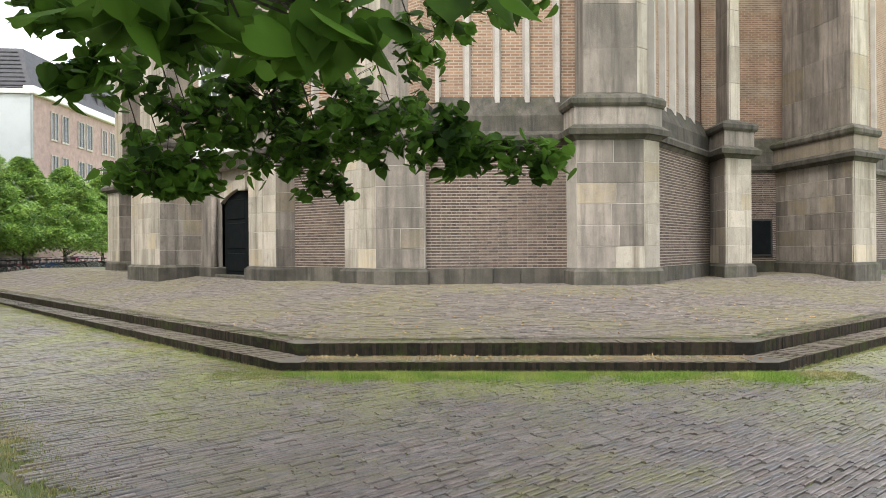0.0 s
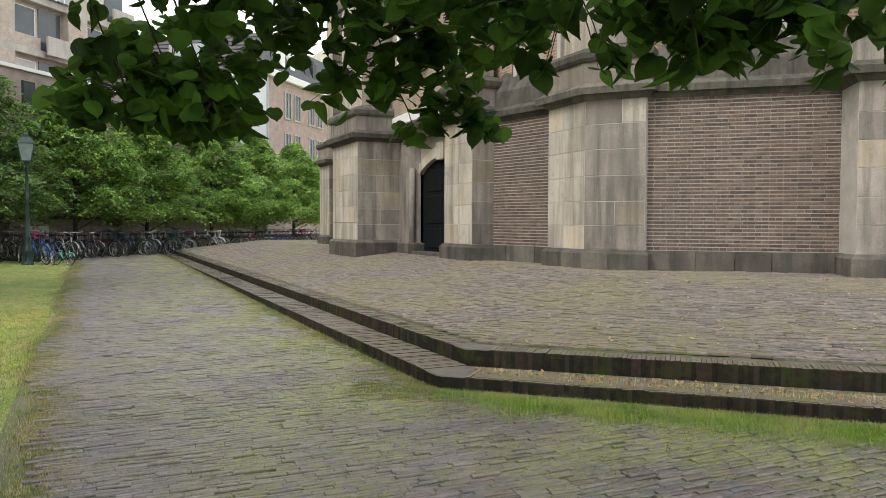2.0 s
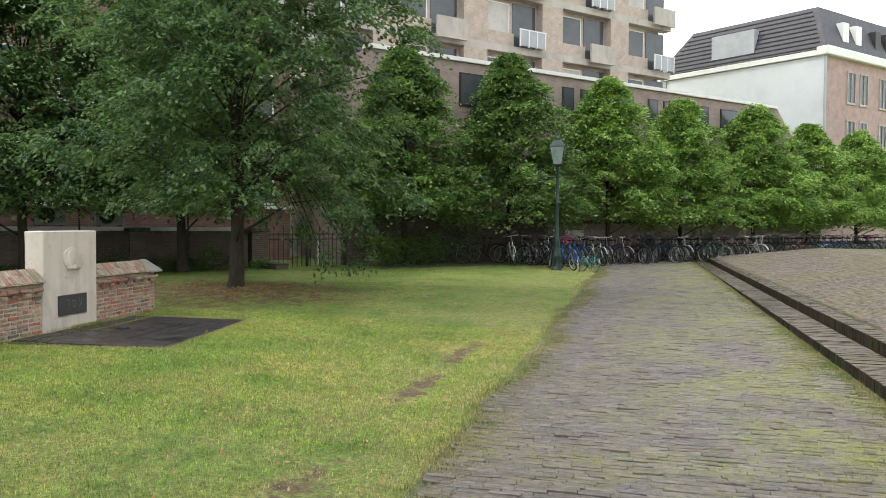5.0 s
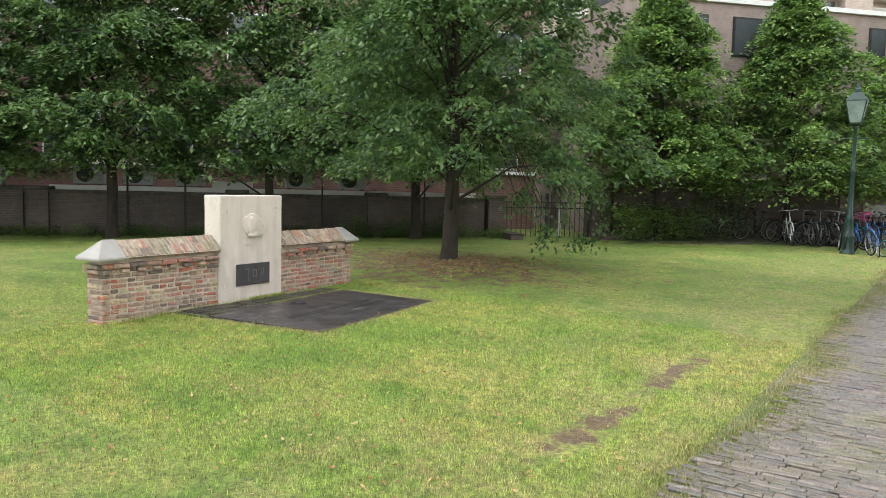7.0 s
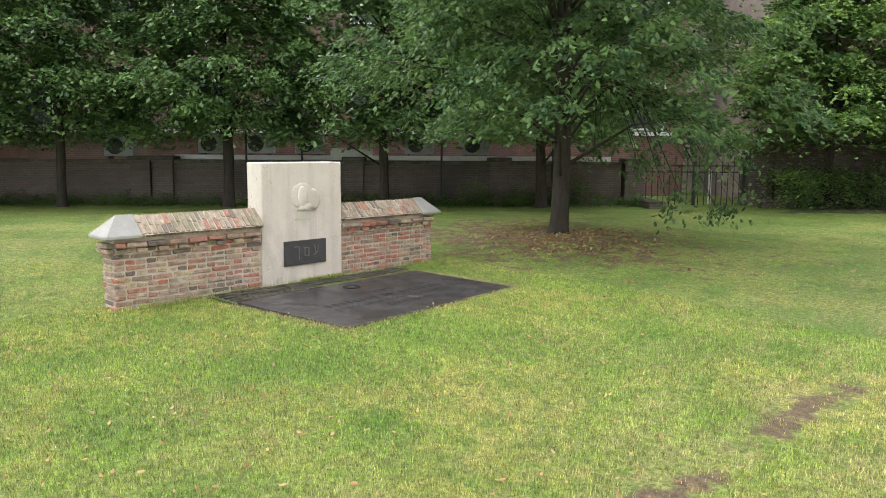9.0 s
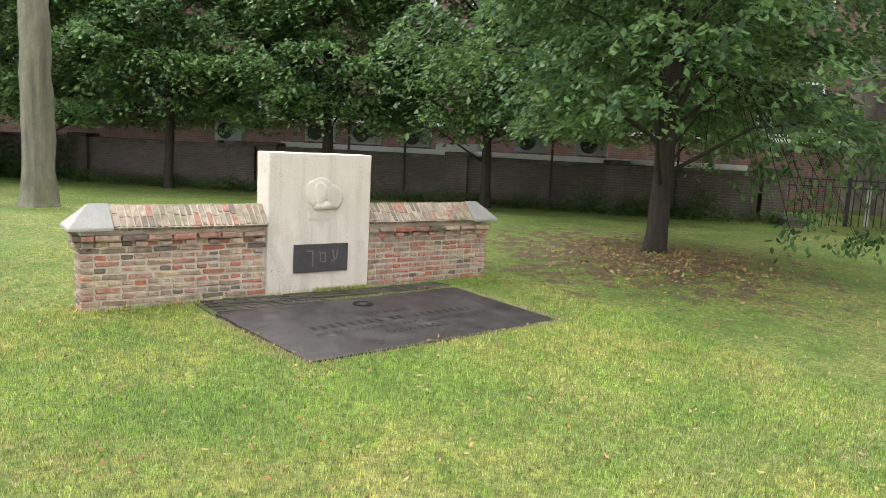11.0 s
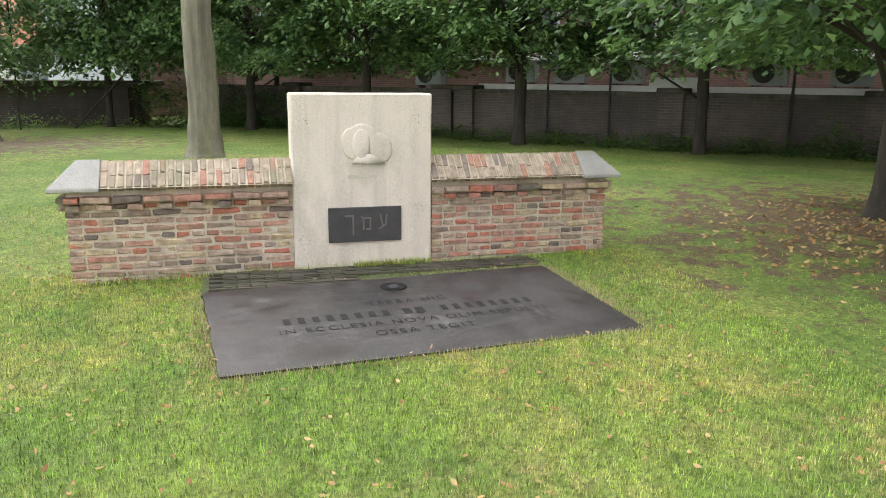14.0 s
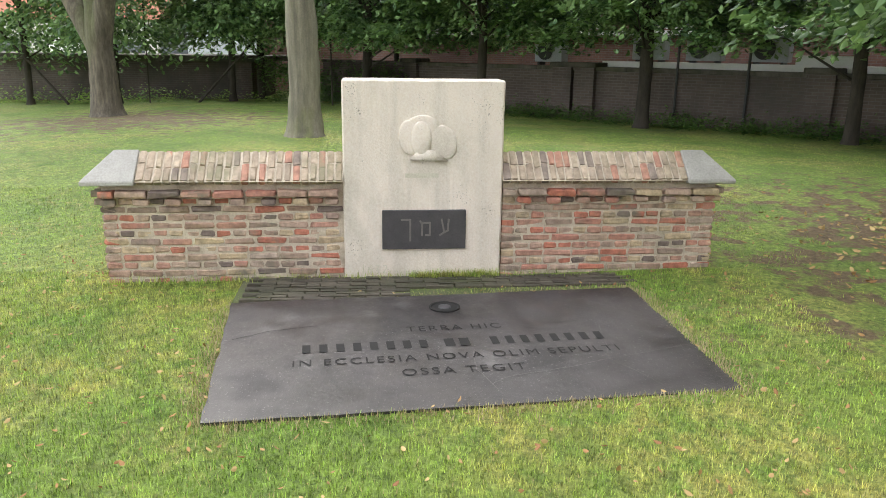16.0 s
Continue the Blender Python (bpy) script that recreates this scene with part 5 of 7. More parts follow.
# red brick annex behind the garden wall
annex = root_at("annex_building", 6, -4.5, "red brick annex with white sills and windows behind the wall", "building")
rpart("annex_wall", run_wall(-16, 17.5, -4.5, 0.4, -0.2, 10.5), M["brick_red"], annex)
rpart("annex_roof", run_box(-16.2, 17.7, -14, -4.3, 10.5, 10.75), M["concrete"], annex)
rpart("sill_band", run_box(-16, 17.5, -4.5, -4.35, 2.25, 2.38), M["white"], annex, "white sill band")
for i in range(11):
    s = -15 + i * 3.0
    window_unit(annex, s, s + 1.7, -4.45, 2.5, 4.0, 1, depth=0.0)
    window_unit(annex, s, s + 1.7, -4.45, 6.0, 7.6, 1, depth=0.0, glass=M["curtain"] if i % 3 == 0 else M["glass"])
ledge = root_at("lean_to_roof", 5, -2.2, "low flat white-edged roof behind the garden wall", "roof", kind="structure")
rpart("roof_slab", run_box(1.2, 14.0, -4.3, -0.5, 1.42, 1.5), M["concrete"], ledge)
rpart("roof_edge", run_box(1.2, 14.0, -0.5, -0.42, 1.4, 1.54), M["white"], ledge, "white roof edge")
rpart("roof_prop", run_box(1.3, 13.9, -4.2, -4.0, -0.2, 1.42), M["brick_wall"], ledge)
rpart("roof_prop", run_box(1.3, 13.9, -0.8, -0.6, -0.2, 1.42), M["brick_wall"], ledge)


def air_unit(s, o, z):
    root = root_at("air_conditioner", s, o, "pale grey outdoor air-conditioning unit with round fan", "air conditioner", "air units on the roof", z=z)
    rpart("casing", run_box(s, s + 0.85, o - 0.32, o, z + 0.08, z + 0.66, 0.015), M["zinc"], root)
    bm = bmesh.new()
    lathe(bm, [(0.24, 0), (0.24, 0.02), (0.2, 0.03)], 18)
    bmesh.ops.transform(bm, matrix=run_matrix(s + 0.33, o, z + 0.37) @ pose(0, 0, 0, -90, 0, 0), verts=bm.verts)
    rpart("fan_grille", bm, M["iron"], root, "dark fan grille")
    for q in (0.1, 0.7):
        rpart("foot", run_box(s + q, s + q + 0.06, o - 0.3, o, z, z + 0.08), M["iron"], root)


for s in (-0.9, 1.7, 3.1, 4.6, 7.9, 9.6):
    air_unit(s, -1.0 if s > 1 else -0.5, 1.5 if s > 1 else 1.4)
sk = root_at("skylight_box", 5.9, -1.2, "white boxed skylight on the low roof", "skylight", z=1.5)
rpart("skylight_body", run_box(5.7, 6.9, -1.4, -0.7, 1.5, 1.74, 0.02), M["white"], sk)

# long brick wing behind the bicycles
wing_b = root_at("brick_wing", 34, 0, "long mauve-brown brick wing with a sloped end", "building")
bm = bmesh.new()
uvw = bm.loops.layers.uv.verify()
prof = [(18.8, -0.2), (49.0, -0.2), (49.0, 3.2), (46.6, 6.0), (44.2, 8.4), (18.8, 8.2)]
fr = [bm.verts.new((s, -0.05, z)) for s, z in prof]
bk = [bm.verts.new((s, -6.0, z)) for s, z in prof]
bm.faces.new(fr)
bm.faces.new(bk[::-1])
for i in range(len(prof)):
    bm.faces.new((fr[i], fr[(i + 1) % 6], bk[(i + 1) % 6], bk[i]))
for fa in bm.faces:
    for lp in fa.loops:
        lp[uvw].uv = (lp.vert.co.x + lp.vert.co.y, lp.vert.co.z)
rpart("wing_wall", in_run(bm), M["brick_wing"], wing_b)
rpart("parapet_cap", run_box(18.7, 44.3, -0.4, 0.06, 8.2, 8.36), M["white"], wing_b, "white parapet cap")
for i in range(9):
    s = 20.2 + i * 2.75
    if i % 3 == 1:
        window_unit(wing_b, s, s + 1.6, -0.02, 6.5, 7.7, 1, M["iron"], depth=0.0)
    else:
        window_unit(wing_b, s, s + 0.55, -0.02, 6.5, 7.7, 0, M["iron"], depth=0.0)
        window_unit(wing_b, s + 1.1, s + 1.65, -0.02, 6.5, 7.7, 0, M["iron"], depth=0.0)
    window_unit(wing_b, s, s + 1.5, -0.02, 2.3, 3.6, 1, M["white"], M["curtain"] if i % 2 else M["glass"], depth=0.0)
rpart("base_band", run_box(18.8, 49, -0.1, 0.0, 1.75, 1.9), M["stone_dark"], wing_b)
for s in (26.8, 33.5, 38.0, 44.0):
    rpart("cellar_window", run_box(s, s + 1.1, -0.1, 0.0, 0.75, 1.3), M["glass"], wing_b)
rpart("notice_panel", run_box(28.6, 29.7, 0.0, 0.04, 1.0, 1.45), M["white"], wing_b, "white panel")

# apartment block
apt = root_at("apartment_block", 24, -6.5, "beige brick apartment block with concrete balcony bands", "building")
A0, A1 = 1.0, 43.0
rpart("facade", run_wall(A0, A1, -7.4, 0.5, -0.2, 26.0), M["brick_flat"], apt)
rpart("end_wall", in_run(cuboid(A1 - 0.4, A1, -20, -7.4, -0.2, 26.0)), M["brick_flat"], apt)
for k in range(6):
    z = 8.15 + 2.95 * k
    rpart("floor_band", run_box(A0, A1 + 0.6, -7.5, -6.9, z - 0.25, z + 0.12), M["concrete"], apt, "pale concrete floor band")
    for i in range(8):
        s = A0 + 0.6 + i * 5.25
        rpart("brick_panel", run_wall(s, s + 1.5, -6.9, 0.5, z + 0.12, z + 2.7), M["brick_flat"], apt)
        window_unit(apt, s + 1.75, s + 3.2, -7.35, z + 0.9, z + 2.4, 1, depth=0.0, glass=M["glass"] if (i + k) % 3 else M["curtain"])
        rpart("window_panel", run_wall(s + 1.6, s + 3.4, -7.1, 0.3, z + 0.12, z + 0.85), M["brick_flat"], apt)
        # recessed balcony
        b = rpart("balcony_back", run_box(s + 3.5, s + 5.1, -7.42, -7.36, z + 0.12, z + 2.55), M["glass"], apt)
        if (i + k) % 2:
            rpart("balcony_front", run_wall(s + 3.4, s + 5.25, -6.55, 0.14, z - 0.1, z + 0.95), M["concrete"], apt, "pale concrete balcony front", b)
        else:
            rpart("balcony_rail", run_box(s + 3.4, s + 5.25, -6.62, -6.56, z + 0.98, z + 1.04), M["white"], apt, "white balcony rail", b)
            rpart("balcony_glass", run_box(s + 3.45, s + 5.2, -6.61, -6.58, z + 0.15, z + 0.98), M["zinc"], apt, "grey balcony screen", b)
            for q in range(4):
                rpart("baluster", run_box(s + 3.42 + q * 0.58, s + 3.48 + q * 0.58, -6.63, -6.55, z + 0.1, z + 1.0), M["white"], apt, "", b)

# white-sided house with a pink front and a slate mansard
house = thing("town_house", "town house with pinkish brick front, white side and dark mansard roof", "house", (14.5, 61.5, 0))
fd, sd = Vector((7.7, 8.7, 0)).normalized(), Vector((-9.1, 6.7, 0)).normalized()


def house_m(d, n):
    return Matrix(((d.x, n.x, 0, 0), (d.y, n.y, 0, 0), (0, 0, 1, 0), (0, 0, 0, 1)))


FRM, SDM = house_m(fd, Vector((fd.y, -fd.x, 0))), house_m(sd, Vector((-sd.y, sd.x, 0)))


def hbox(m, *a, bevel=0.0):
    bm = cuboid(*a, bevel)
    uv = bm.loops.layers.uv.verify()
    for fa in bm.faces:
        for lp in fa.loops:
            lp[uv].uv = (lp.vert.co.x + lp.vert.co.y, lp.vert.co.z)
    bmesh.ops.transform(bm, matrix=m, verts=bm.verts)
    bmesh.ops.recalc_face_normals(bm, faces=bm.faces)
    return bm


part("front_wall", hbox(FRM, 0, 24, -0.4, 0, 0, 13.2), M["brick_pink"], house)
part("side_wall", hbox(SDM, 0, 13.5, -0.4, 0.0, 0, 13.2), M["white_wall"], house, "pale rendered side wall")
part("front_cornice", hbox(FRM, -0.3, 24, -0.5, 0.35, 13.2, 13.8, bevel=0.05), M["white"], house, "white eaves")
part("side_cornice", hbox(SDM, -0.3, 13.7, -0.5, 0.2, 13.25, 13.6), M["white"], house, "white eaves")
bm = bmesh.new()
c0 = [Vector((0, 0, 13.7)), fd * 24 + Vector((0, 0, 13.7)), fd * 24 + sd * 13.5 + Vector((0, 0, 13.7)), sd * 13.5 + Vector((0, 0, 13.7))]
c1 = [fd * 1.3 + sd * 1.3, fd * 24 + sd * 1.3, fd * 24 + sd * 11.0, fd * 1.3 + sd * 11.0]
lo4 = [bm.verts.new(p) for p in c0]
hi4 = [bm.verts.new(p + Vector((0, 0, 16.9))) for p in c1]
for k in range(4):
    bm.faces.new((lo4[k], lo4[(k + 1) % 4], hi4[(k + 1) % 4], hi4[k]))
bm.faces.new(hi4)
bmesh.ops.recalc_face_normals(bm, faces=bm.faces)
part("mansard_roof", bm, M["roof"], house, "dark slate mansard roof")
for j in range(9):
    z = 13.85 + j * 0.34
    q = (z - 13.7) / 3.2 * 1.3
    part("tile_course", hbox(SDM, 0.3 + q, 13.2 - q * 1.95, -q - 0.12, -q + 0.06, z, z + 0.05), M["roof"], house)
part("roof_box", hbox(SDM, 5.2, 8.6, -2.0, -0.2, 13.9, 16.0), M["zinc"], house, "grey zinc dormer")
part("chimney_pipe", hbox(SDM, 12.4, 12.8, -0.2, 0.1, 8.0, 15.0), M["zinc"], house)
part("down_pipe", hbox(FRM, -0.16, -0.04, 0.0, 0.14, 0, 13.2), M["zinc"], house)
for i, u in enumerate((2.8, 4.5, 7.2, 8.7, 11.6, 13.2, 16.4, 18)):
    part("roof_light", hbox(FRM @ pose(0, 0, 0) , u, u + 0.75, -1.05, -0.35, 14.4, 15.9), M["white"] if i < 2 else M["iron"], house, "roof window")
    for z in (10.3, 6.95, 3.5):
        w = part("window", hbox(FRM, u, u + 0.95, -0.05, 0.03, z, z + 2.05), M["glass"], house)
        for a, b, c, e in ((-0.07, 0.0, -0.1, 2.1), (0.95, 1.02, -0.1, 2.1), (-0.12, 1.07, -0.14, 0), (-0.07, 1.02, 2.05, 2.12), (0.45, 0.49, 0, 2.05)):
            part("window_frame", hbox(FRM, u + a, u + b, -0.02, 0.09, z + c, z + e), M["strip"], w)
tower = thing("distant_tower", "pale far office tower with a grid of windows", "building", (52, 160, 0))
part("tower_body", cuboid(-4, 14, 0, 14, 0, 39.5), M["concrete"], tower)
for j in range(4):
    part("window_band", cuboid(-3.8, 13.8, -0.3, 0, 28.6 + j * 2.7, 30.2 + j * 2.7), M["zinc"], tower)

# low shed and shop front far across the lawn
shed = thing("flat_shed", "low dark brick shed with a flat overhanging roof", "shed", (-26.5, 3.0, 0))


def sbox(x0, x1, y0, y1, z0, z1, bevel=0.0):
    bm = cuboid(x0, x1, y0, y1, z0, z1, bevel)
    uv = bm.loops.layers.uv.verify()
    for fa in bm.faces:
        for lp in fa.loops:
            lp[uv].uv = (lp.vert.co.x + lp.vert.co.y, lp.vert.co.z)
    bmesh.ops.translate(bm, verts=bm.verts, vec=(26.5, -3.0, 0))
    return bm


part("shed_wall", sbox(-29, -25.2, -9, 9.4, -0.1, 1.28), M["brick_wall"], shed)
part("shed_roof", sbox(-29.4, -24.7, -9.4, 9.9, 1.28, 1.48, 0.02), M["stone_dark"], shed, "dark felt roof edge")
shop = thing("shop_front", "far shop front with orange fascia and white sign boards", "shop", (-40, 3, 0))


def hop(x0, x1, y0, y1, z0, z1):
    bm = cuboid(x0, x1, y0, y1, z0, z1)
    bmesh.ops.translate(bm, verts=bm.verts, vec=(40, -3, 0))
    return bm


M["orange"] = surface("orange_fascia", (0.56, 0.23, 0.17), (0.5, 0.2, 0.15), 1.0, 0.7, 0.1, 30)
part("shop_wall", hop(-44, -40, -14, 14, 0, 3.0), M["curtain"], shop)
part("orange_fascia", hop(-44, -39.8, -14, 14, 3.0, 6.5), M["orange"], shop, "orange-red fascia")
for i in range(9):
    y = -13 + i * 2.9
    part("shop_window", hop(-40.02, -39.96, y, y + 2.1, 0.5, 1.9 + 0.7 * (i % 2)), M["glass"] if i % 3 else M["white"], shop)
for y, w, c in ((1.2, 1.7, "iron"), (4.6, 0.7, "orange"), (-4.0, 1.5, "zinc")):
    part("sign_bar", hop(-39.97, -39.9, y, y + w, 2.15, 2.6), M[c], shop, "dark sign bar")
bb = thing("red_brick_house", "red brick house with windows behind the hedge", "house", (-36, 13, 0))
bm = bmesh.new()
uv_wall(bm, (-34.0, 19.0), (-31.0, 8.5), 0.4, -0.1, 2.9)
bmesh.ops.translate(bm, verts=bm.verts, vec=-bb.location)
part("house_wall", bm, M["brick_red"], bb)
bm = bmesh.new()
uv_wall(bm, (-40.0, 24.0), (-40.0, 3.0), 0.4, -0.1, 9.0)
bmesh.ops.translate(bm, verts=bm.verts, vec=-bb.location)
hw = part("upper_wall", bm, M["zinc"], bb, "grey-blue panel wall")
for i in range(5):
    part("window", hop(-39.98, -39.9, 6 + i * 3.2, 8 + i * 3.2, 3.4, 5.2), M["glass"] if i % 2 else M["white"], shop)

# lantern post
lamp = thing("street_lamp", "dark green cast-iron lantern post with glazed head", "street lamp", (-0.15, 31.65, 0.06))
M["lamp_green"] = surface("dark_green_cast_iron", (0.012, 0.035, 0.03), (0.02, 0.05, 0.042), 6, 0.45, 0.2, 60)
bm = bmesh.new()
lathe(bm, [(0.2, 0), (0.2, 0.12), (0.16, 0.16), (0.15, 0.5), (0.17, 0.55), (0.13, 0.62), (0.1, 1.0), (0.115, 1.04), (0.075, 1.12), (0.055, 2.3), (0.08, 2.34), (0.05, 2.4), (0.042, 3.5), (0.075, 3.54), (0.04, 3.62)], 14)
part("post", bm, M["lamp_green"], lamp, "", True)
bm = bmesh.new()
tube(bm, [(-0.35, 0, 3.25), (0.35, 0, 3.25)], 0.02, 6)
part("ladder_bar", bm, M["lamp_green"], lamp)
bm = bmesh.new()
prism(bm, [(-0.14, -0.14), (0.14, -0.14), (0.14, 0.14), (-0.14, 0.14)], 3.68, 4.25, [(-0.25, -0.25), (0.25, -0.25), (0.25, 0.25), (-0.25, 0.25)])
M["lantern_glass"] = surface("milky_lantern_glass", (0.2, 0.27, 0.25), (0.3, 0.36, 0.34), 3, 0.15, 0.0, 30)
head = part("lantern", bm, M["lantern_glass"], lamp, "pale glass lantern head")
for sx, sy in ((-1, -1), (1, -1), (1, 1), (-1, 1)):
    bm = bmesh.new()
    tube(bm, [(0.14 * sx, 0.14 * sy, 3.66), (0.255 * sx, 0.255 * sy, 4.27)], 0.014, 5)
    part("lantern_rib", bm, M["lamp_green"], head)
bm = bmesh.new()
lathe(bm, [(0.37, 4.25), (0.36, 4.29), (0.2, 4.46), (0.12, 4.5), (0.12, 4.58), (0.05, 4.63), (0.03, 4.75)], 4)
bmesh.ops.rotate(bm, verts=bm.verts, cent=(0, 0, 0), matrix=Matrix.Rotation(math.pi / 4, 3, "Z"))
part("lantern_roof", bm, M["lamp_green"], head)
bm = bmesh.new()
lathe(bm, [(0.05, 3.58), (0.17, 3.64), (0.19, 3.69)], 4)
bmesh.ops.rotate(bm, verts=bm.verts, cent=(0, 0, 0), matrix=Matrix.Rotation(math.pi / 4, 3, "Z"))
part("lantern_seat", bm, M["lamp_green"], head)


# ---- bicycles ----
M["tyre"] = plain("black_tyre_rubber", (0.018, 0.018, 0.018), 0.8)
M["chrome"] = plain("dull_chrome", (0.5, 0.5, 0.5), 0.3, 0.9)
M["saddle"] = plain("black_saddle", (0.02, 0.018, 0.018), 0.6)


def bicycle(paint, label, scale=1.0, basket=False, bars="iron"):
    root = thing("bicycle", label, "bicycle", (0, 0, -50), "bicycles along the wall")
    R = 0.34

    def p(name, bm, material, parent=None, lab="", smooth=False):
        bmesh.ops.scale(bm, verts=bm.verts, vec=(scale, scale, scale))
        return part(name, bm, material, parent or root, lab, smooth)

    for cx in (-0.54, 0.54):
        bm = bmesh.new()
        tube(bm, [(cx + R * math.cos(a), 0, R + 0.0 + R * math.sin(a)) for a in [2 * math.pi * i / 20 for i in range(21)]], 0.021, 5, False)
        w = p("wheel", bm, M["tyre"], None, "black tyre")
        bm = bmesh.new()
        tube(bm, [(cx + 0.312 * math.cos(a), 0, R + 0.312 * math.sin(a)) for a in [2 * math.pi * i / 20 for i in range(21)]], 0.016, 4, False)
        p("rim", bm, M["chrome"], w, "dull metal rim")
        bm = bmesh.new()
        for i in range(14):
            a = 2 * math.pi * i / 14
            tube(bm, [(cx, 0.02 * (-1) ** i, R), (cx + 0.31 * math.cos(a), 0, R + 0.31 * math.sin(a))], 0.0022, 3, False)
        tube(bm, [(cx, -0.05, R), (cx, 0.05, R)], 0.025, 6)
        p("spoke_web", bm, M["chrome"], w)
        bm = bmesh.new()
        tube(bm, [(cx + 0.375 * math.cos(a), 0, R + 0.375 * math.sin(a)) for a in [math.pi * (0.1 + 0.75 * i / 8) for i in range(9)]], 0.022, 4)
        p("mudguard", bm, paint)
    bm = bmesh.new()
    bb_, seat, headp, rear, fork = (-0.08, 0, 0.3), (-0.24, 0, 0.82), (0.36, 0, 0.86), (-0.54, 0, R), (0.54, 0, R)
    for a, b, r_ in ((bb_, seat, 0.018), (bb_, (0.37, 0, 0.66), 0.02), ((-0.2, 0, 0.6), (0.36, 0, 0.78), 0.017), (rear, bb_, 0.012), (rear, seat, 0.011), (headp, (0.4, 0, 0.62), 0.02), ((0.4, 0, 0.62), fork, 0.015)):
        tube(bm, [a, b], r_, 5)
    p("frame", bm, paint)
    bm = bmesh.new()
    tube(bm, [headp, (0.33, 0, 1.06)], 0.013, 5)
    tube(bm, [(0.14, -0.29, 1.05), (0.26, -0.25, 1.09), (0.34, -0.1, 1.07), (0.34, 0.1, 1.07), (0.26, 0.25, 1.09), (0.14, 0.29, 1.05)], 0.012, 5)
    p("handlebar", bm, M[bars])
    bm = bmesh.new()
    r_ = bmesh.ops.create_uvsphere(bm, u_segments=10, v_segments=6, radius=1)
    for v_ in r_["verts"]:
        wd = 0.1 if v_.co.x < 0 else 0.05
        v_.co = Vector((-0.28 + v_.co.x * 0.14, v_.co.y * wd, 0.95 + v_.co.z * 0.035))
    tube(bm, [(-0.24, 0, 0.8), (-0.27, 0, 0.94)], 0.012, 5)
    p("saddle", bm, M["saddle"], None, "black saddle", True)
    bm = bmesh.new()
    for y in (-0.06, 0, 0.06):
        tube(bm, [(-0.26, y, 0.74), (-0.8, y, 0.74)], 0.006, 4)
    for y in (-0.06, 0.06):
        tube(bm, [(-0.75, y, 0.74), (-0.54, y, R)], 0.006, 4)
    p("carrier", bm, M["iron"])
    for y, z in ((-0.1, 0.17), (0.1, -0.17)):
        bm = bmesh.new()
        tube(bm, [(-0.08, y * 0.6, 0.3), (-0.08 + z * 0.4, y, 0.3 + z * 0.8), (-0.08 + z * 0.4, y * 1.8, 0.3 + z * 0.8)], 0.011, 4)
        p("crank", bm, M["iron"])
    bm = bmesh.new()
    lathe(bm, [(0.09, -0.005), (0.09, 0.005)], 12)
    bmesh.ops.transform(bm, matrix=pose(-0.08, -0.05, 0.3, 90, 0, 0), verts=bm.verts)
    p("chainring", bm, M["iron"])
    if basket:
        bm = bmesh.new()
        prism(bm, [(0.4, -0.16), (0.66, -0.16), (0.66, 0.16), (0.4, 0.16)], 0.82, 1.08, [(0.36, -0.2), (0.7, -0.2), (0.7, 0.2), (0.36, 0.2)])
        p("basket", bm, basket)
    return root


COL = {k: plain("bike_" + k, c, 0.35) for k, c in dict(black=(0.02, 0.02, 0.022), grey=(0.28, 0.29, 0.3), blue=(0.03, 0.12, 0.36), red=(0.35, 0.04, 0.05), white=(0.65, 0.66, 0.66), green=(0.05, 0.14, 0.08), pink=(0.55, 0.09, 0.25), crate=(0.1, 0.1, 0.1), wicker=(0.3, 0.2, 0.1)).items()}
kinds = [bicycle(COL["black"], "black city bicycle with dark handlebar"), bicycle(COL["grey"], "silver-grey city bicycle with dark saddle", bars="chrome"), bicycle(COL["black"], "black bicycle with a front basket", 1.02, COL["wicker"]), bicycle(COL["blue"], "blue city bicycle with chrome bars"), bicycle(COL["red"], "dark red city bicycle with carrier"), bicycle(COL["white"], "white city bicycle with pale mudguards", bars="chrome"), bicycle(COL["green"], "dark green bicycle with black saddle"), bicycle(COL["pink"], "black bicycle with a pink front crate", 1.0, COL["pink"])]
rng = random.Random(77)
wall_turn = math.degrees(math.atan2(WALL_N[1], WALL_N[0]))


def stand(kind, x, y, turn, lean):
    return copy_thing(kind, Matrix.Translation((x, y, ground_z(x, y) + 0.012)) @ pose(0, 0, 0, lean, 0, turn))


for i in range(80):
    s = 23.6 + i * 0.365 + rng.uniform(-0.1, 0.1)
    x, y = wall_pt(s, 2.5 + rng.uniform(-0.25, 0.25) + 0.3 * (i % 2))
    k = rng.choices(kinds, (9, 3, 0.8, 1.3, 1.5, 2.4, 1, 0.4))[0]
    stand(k, x, y, wall_turn + (180 if i % 2 else 0) + rng.uniform(-24, 24), rng.uniform(-11, 11))
for i in range(46):
    s = 24.4 + i * 0.55 + rng.uniform(-0.15, 0.15)
    x, y = wall_pt(s, 3.7 + rng.uniform(-0.2, 0.25))
    k = rng.choices(kinds, (14, 3, 0.6, 0.6, 1, 2, 1, 0.0))[0]
    stand(k, x, y, wall_turn + rng.uniform(-30, 30), rng.uniform(-11, 11))
small = bicycle(COL["blue"], "small blue child's bicycle leaning by the lamp post", 0.72)
mint = bicycle(plain("bike_mint", (0.12, 0.5, 0.42), 0.35), "small mint-green child's bicycle beside the lamp", 0.62)
stand(kinds[5], -2.0, 33.6, -70, 6)
stand(kinds[0], -1.4, 34.1, -62, -5)
stand(kinds[6], -4.6, 34.4, 30, 8)
stand(kinds[0], -3.4, 35.2, -130, -4)
stand(kinds[3], 0.15, 32.1, -60, 5)
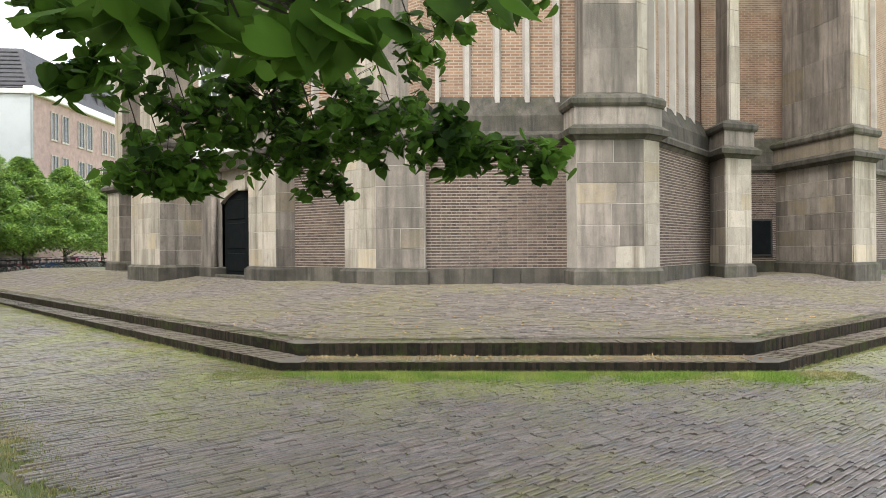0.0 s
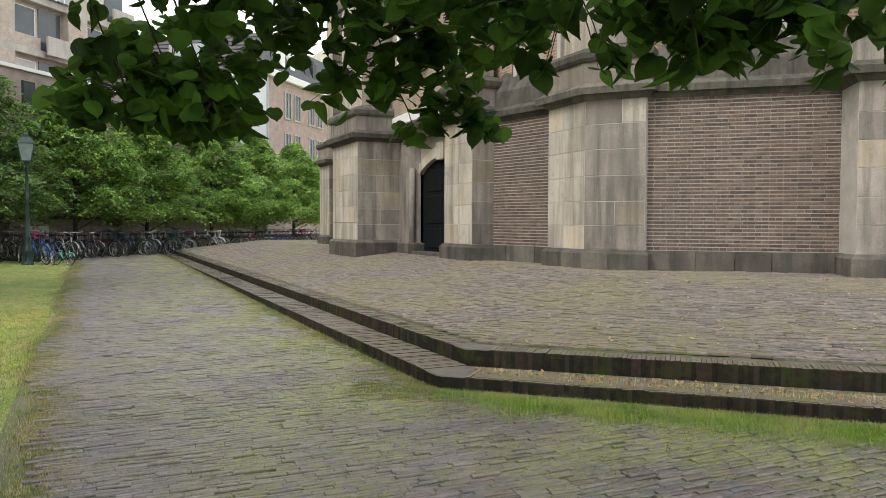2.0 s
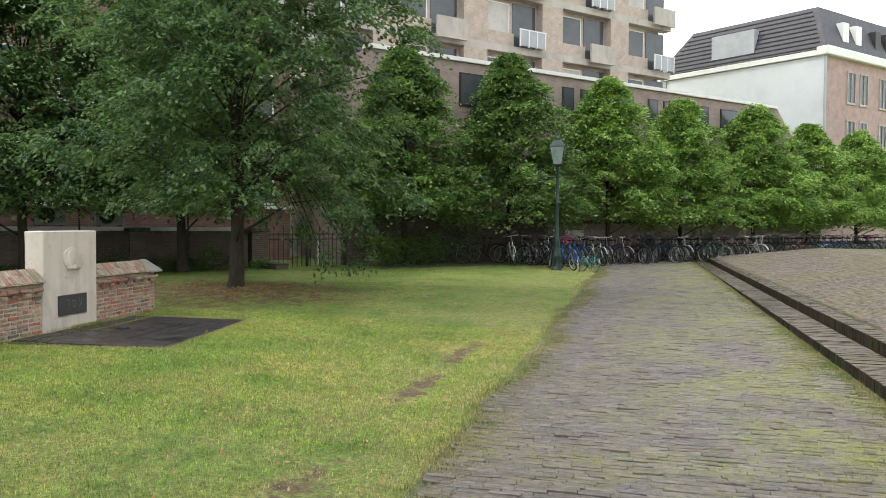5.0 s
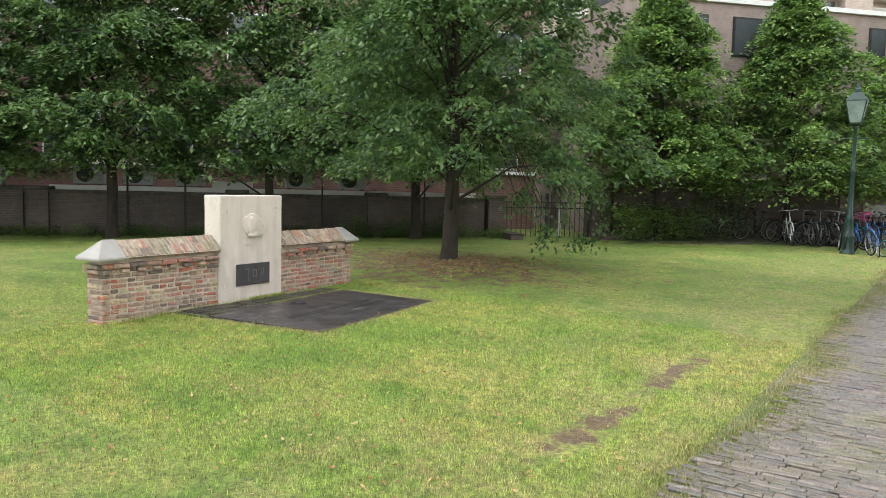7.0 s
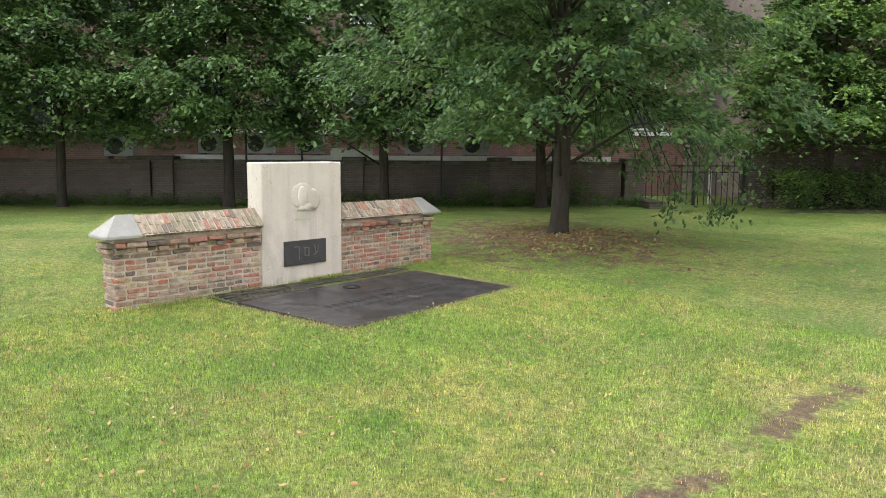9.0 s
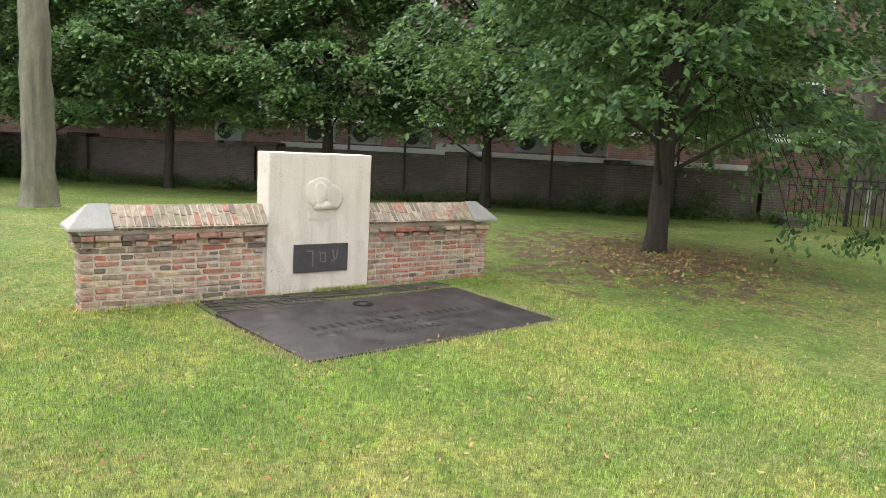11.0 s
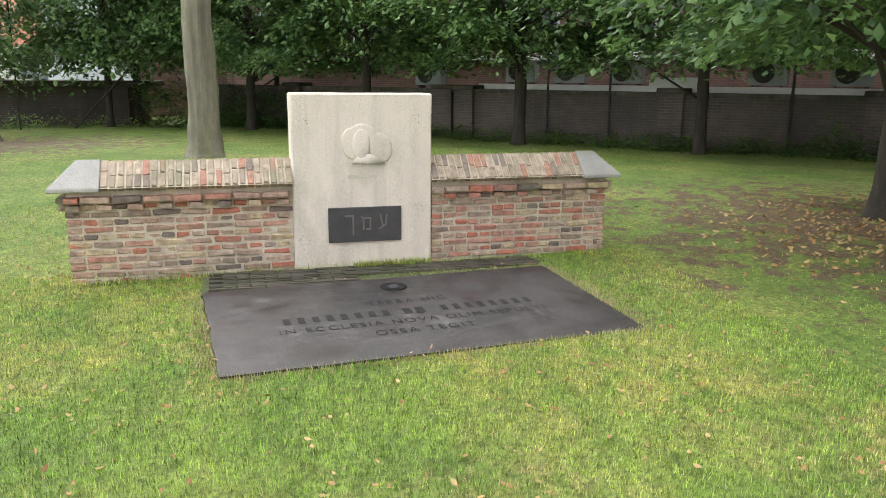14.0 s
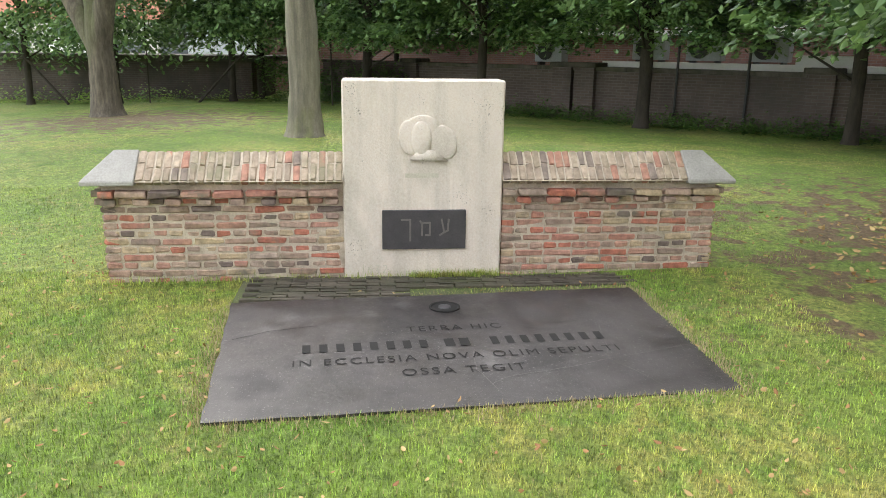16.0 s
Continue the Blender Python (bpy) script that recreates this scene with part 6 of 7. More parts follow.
stand(kinds[0], -0.4, 32.3, -78, -6)
stand(small, 0.55, 31.5, -75, 7)
stand(mint, 0.95, 31.2, -50, -8)
for k in (*kinds, small, mint):
    for o in list(k.children_recursive) + [k]:
        bpy.data.objects.remove(o)


# ---- trees and planting ----
LEAF = {
    "oval": ([(0, 0, 0), (-0.26, 0.35, 0.06), (-0.2, 0.72, 0.03), (0, 1.0, -0.1), (0.2, 0.72, 0.03), (0.26, 0.35, 0.06)], [(0, 1, 2, 3), (0, 3, 4, 5)]),
    "heart": ([(0, 0, 0), (-0.16, -0.09, 0.03), (-0.34, -0.05, 0.06), (-0.47, 0.1, 0.09), (-0.5, 0.27, 0.1), (-0.46, 0.45, 0.08), (-0.38, 0.6, 0.05), (-0.25, 0.77, 0.0), (-0.1, 0.92, -0.06), (0, 1.12, -0.16), (0.1, 0.92, -0.06), (0.25, 0.77, 0.0), (0.38, 0.6, 0.05), (0.46, 0.45, 0.08), (0.5, 0.27, 0.1), (0.47, 0.1, 0.09), (0.34, -0.05, 0.06), (0.16, -0.09, 0.03)], [tuple(range(10)), (0, *range(9, 18))]),
    "kite": ([(0, 0, 0), (-0.3, 0.5, 0.07), (0, 1.0, -0.1), (0.3, 0.5, 0.07)], [(0, 1, 2), (0, 2, 3)]),
    "slim": ([(0, 0, 0), (-0.17, 0.5, 0.05), (0, 1.0, -0.12), (0.17, 0.5, 0.05)], [(0, 1, 2), (0, 2, 3)]),
}


def leaf_mesh(name, pts, size, material, rng, shape="oval", droop=0.5, outward=None, spin=0.42):
    """Many leaves in one mesh; each points outward, hangs by droop and twists at random."""
    tv, tf = LEAF[shape]
    tv = np.array(tv, float)
    n, k = len(pts), len(tv)
    az = rng.uniform(0, 2 * np.pi, n)
    if outward is not None:
        az = np.arctan2(outward[:, 1], outward[:, 0]) + rng.normal(0, 0.9, n)
    el = -droop + rng.normal(0, 0.38, n)
    y = np.stack([np.cos(az) * np.cos(el), np.sin(az) * np.cos(el), np.sin(el)], 1)
    x0 = np.stack([-np.sin(az), np.cos(az), np.zeros(n)], 1)
    z0 = np.cross(x0, y)
    roll = rng.normal(0, spin, n)[:, None]
    x = x0 * np.cos(roll) + z0 * np.sin(roll)
    z = np.cross(x, y)
    s = (size * rng.uniform(0.65, 1.25, n))[:, None, None]
    v = pts[:, None, :] + s * (tv[None, :, 0:1] * x[:, None, :] + tv[None, :, 1:2] * y[:, None, :] + tv[None, :, 2:3] * z[:, None, :])
    base = np.arange(n) * k
    loops = np.concatenate([np.concatenate([base[:, None] + np.array(f)[None, :] for f in tf], 1)], 1).astype(np.int32)
    sizes = np.array([len(f) for f in tf], np.int32)
    me = bpy.data.meshes.new(name)
    me.vertices.add(n * k)
    me.vertices.foreach_set("co", v.reshape(-1).astype(np.float32))
    me.loops.add(loops.size)
    me.loops.foreach_set("vertex_index", loops.reshape(-1))
    me.polygons.add(n * len(tf))
    tot = np.tile(sizes, n)
    start = np.concatenate([[0], np.cumsum(tot)[:-1]]).astype(np.int32)
    me.polygons.foreach_set("loop_start", start)
    me.update(calc_edges=True)
    me.materials.append(material)
    return new(name, me)


def clump_points(rng, centres, per, spread, flat):
    n = len(centres) * per
    c = np.repeat(centres, per, 0)
    off = rng.normal(0, 1, (n, 3)) * np.array([spread, spread, spread * flat])
    # a gentle arch: sprays sink outward
    off[:, 2] -= 0.35 * (off[:, 0] ** 2 + off[:, 1] ** 2) / max(spread, 0.01)
    return c + off, off


def crown_centres(rng, n, lo, hi, radius, lean=(0, 0)):
    """Clump centres in a rounded crown; radius(t) at height share t, thinner inside."""
    t = rng.uniform(0, 1, n)
    a = rng.uniform(0, 2 * np.pi, n)
    r = np.array([radius(q) for q in t]) * np.sqrt(rng.uniform(0.12, 1.0, n)) * (1 + 0.16 * np.sin(3 * a + 5 * t) + 0.1 * np.sin(7 * a + 2))
    return np.stack([r * np.cos(a) + lean[0] * t, r * np.sin(a) + lean[1] * t, lo + (hi - lo) * t], 1)


def tier_centres(rng, n, lo, hi, radius, lean, tiers, sag):
    """Clump centres along boughs in tiers: each bough rises a little, then sinks at its tip."""
    nb = 8
    reach, shift = rng.uniform(0.68, 1.18, (tiers, nb)), rng.uniform(0, 2 * np.pi, tiers)
    lift = rng.normal(0, 0.3, (tiers, nb)) / tiers
    k, b = rng.integers(0, tiers, n), rng.integers(0, nb, n)
    t = np.clip((k + 0.5) / tiers + lift[k, b] + rng.normal(0, 0.1 / tiers, n), 0, 1)
    u = rng.uniform(0.08, 1.0, n) ** 0.55
    a = shift[k] + 2 * np.pi * b / nb + rng.normal(0, 0.26, n) * (0.5 + 0.5 * u)
    full = np.array([radius(q) for q in t]) * reach[k, b]
    r = full * u
    z = lo + (hi - lo) * t + 0.22 * r - sag * r * u
    return np.stack([r * np.cos(a) + lean[0] * t, r * np.sin(a) + lean[1] * t, z], 1)


def tree(name, label, at, trunk_r, trunk_h, lo, hi, radius, clumps, per, spread, leaf, leaf_size, bark, seed, shape="oval", droop=0.5, flat=0.3, group="", limbs=26, lean=(0, 0), tiers=0, sag=0.4):
    rng = np.random.default_rng(seed)
    z = ground_z(at[0], at[1]) - 0.03
    root = thing(name, label, "tree", (at[0], at[1], z), group)
    bm = bmesh.new()
    hs = [0, 0.12, 0.35, 0.8, trunk_h * 0.3, trunk_h * 0.55, trunk_h * 0.8, trunk_h]
    pts = [(lean[0] * h / hi + 0.03 * math.sin(h * 1.3 + seed), lean[1] * h / hi + 0.03 * math.cos(h * 1.1 + seed), h) for h in hs]
    rad = [trunk_r * q for q in (1.45, 1.2, 1.06, 1.0, 0.92, 0.8, 0.6, 0.2)]
    tube(bm, [Vector(pts[i]).lerp(Vector(pts[i + 1]), k / 5) for i in range(7) for k in range(5)] + [Vector(pts[7])], [rad[i] + (rad[i + 1] - rad[i]) * k / 5 for i in range(7) for k in range(5)] + [rad[7]], 18)
    for v_ in bm.verts:
        v_.co += 0.16 * trunk_r * noise.noise_vector(Vector((v_.co.x * 9, v_.co.y * 9, v_.co.z * 2)))
    part("trunk", bm, bark, root, "", True)
    cs = tier_centres(rng, clumps, lo, hi, radius, lean, tiers, sag) if tiers else crown_centres(rng, clumps, lo, hi, radius, lean)
    for i in rng.choice(clumps, min(limbs, clumps), replace=False):
        c = Vector(cs[i])
        h0 = max(0.9, min(trunk_h * 0.95, c.z * 0.8 - 0.2 * math.hypot(c.x, c.y)))
        b = Vector((lean[0] * h0 / hi, lean[1] * h0 / hi, h0))
        mid = b.lerp(c, 0.5) + Vector((0, 0, 0.12 * (c - b).length))
        r0 = trunk_r * 0.2 + 0.006
        bm = bmesh.new()
        tube(bm, [b, b.lerp(mid, 0.5), mid, c], [r0, r0 * 0.8, r0 * 0.5, 0.006], 5)
        part("limb", bm, bark, root, "", True)
    p, off = clump_points(rng, cs, per, spread, flat)
    p = p[p[:, 2] > max(0.25, lo - (0.9 if not tiers else 0.75))]
    crown = leaf_mesh("crown", p, leaf_size, leaf, rng, shape, droop, p + 1e-3)
    under(tagged(crown, kind="stuff"), root)
    return root


# the single tree beside the memorial
tree("lawn_tree", "large dark-barked tree with drooping green branches on bare soil", (-5.86, 20.47), 0.142, 9.0, 2.35, 10.8, lambda t: 0.8 + 3.1 * math.sin(math.pi * min(1, t * 0.72 + 0.24)) ** 0.8, 660, 165, 0.25, M["leaf_mid"], 0.108, M["bark"], 5, "kite", 0.55, 0.16, limbs=70, tiers=12, sag=0.55)
rngl = np.random.default_rng(9)
low = thing("hanging_branch", "low hanging branches with glossy leaves and dead twigs", "branch", (-4.6, 21.4, 1.5))
cs = np.stack([rngl.uniform(-0.9, 1.3, 26), rngl.uniform(-0.8, 1.4, 26), rngl.uniform(-0.75, 0.7, 26)], 1)
bm = bmesh.new()
for c in cs:
    tube(bm, [(-1.2, -0.9, 1.6), (c[0] * 0.5 - 0.4, c[1] * 0.5 - 0.3, 1.1), tuple(c)], [0.02, 0.012, 0.004], 4)
tagged(part("twig_mass", bm, M["bark"], low), kind="stuff")
p, off = clump_points(rngl, cs, 34, 0.13, 0.6)
under(tagged(leaf_mesh("foliage", p, 0.1, M["leaf_mid"], rngl, "oval", 0.9), kind="stuff"), low)


def dome(r0, peak=0.35):
    return lambda t: r0 * (0.35 + 0.65 * math.sin(math.pi * min(1.0, 0.18 + 0.85 * t ** 0.8)))


# dark trees along the wall
for i, (s, o, hi, r0) in enumerate(((-10.2, 1.6, 9, 3.0), (-5.5, 1.3, 9.0, 2.9), (-1.3, 1.3, 8.6, 2.7), (3.2, 1.3, 8.8, 2.7), (7.4, 1.3, 8.8, 2.7), (11.7, 1.2, 9.0, 2.8))):
    x, y = wall_pt(s, o)
    tree("wall_tree", "dark-leaved tree in a row before the garden wall", (x, y), 0.12 + 0.02 * (i % 2), 6.0, 2.35 if s < 15 else 1.2, hi, (lambda t, q=r0: q * (0.45 + 0.65 * math.sin(math.pi * min(1.0, 0.25 + 0.75 * t)))), 440, 125, 0.27, M["leaf_dark"], 0.155, M["bark"], 40 + i, "kite", 0.45, 0.18, "trees along the wall", 30, tiers=9, sag=0.4)
# pleached bright row before the wing
for i, (s, hi, r0) in enumerate(((19.6, 7.3, 2.6), (24.4, 7.7, 2.7), (29.9, 7.5, 2.6), (34.7, 7.0, 2.5), (40.4, 7.2, 2.7), (45.4, 6.6, 2.5), (50.4, 6.6, 2.7), (56, 6.6, 2.8))):
    x, y = wall_pt(s, 1.3)
    # the first two trees wear the copy with the shade coloured in
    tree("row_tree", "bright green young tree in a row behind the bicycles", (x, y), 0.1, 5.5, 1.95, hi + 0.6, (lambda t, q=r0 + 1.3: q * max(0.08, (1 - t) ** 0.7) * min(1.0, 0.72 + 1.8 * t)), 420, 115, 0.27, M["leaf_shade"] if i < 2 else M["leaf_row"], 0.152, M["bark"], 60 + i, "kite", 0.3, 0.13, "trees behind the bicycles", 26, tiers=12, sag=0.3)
# old trunks on the lawn
tree("beech_tree", "tall tree with a pale smooth grey trunk", (-13.29, 12.94), 0.27, 9.0, 6.4, 12.0, dome(3.6), 70, 80, 0.5, M["leaf_mid"], 0.18, M["bark_pale"], 80, "oval", 0.5, 0.35, limbs=20)
old = tree("old_tree", "thick forked tree with rough grey-brown bark", (-17.76, 7.68), 0.31, 3.6, 5.6, 11.0, dome(3.6), 70, 80, 0.5, M["leaf_dark"], 0.2, M["bark_rough"], 81, "oval", 0.5, 0.35, limbs=14)
bm = bmesh.new()
tube(bm, [(0, 0.03, 0.9), (-0.04, -0.06, 1.6), (-0.4, -0.75, 2.7), (-0.9, -1.7, 4.6)], [0.25, 0.26, 0.2, 0.1], 12)
tube(bm, [(0, -0.02, 0.9), (0.03, 0.04, 1.7), (0.25, 0.4, 3.0), (0.5, 0.9, 5.0)], [0.25, 0.26, 0.21, 0.12], 12)
part("fork", bm, M["bark_rough"], old, "", True)
for i, (x, y) in enumerate(((-22.8, 6.0), (-23.5, 9.2), (-23.2, 3.2), (-27, 14))):
    tree("back_tree", "young tree with dark leaves before the shed", (x, y), 0.1, 5.0, 1.9 if i < 3 else 2.6, 7.5, dome(2.3), 140, 85, 0.36, M["leaf_dark"], 0.18, M["bark"], 90 + i, "oval", 0.6, 0.3, "trees before the shed", 14)


def stake(name, label, a, b, radius):
    """A straight round post from a to b."""
    root = thing(name, label, "stake", a)
    bm = bmesh.new()
    tube(bm, [(0, 0, -0.08), tuple(Vector(b) - Vector(a))], [radius, radius * 0.9], 8)
    part("shaft", bm, M["bark"], root)
    bm = bmesh.new()
    tube(bm, [tuple((Vector(b) - Vector(a)) * q) for q in (0.86, 0.9)], radius * 1.35, 8)
    part("tie", bm, M["iron"], root, "black rubber tie")


stake("tree_stake", "dark leaning wooden stake propping a young tree", (-22.6, 4.6, 0.14), (-22.6, 2.9, 2.1), 0.035)
stake("tree_stake", "dark leaning wooden stake propping a young tree", (-22.6, 8.3, 0.14), (-22.6, 10.1, 1.95), 0.035)
stake("thin_post", "thin black upright post before the shed", (-22.6, 6.97, 0.14), (-22.6, 7.0, 3.6), 0.022)
stake("thin_post", "thin black upright post before the hedge", (-22.4, 12.33, 0.14), (-22.4, 12.3, 3.8), 0.025)


def planting(name, label, pts, per, spread, size, leaf, seed, flat=0.6, category="shrub"):
    rng = np.random.default_rng(seed)
    c = np.array(pts, float)
    root = thing(name, label, category, tuple(c[0]), kind="stuff")
    p, off = clump_points(rng, c, per, spread, flat)
    p = p[p[:, 2] > 0.02] - c[0]
    return under(tagged(leaf_mesh("foliage", p, size, leaf, rng, "oval", 0.2), kind="stuff"), root)


r = random.Random(3)


def along(s0, s1, n, o0, o1, z0, z1):
    out = []
    for _ in range(n):
        x, y = wall_pt(r.uniform(s0, s1), r.uniform(o0, o1))
        out.append((x, y, ground_z(x, y) + r.uniform(z0, z1)))
    return out


planting("wall_ivy", "low ivy and weeds along the foot of the garden wall", along(-9, 15, 420, 0.12, 1.0, 0.03, 0.3), 40, 0.17, 0.085, M["leaf_ivy"], 1)
planting("holly_bush", "glossy dark bushes under the wall trees", along(9.5, 13.0, 26, 0.3, 1.0, 0.1, 0.75), 60, 0.2, 0.08, M["leaf_ivy"], 2)
planting("laurel_bush", "dark laurel bushes before the wing", along(18.6, 23.0, 44, 0.6, 1.9, 0.2, 1.5), 75, 0.3, 0.1, M["leaf_dark"], 3)
planting("ivy_hedge", "dense dark ivy hedge at the end of the garden wall", [(r.uniform(-24.2, -22.8), r.uniform(10.2, 14.6), r.uniform(0.1, 1.45)) for _ in range(110)], 70, 0.25, 0.09, M["leaf_ivy"], 4)
planting("shed_shrubs", "bright low shrubs along the shed", [(r.uniform(-24.2, -23.2), r.uniform(-3, 10.4), r.uniform(0.05, 0.4)) for _ in range(90)], 50, 0.22, 0.09, M["leaf_row"], 5)
cp = along(18.2, 20.6, 10, 0.9, 2.2, 0.9, 1.2)
planting("spreading_bush", "spreading bush with flat bright sprays beside the ramp", cp + along(18.2, 21, 30, 0.6, 2.4, 0.25, 1.1), 80, 0.32, 0.1, M["leaf_shade"], 6, 0.2)

# the linden whose low branches hang over the path's start
lind = thing("linden_tree", "linden with low hanging dark-leaved branches over the paving", "tree", (-2.6, 2.4, 0.0))
bm = bmesh.new()
tube(bm, [(0, 0, -0.05), (0, 0, 0.2), (0.02, 0.03, 1.5), (0.1, 0.05, 3.2), (0.15, 0.1, 6.0), (0.2, 0.1, 9.0)], [0.36, 0.28, 0.24, 0.22, 0.15, 0.05], 14)
part("trunk", bm, M["bark"], lind, "", True)
SPRAYS = [  # centre, reach along x, y, z, leaves
    ((2.15, 5.38, 2.24), (0.25, 0.15, 0.2), 300), ((2.2, 5.1, 2.55), (0.3, 0.2, 0.16), 150),
    ((2.8, 5.1, 2.75), (0.35, 0.3, 0.24), 330), ((3.2, 5.0, 2.5), (0.3, 0.28, 0.22), 220),
    ((3.42, 5.1, 2.1), (0.15, 0.13, 0.07), 45), ((3.5, 4.4, 2.55), (0.26, 0.26, 0.2), 240),
    ((3.65, 3.95, 2.38), (0.22, 0.22, 0.13), 230), ((3.85, 3.6, 2.27), (0.18, 0.17, 0.08), 120), ((4.0, 3.35, 2.2), (0.1, 0.1, 0.04), 34),
    ((3.3, 3.9, 2.95), (0.2, 0.2, 0.12), 90), ((3.0, 3.0, 2.95), (0.2, 0.2, 0.08), 60),
    ((1.25, 4.0, 2.55), (0.14, 0.16, 0.13), 110), ((1.1, 3.7, 2.75), (0.2, 0.2, 0.15), 110), ((2.0, 4.6, 3.0), (0.5, 0.4, 0.15), 220),
    ((1.97, 5.2, 2.14), (0.14, 0.12, 0.1), 70), ((2.3, 5.2, 2.12), (0.13, 0.12, 0.08), 80), ((2.55, 5.35, 2.5), (0.26, 0.22, 0.2), 110),
    ((3.08, 5.15, 2.24), (0.2, 0.14, 0.12), 90), ((3.1, 4.6, 2.75), (0.35, 0.3, 0.16), 190),
    ((0.64, 1.32, 2.1), (0.24, 0.18, 0.07), 90), ((0.98, 1.08, 2.16), (0.1, 0.1, 0.04), 12), ((0.5, 1.45, 2.14), (0.17, 0.14, 0.05), 50),
]
rngf = np.random.default_rng(21)
pts, twig = [], bmesh.new()
hub, previous = Vector((0.12, 0.07, 4.2)), None
for c, ext, n in SPRAYS:
    c = Vector(c) - Vector(lind.location)
    n = int(n * 1.22)
    # leaves sit in small bunches with gaps between them
    hubs = np.clip(rngf.normal(0, 1, (max(3, n // 11), 3)), -1.7, 1.7) * np.array(ext) * 0.8
    q = hubs[rngf.integers(0, len(hubs), n)] + rngf.normal(0, 0.045, (n, 3)) + np.array(c)
    q[:, 2] = np.maximum(q[:, 2], (2.03 if c[2] > 2.08 else 1.96) + 0.0 * q[:, 2])
    pts.append(q)
    mid = hub.lerp(c, 0.8)
    mid.z = max(c.z + 1.7, 4.0)
    if previous is not None and 5 <= len(pts) - 1 <= 8 and len(pts) != 6:
        path = [previous, previous.lerp(c, 0.3) + Vector((0, 0, 0.05)), previous.lerp(c, 0.5) + Vector((0, 0, 0.06)), previous.lerp(c, 0.8) + Vector((0, 0, 0.03)), c]
    else:
        path = [hub, hub.lerp(mid, 0.6) + Vector((0, 0, 0.2)), mid, mid.lerp(c, 0.55) + Vector((0.02, 0.03, 0.1)), c]
    previous = c
    if n > 40:
        bmb = bmesh.new()
        tube(bmb, path, [0.035, 0.022, 0.011, 0.006, 0.003], 6)
        part("branch", bmb, M["bark"], lind, "", True)
    for i in range(0, n, 7):
        tube(twig, [c + (Vector(q[i]) - c) * 0.15, c + (Vector(q[i]) - c) * 0.6 + Vector((0, 0, 0.02)), Vector(q[i])], [0.004, 0.003, 0.0015], 3, False)
tagged(part("twig_mass", twig, M["bark"], lind), kind="stuff")
p = np.concatenate(pts)
under(tagged(leaf_mesh("low_leaves", p, 0.087, M["leaf_linden"], rngf, "heart", 0.75), kind="stuff"), lind)
# unseen crown overhead, spread wide and dense to shade paving and low leaves
cs = crown_centres(rngf, 460, 4.5, 10.5, dome(6.8), (1.4, 0.4))
p, off = clump_points(rngf, cs, 62, 0.45, 0.35)
under(tagged(leaf_mesh("crown", p, 0.16, M["leaf_linden"], rngf, "oval", 0.6), kind="stuff"), lind)


# ---- grass ----
def blades(name, label, cells, material, height, width, rng, category="grass"):
    """Single bent blades of grass, joined."""
    n = len(cells)
    x, y = cells[:, 0], cells[:, 1]
    z = cells[:, 2]
    a = rng.uniform(0, 2 * np.pi, n)
    h = height * rng.uniform(0.5, 1.3, n)
    ln = rng.uniform(0.2, 0.9, n) * h
    dx, dy = np.cos(a), np.sin(a)
    w = width * rng.uniform(0.7, 1.3, n)
    v = np.empty((n, 3, 3), np.float32)
    v[:, 0] = np.stack([x - dy * w, y + dx * w, z - 0.01], 1)
    v[:, 1] = np.stack([x + dy * w, y - dx * w, z - 0.01], 1)
    v[:, 2] = np.stack([x + dx * ln, y + dy * ln, z + h], 1)
    me = bpy.data.meshes.new(name)
    me.vertices.add(n * 3)
    me.vertices.foreach_set("co", v.reshape(-1))
    me.loops.add(n * 3)
    me.loops.foreach_set("vertex_index", np.arange(n * 3, dtype=np.int32))
    me.polygons.add(n)
    me.polygons.foreach_set("loop_start", np.arange(0, n * 3, 3, dtype=np.int32))
    me.update(calc_edges=True)
    me.materials.append(material)
    return tagged(new(name, me), label, category, kind="stuff")


def bare(x, y):
    """Bare or dry spots in the turf, 0 to 1."""
    b = 0.0
    for cx, cy, rx, ry in BARE:
        d = math.hypot((x - cx) / rx, (y - cy) / ry) + 0.8 * noise.noise(Vector((x * 3, y * 3, 0))) + 0.5 * noise.noise(Vector((x * 9, y * 9, 3)))
        b = max(b, 0.96 * smooth01(1.6, 0.7, d))
    return b


MEM_INV = MEM.inverted()


def on_slab_area(x, y):
    u = MEM_INV @ Vector((x, y, 0))
    if -0.45 < u.x < 0.32 and -2.27 < u.y < 2.25 and (u.x < 0.02 or -1.25 < u.y < 1.45):
        return True
    k = [(bx - ax) * (y - ay) - (by - ay) * (x - ax) for (ax, ay), (bx, by) in zip(SLAB, SLAB[1:] + SLAB[:1])]
    return all(q < -0.02 for q in k)


rngg = np.random.default_rng(33)
cells = []
for x0, x1, y0, y1, dens in ((-5.5, 1.6, 7.0, 11.0, 3600), (-5.5, 1.6, 11.0, 17.5, 8000), (-8.5, -5.5, 9, 18.5, 2200), (-15, -8.5, 7, 22, 420), (-5.5, 1.6, 17.5, 32, 700)):
    n = int((x1 - x0) * (y1 - y0) * dens)
    q = rngg.uniform((x0, y0), (x1, y1), (n, 2))
    for x, y in q:
        if x > lawn_edge(y) + rngg.normal(0, 0.06) or rngg.random() < bare(x, y) or on_slab_area(x, y):
            continue
        cells.append((x, y, ground_z(x, y)))
cells = np.array(cells)
blades("lawn_grass", "short mown lawn grass", cells, M["blade"], 0.025, 0.003, rngg)
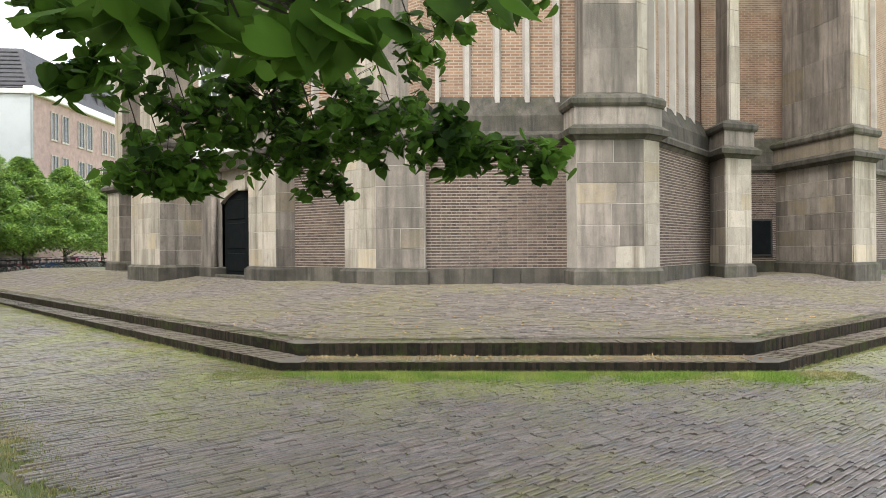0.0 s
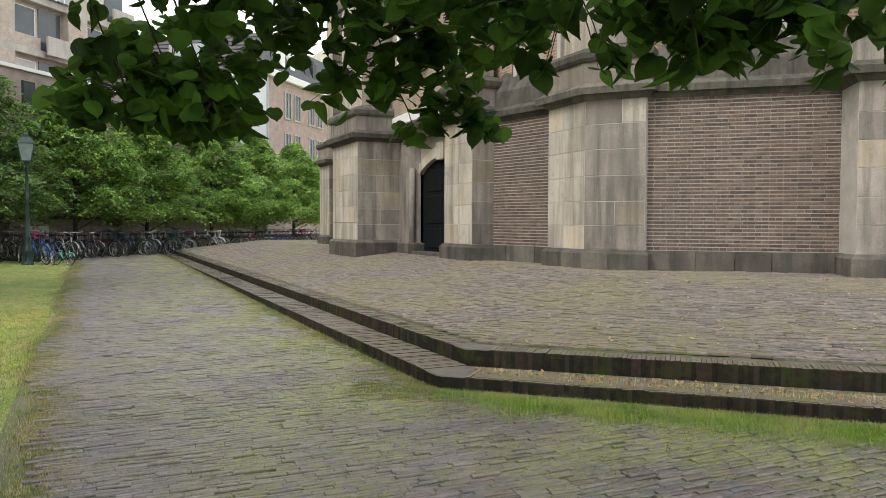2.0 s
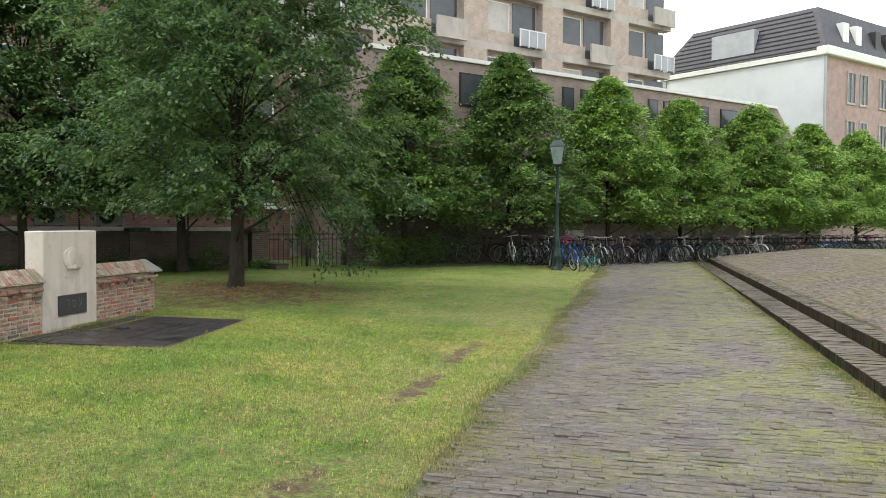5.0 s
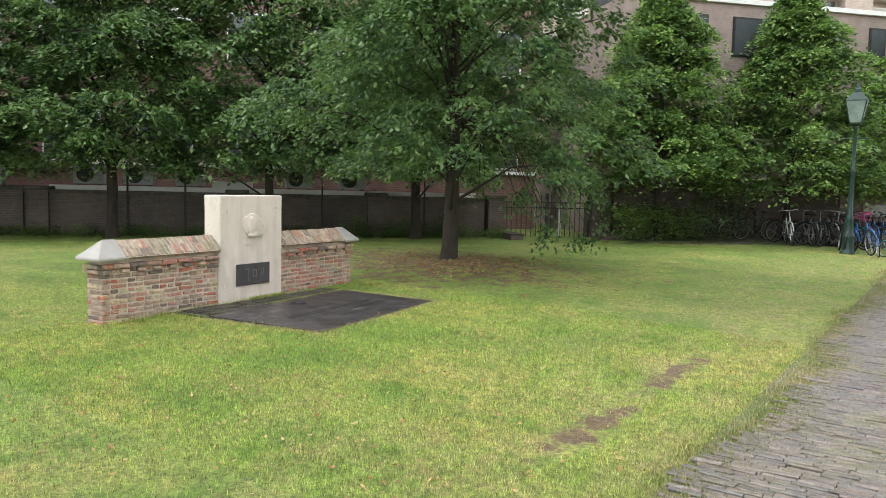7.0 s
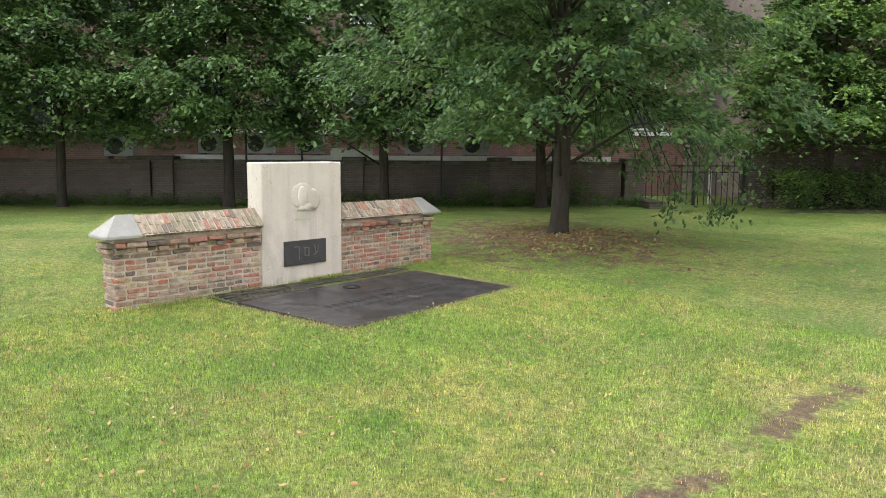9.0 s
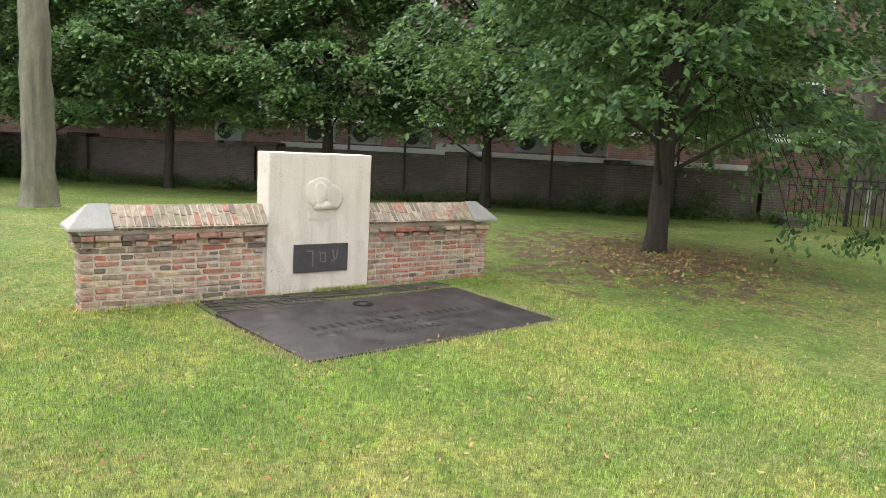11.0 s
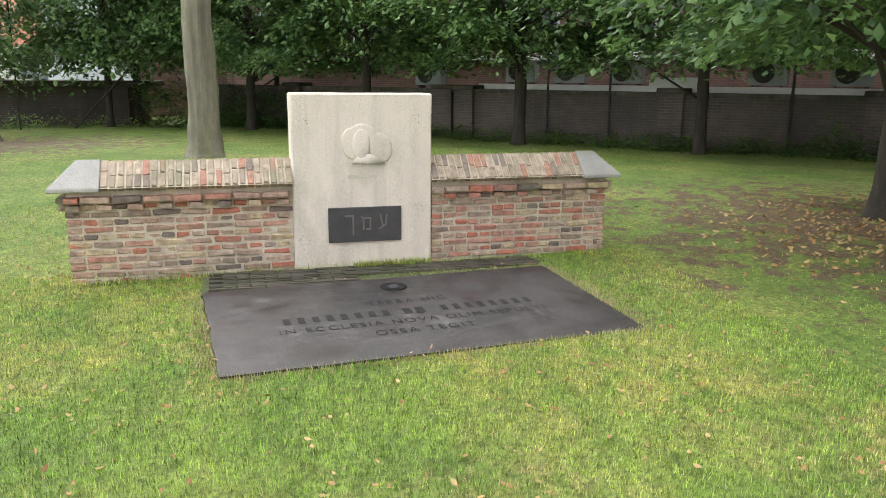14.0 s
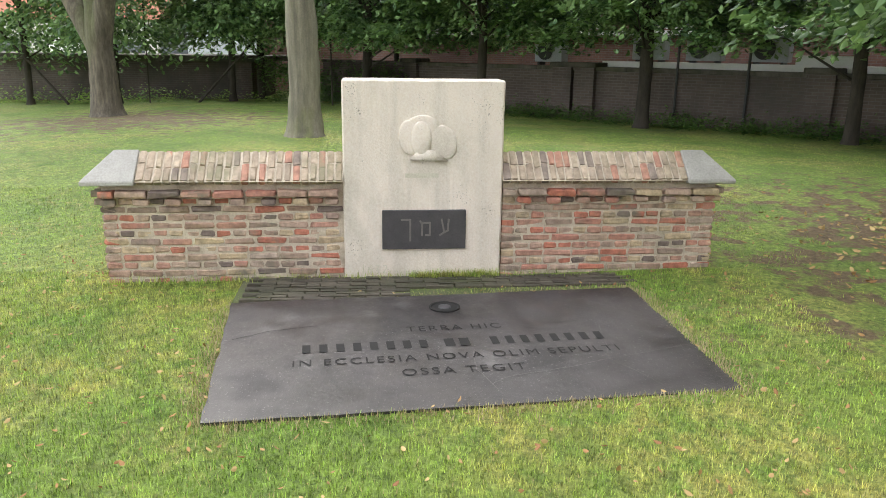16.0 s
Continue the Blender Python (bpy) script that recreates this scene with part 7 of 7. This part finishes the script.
# tufts along the step and between the stones
cells = []
for _ in range(120000):
    u = rngg.uniform(-0.8, 7.2)
    o = abs(rngg.normal(0, 0.32)) if rngg.random() < 0.6 else rngg.exponential(1.1)
    if rngg.random() > 0.45 + 0.55 * noise.noise(Vector((u * 1.3, o * 3, 2))):
        continue
    x, y = 4.86 + u * 0.715 - o * 0.7, 8.55 - u * 0.699 - o * 0.715
    cells.append((x, y, ground_z(x, y) + 0.02))
for _ in range(95000):
    y = 8.3 + 30 * rngg.random() ** 1.5
    o = abs(rngg.normal(0, 0.25)) if rngg.random() < 0.4 else rngg.exponential(0.65)
    if rngg.random() > 0.42 + 0.8 * noise.noise(Vector((y * 0.8, o * 3, 5))):
        continue
    cells.append((4.84 - o, y, ground_z(4.8, y) + 0.02))
for _ in range(36000):
    y = rngg.uniform(5, 34)
    x = lawn_edge(y) + rngg.normal(0.0, 0.13)
    cells.append((x, y, ground_z(x, y) + 0.02))
for _ in range(90000):
    x, y = rngg.uniform(1.6, 5.2), 3.5 + 26 * rngg.random() ** 1.4
    if terrace_d(x, y) > -0.75 or rngg.random() > 1.5 * noise.noise(Vector((x * 0.7, y * 0.32, 11))) + 0.5 * noise.noise(Vector((x * 3, y * 2, 1))):
        continue
    cells.append((x, y, ground_z(x, y) + 0.012))
for _ in range(7000):
    x = rngg.uniform(9.3, 20)
    o = abs(rngg.normal(0, 0.2))
    cells.append((x, 4.12 - o, 0.02))
blades("kerb_grass", "bright grass tufts growing along the steps", np.array(cells), M["verge"], 0.034, 0.0035, rngg)
green, dry = [], []
for _ in range(52000):
    u = rngg.uniform(0.1, 6.6)
    o = 0.13 + abs(rngg.normal(0.2, 0.26))
    if rngg.random() > 0.6 + 0.9 * noise.noise(Vector((u * 1.6, o * 2.2, 7))) - 0.25 * o:
        continue
    x, y = 4.86 + u * 0.715 - o * 0.7, 8.55 - u * 0.699 - o * 0.715
    green.append((x, y, ground_z(x, y) + 0.02))
for _ in range(15000):
    u = rngg.uniform(-0.3, 6.6)
    o = abs(rngg.normal(0.02, 0.1))
    if rngg.random() > 0.62 + 0.8 * noise.noise(Vector((u * 2.0, o, 9))):
        continue
    x, y = 4.84 + u * 0.715 - o * 0.7, 8.53 - u * 0.699 - o * 0.715
    dry.append((x, y, ground_z(x, y) + 0.02))
for _ in range(9000):
    u, o = rngg.uniform(0.3, 6.0), 0.1 + 0.36 * rngg.random() ** 0.6
    if rngg.random() > 0.45 + 0.9 * noise.noise(Vector((u * 1.4, o * 3, 4))):
        continue
    dry.append((4.86 + u * 0.715 + o * 0.7, 8.55 - u * 0.699 + o * 0.715, 0.16))
for _ in range(30000):
    y = 7.0 + 26 * rngg.random() ** 1.3
    x = lawn_edge(y) + rngg.normal(-0.03, 0.1)
    if rngg.random() < 0.55 + 0.9 * noise.noise(Vector((x * 2, y * 1.2, 6))):
        dry.append((x, y, ground_z(x, y) + 0.015))
blades("verge_grass", "lush green grass below the cut corner of the steps", np.array(green), M["verge_green"], 0.055, 0.004, rngg)
blades("dry_grass", "dry straw-coloured grass along the foot of the steps", np.array(dry), M["straw"], 0.026, 0.003, rngg)
n = 420
q = np.array([(4.86 + u * 0.715 + o * 0.7, 8.55 - u * 0.699 + o * 0.715, 0.168) for u, o in zip(rngg.uniform(0.2, 6.2, n), 0.06 + 0.42 * rngg.random(n) ** 0.6)])
tagged(leaf_mesh("fallen_leaves", q, 0.045, M["litter"], rngg, "oval", 0.0), "dry brown leaves lying on the lower step", "fallen leaves", kind="stuff")
cells = []
for _ in range(2600):
    u = MEM @ Vector((0.05 + abs(rngg.normal(0, 0.02)), rngg.uniform(-0.1, 0.55) if rngg.random() < 0.55 else rngg.uniform(-2.3, 2.3), 0))
    cells.append((u.x, u.y, 0.13))
blades("stone_grass", "grass growing at the foot of the memorial", np.array(cells), M["blade"], 0.055, 0.003, rngg)
rim = []
for (ax, ay), (bx, by) in zip(SLAB, SLAB[1:] + SLAB[:1]):
    for _ in range(1500):
        k = rngg.random()
        x, y = ax + (bx - ax) * k + rngg.normal(0, 0.06), ay + (by - ay) * k + rngg.normal(0, 0.06)
        if not on_slab_area(x, y):
            rim.append((x, y, ground_z(x, y) + 0.012))
blades("rim_grass", "dry trodden grass round the grave slab", np.array(rim), M["straw"], 0.02, 0.003, rngg)
q = np.array([(-5.86 + rngg.normal(0.5, 1.2), 20.47 + rngg.normal(-0.5, 0.9), 0.0) for _ in range(1500)])
q[:, 2] = [ground_z(a, b) + 0.015 for a, b, _ in q]
tagged(leaf_mesh("fallen_leaves", q, 0.06, M["litter"], rngg, "oval", 0.0), "brown leaf litter on the soil under the tree", "fallen leaves", kind="stuff")
n = 2300
q = np.stack([rngg.uniform(-7, 1, n), rngg.uniform(8, 18, n), np.zeros(n)], 1)
q = q[[not on_slab_area(a, b) for a, b, _ in q]]
q[:, 2] = [ground_z(a, b) + 0.035 for a, b, _ in q]
tagged(leaf_mesh("fallen_leaves", q, 0.036, M["litter"], rngg, "oval", 0.0), "scattered dry yellow leaves on the lawn", "fallen leaves", kind="stuff")
n = 700
q = np.stack([rngg.uniform(4.9, 14, n), rngg.uniform(4.5, 12, n), np.zeros(n)], 1)
q = np.array([(a, b, terrace_z(a, b) + 0.02) for a, b, _ in q if 0.3 < terrace_d(a, b) < 5.4])
tagged(leaf_mesh("fallen_leaves", q, 0.05, M["litter"], rngg, "oval", 0.0), "dry leaves on the terrace", "fallen leaves", kind="stuff")


# ---- single clinkers nearest the way ----
def paver_mesh(i, material):
    v, f = paver_field([(0, 0, 0)], lambda x, y: 0.0, PL, PW, 0.03, random.Random(i))
    me = bpy.data.meshes.new("clinker")
    me.from_pydata(v, [], f)
    me.materials.append(material)
    return me


M["paver_one"] = pieces("paving_clinker_single", [(0.125, 0.104, 0.1), (0.155, 0.132, 0.125), (0.105, 0.09, 0.088), (0.175, 0.148, 0.14), (0.135, 0.108, 0.097), (0.118, 0.11, 0.112)], rough=0.33, bump=0.7, island=False, edge=(0.215, 0.235, 0.06), stain=(0.15, 0.145, 0.065), stain_scale=0.5, stain_range=(0.5, 0.64), tone=(0.6, 1.4))
ones = [paver_mesh(i, M["paver_one"]) for i in range(6)]
r = random.Random(8)
for x, y, a in near_cells:
    ob = new("clinker", r.choice(ones))
    ob.matrix_world = Matrix.Translation((x, y, ground_z(x, y))) @ Matrix.Rotation(a, 4, "Z")
    ob.parent = pave
M["top_one"] = pieces("terrace_clinker_single", [(0.143, 0.121, 0.106), (0.174, 0.15, 0.128), (0.121, 0.106, 0.0924), (0.193, 0.164, 0.136), (0.15, 0.121, 0.0994)], rough=0.65, bump=0.6, island=False, stain=(0.176, 0.157, 0.0748), stain_scale=0.5, stain_range=(0.42, 0.58), tone=(0.6, 1.4))
tops = [paver_mesh(i + 20, M["top_one"]) for i in range(6)]
for x, y, a in near_top:
    ob = new("clinker", r.choice(tops))
    ob.matrix_world = Matrix.Translation((x, y, terrace_z(x, y) - 0.022)) @ Matrix.Rotation(a, 4, "Z")
    ob.parent = terr
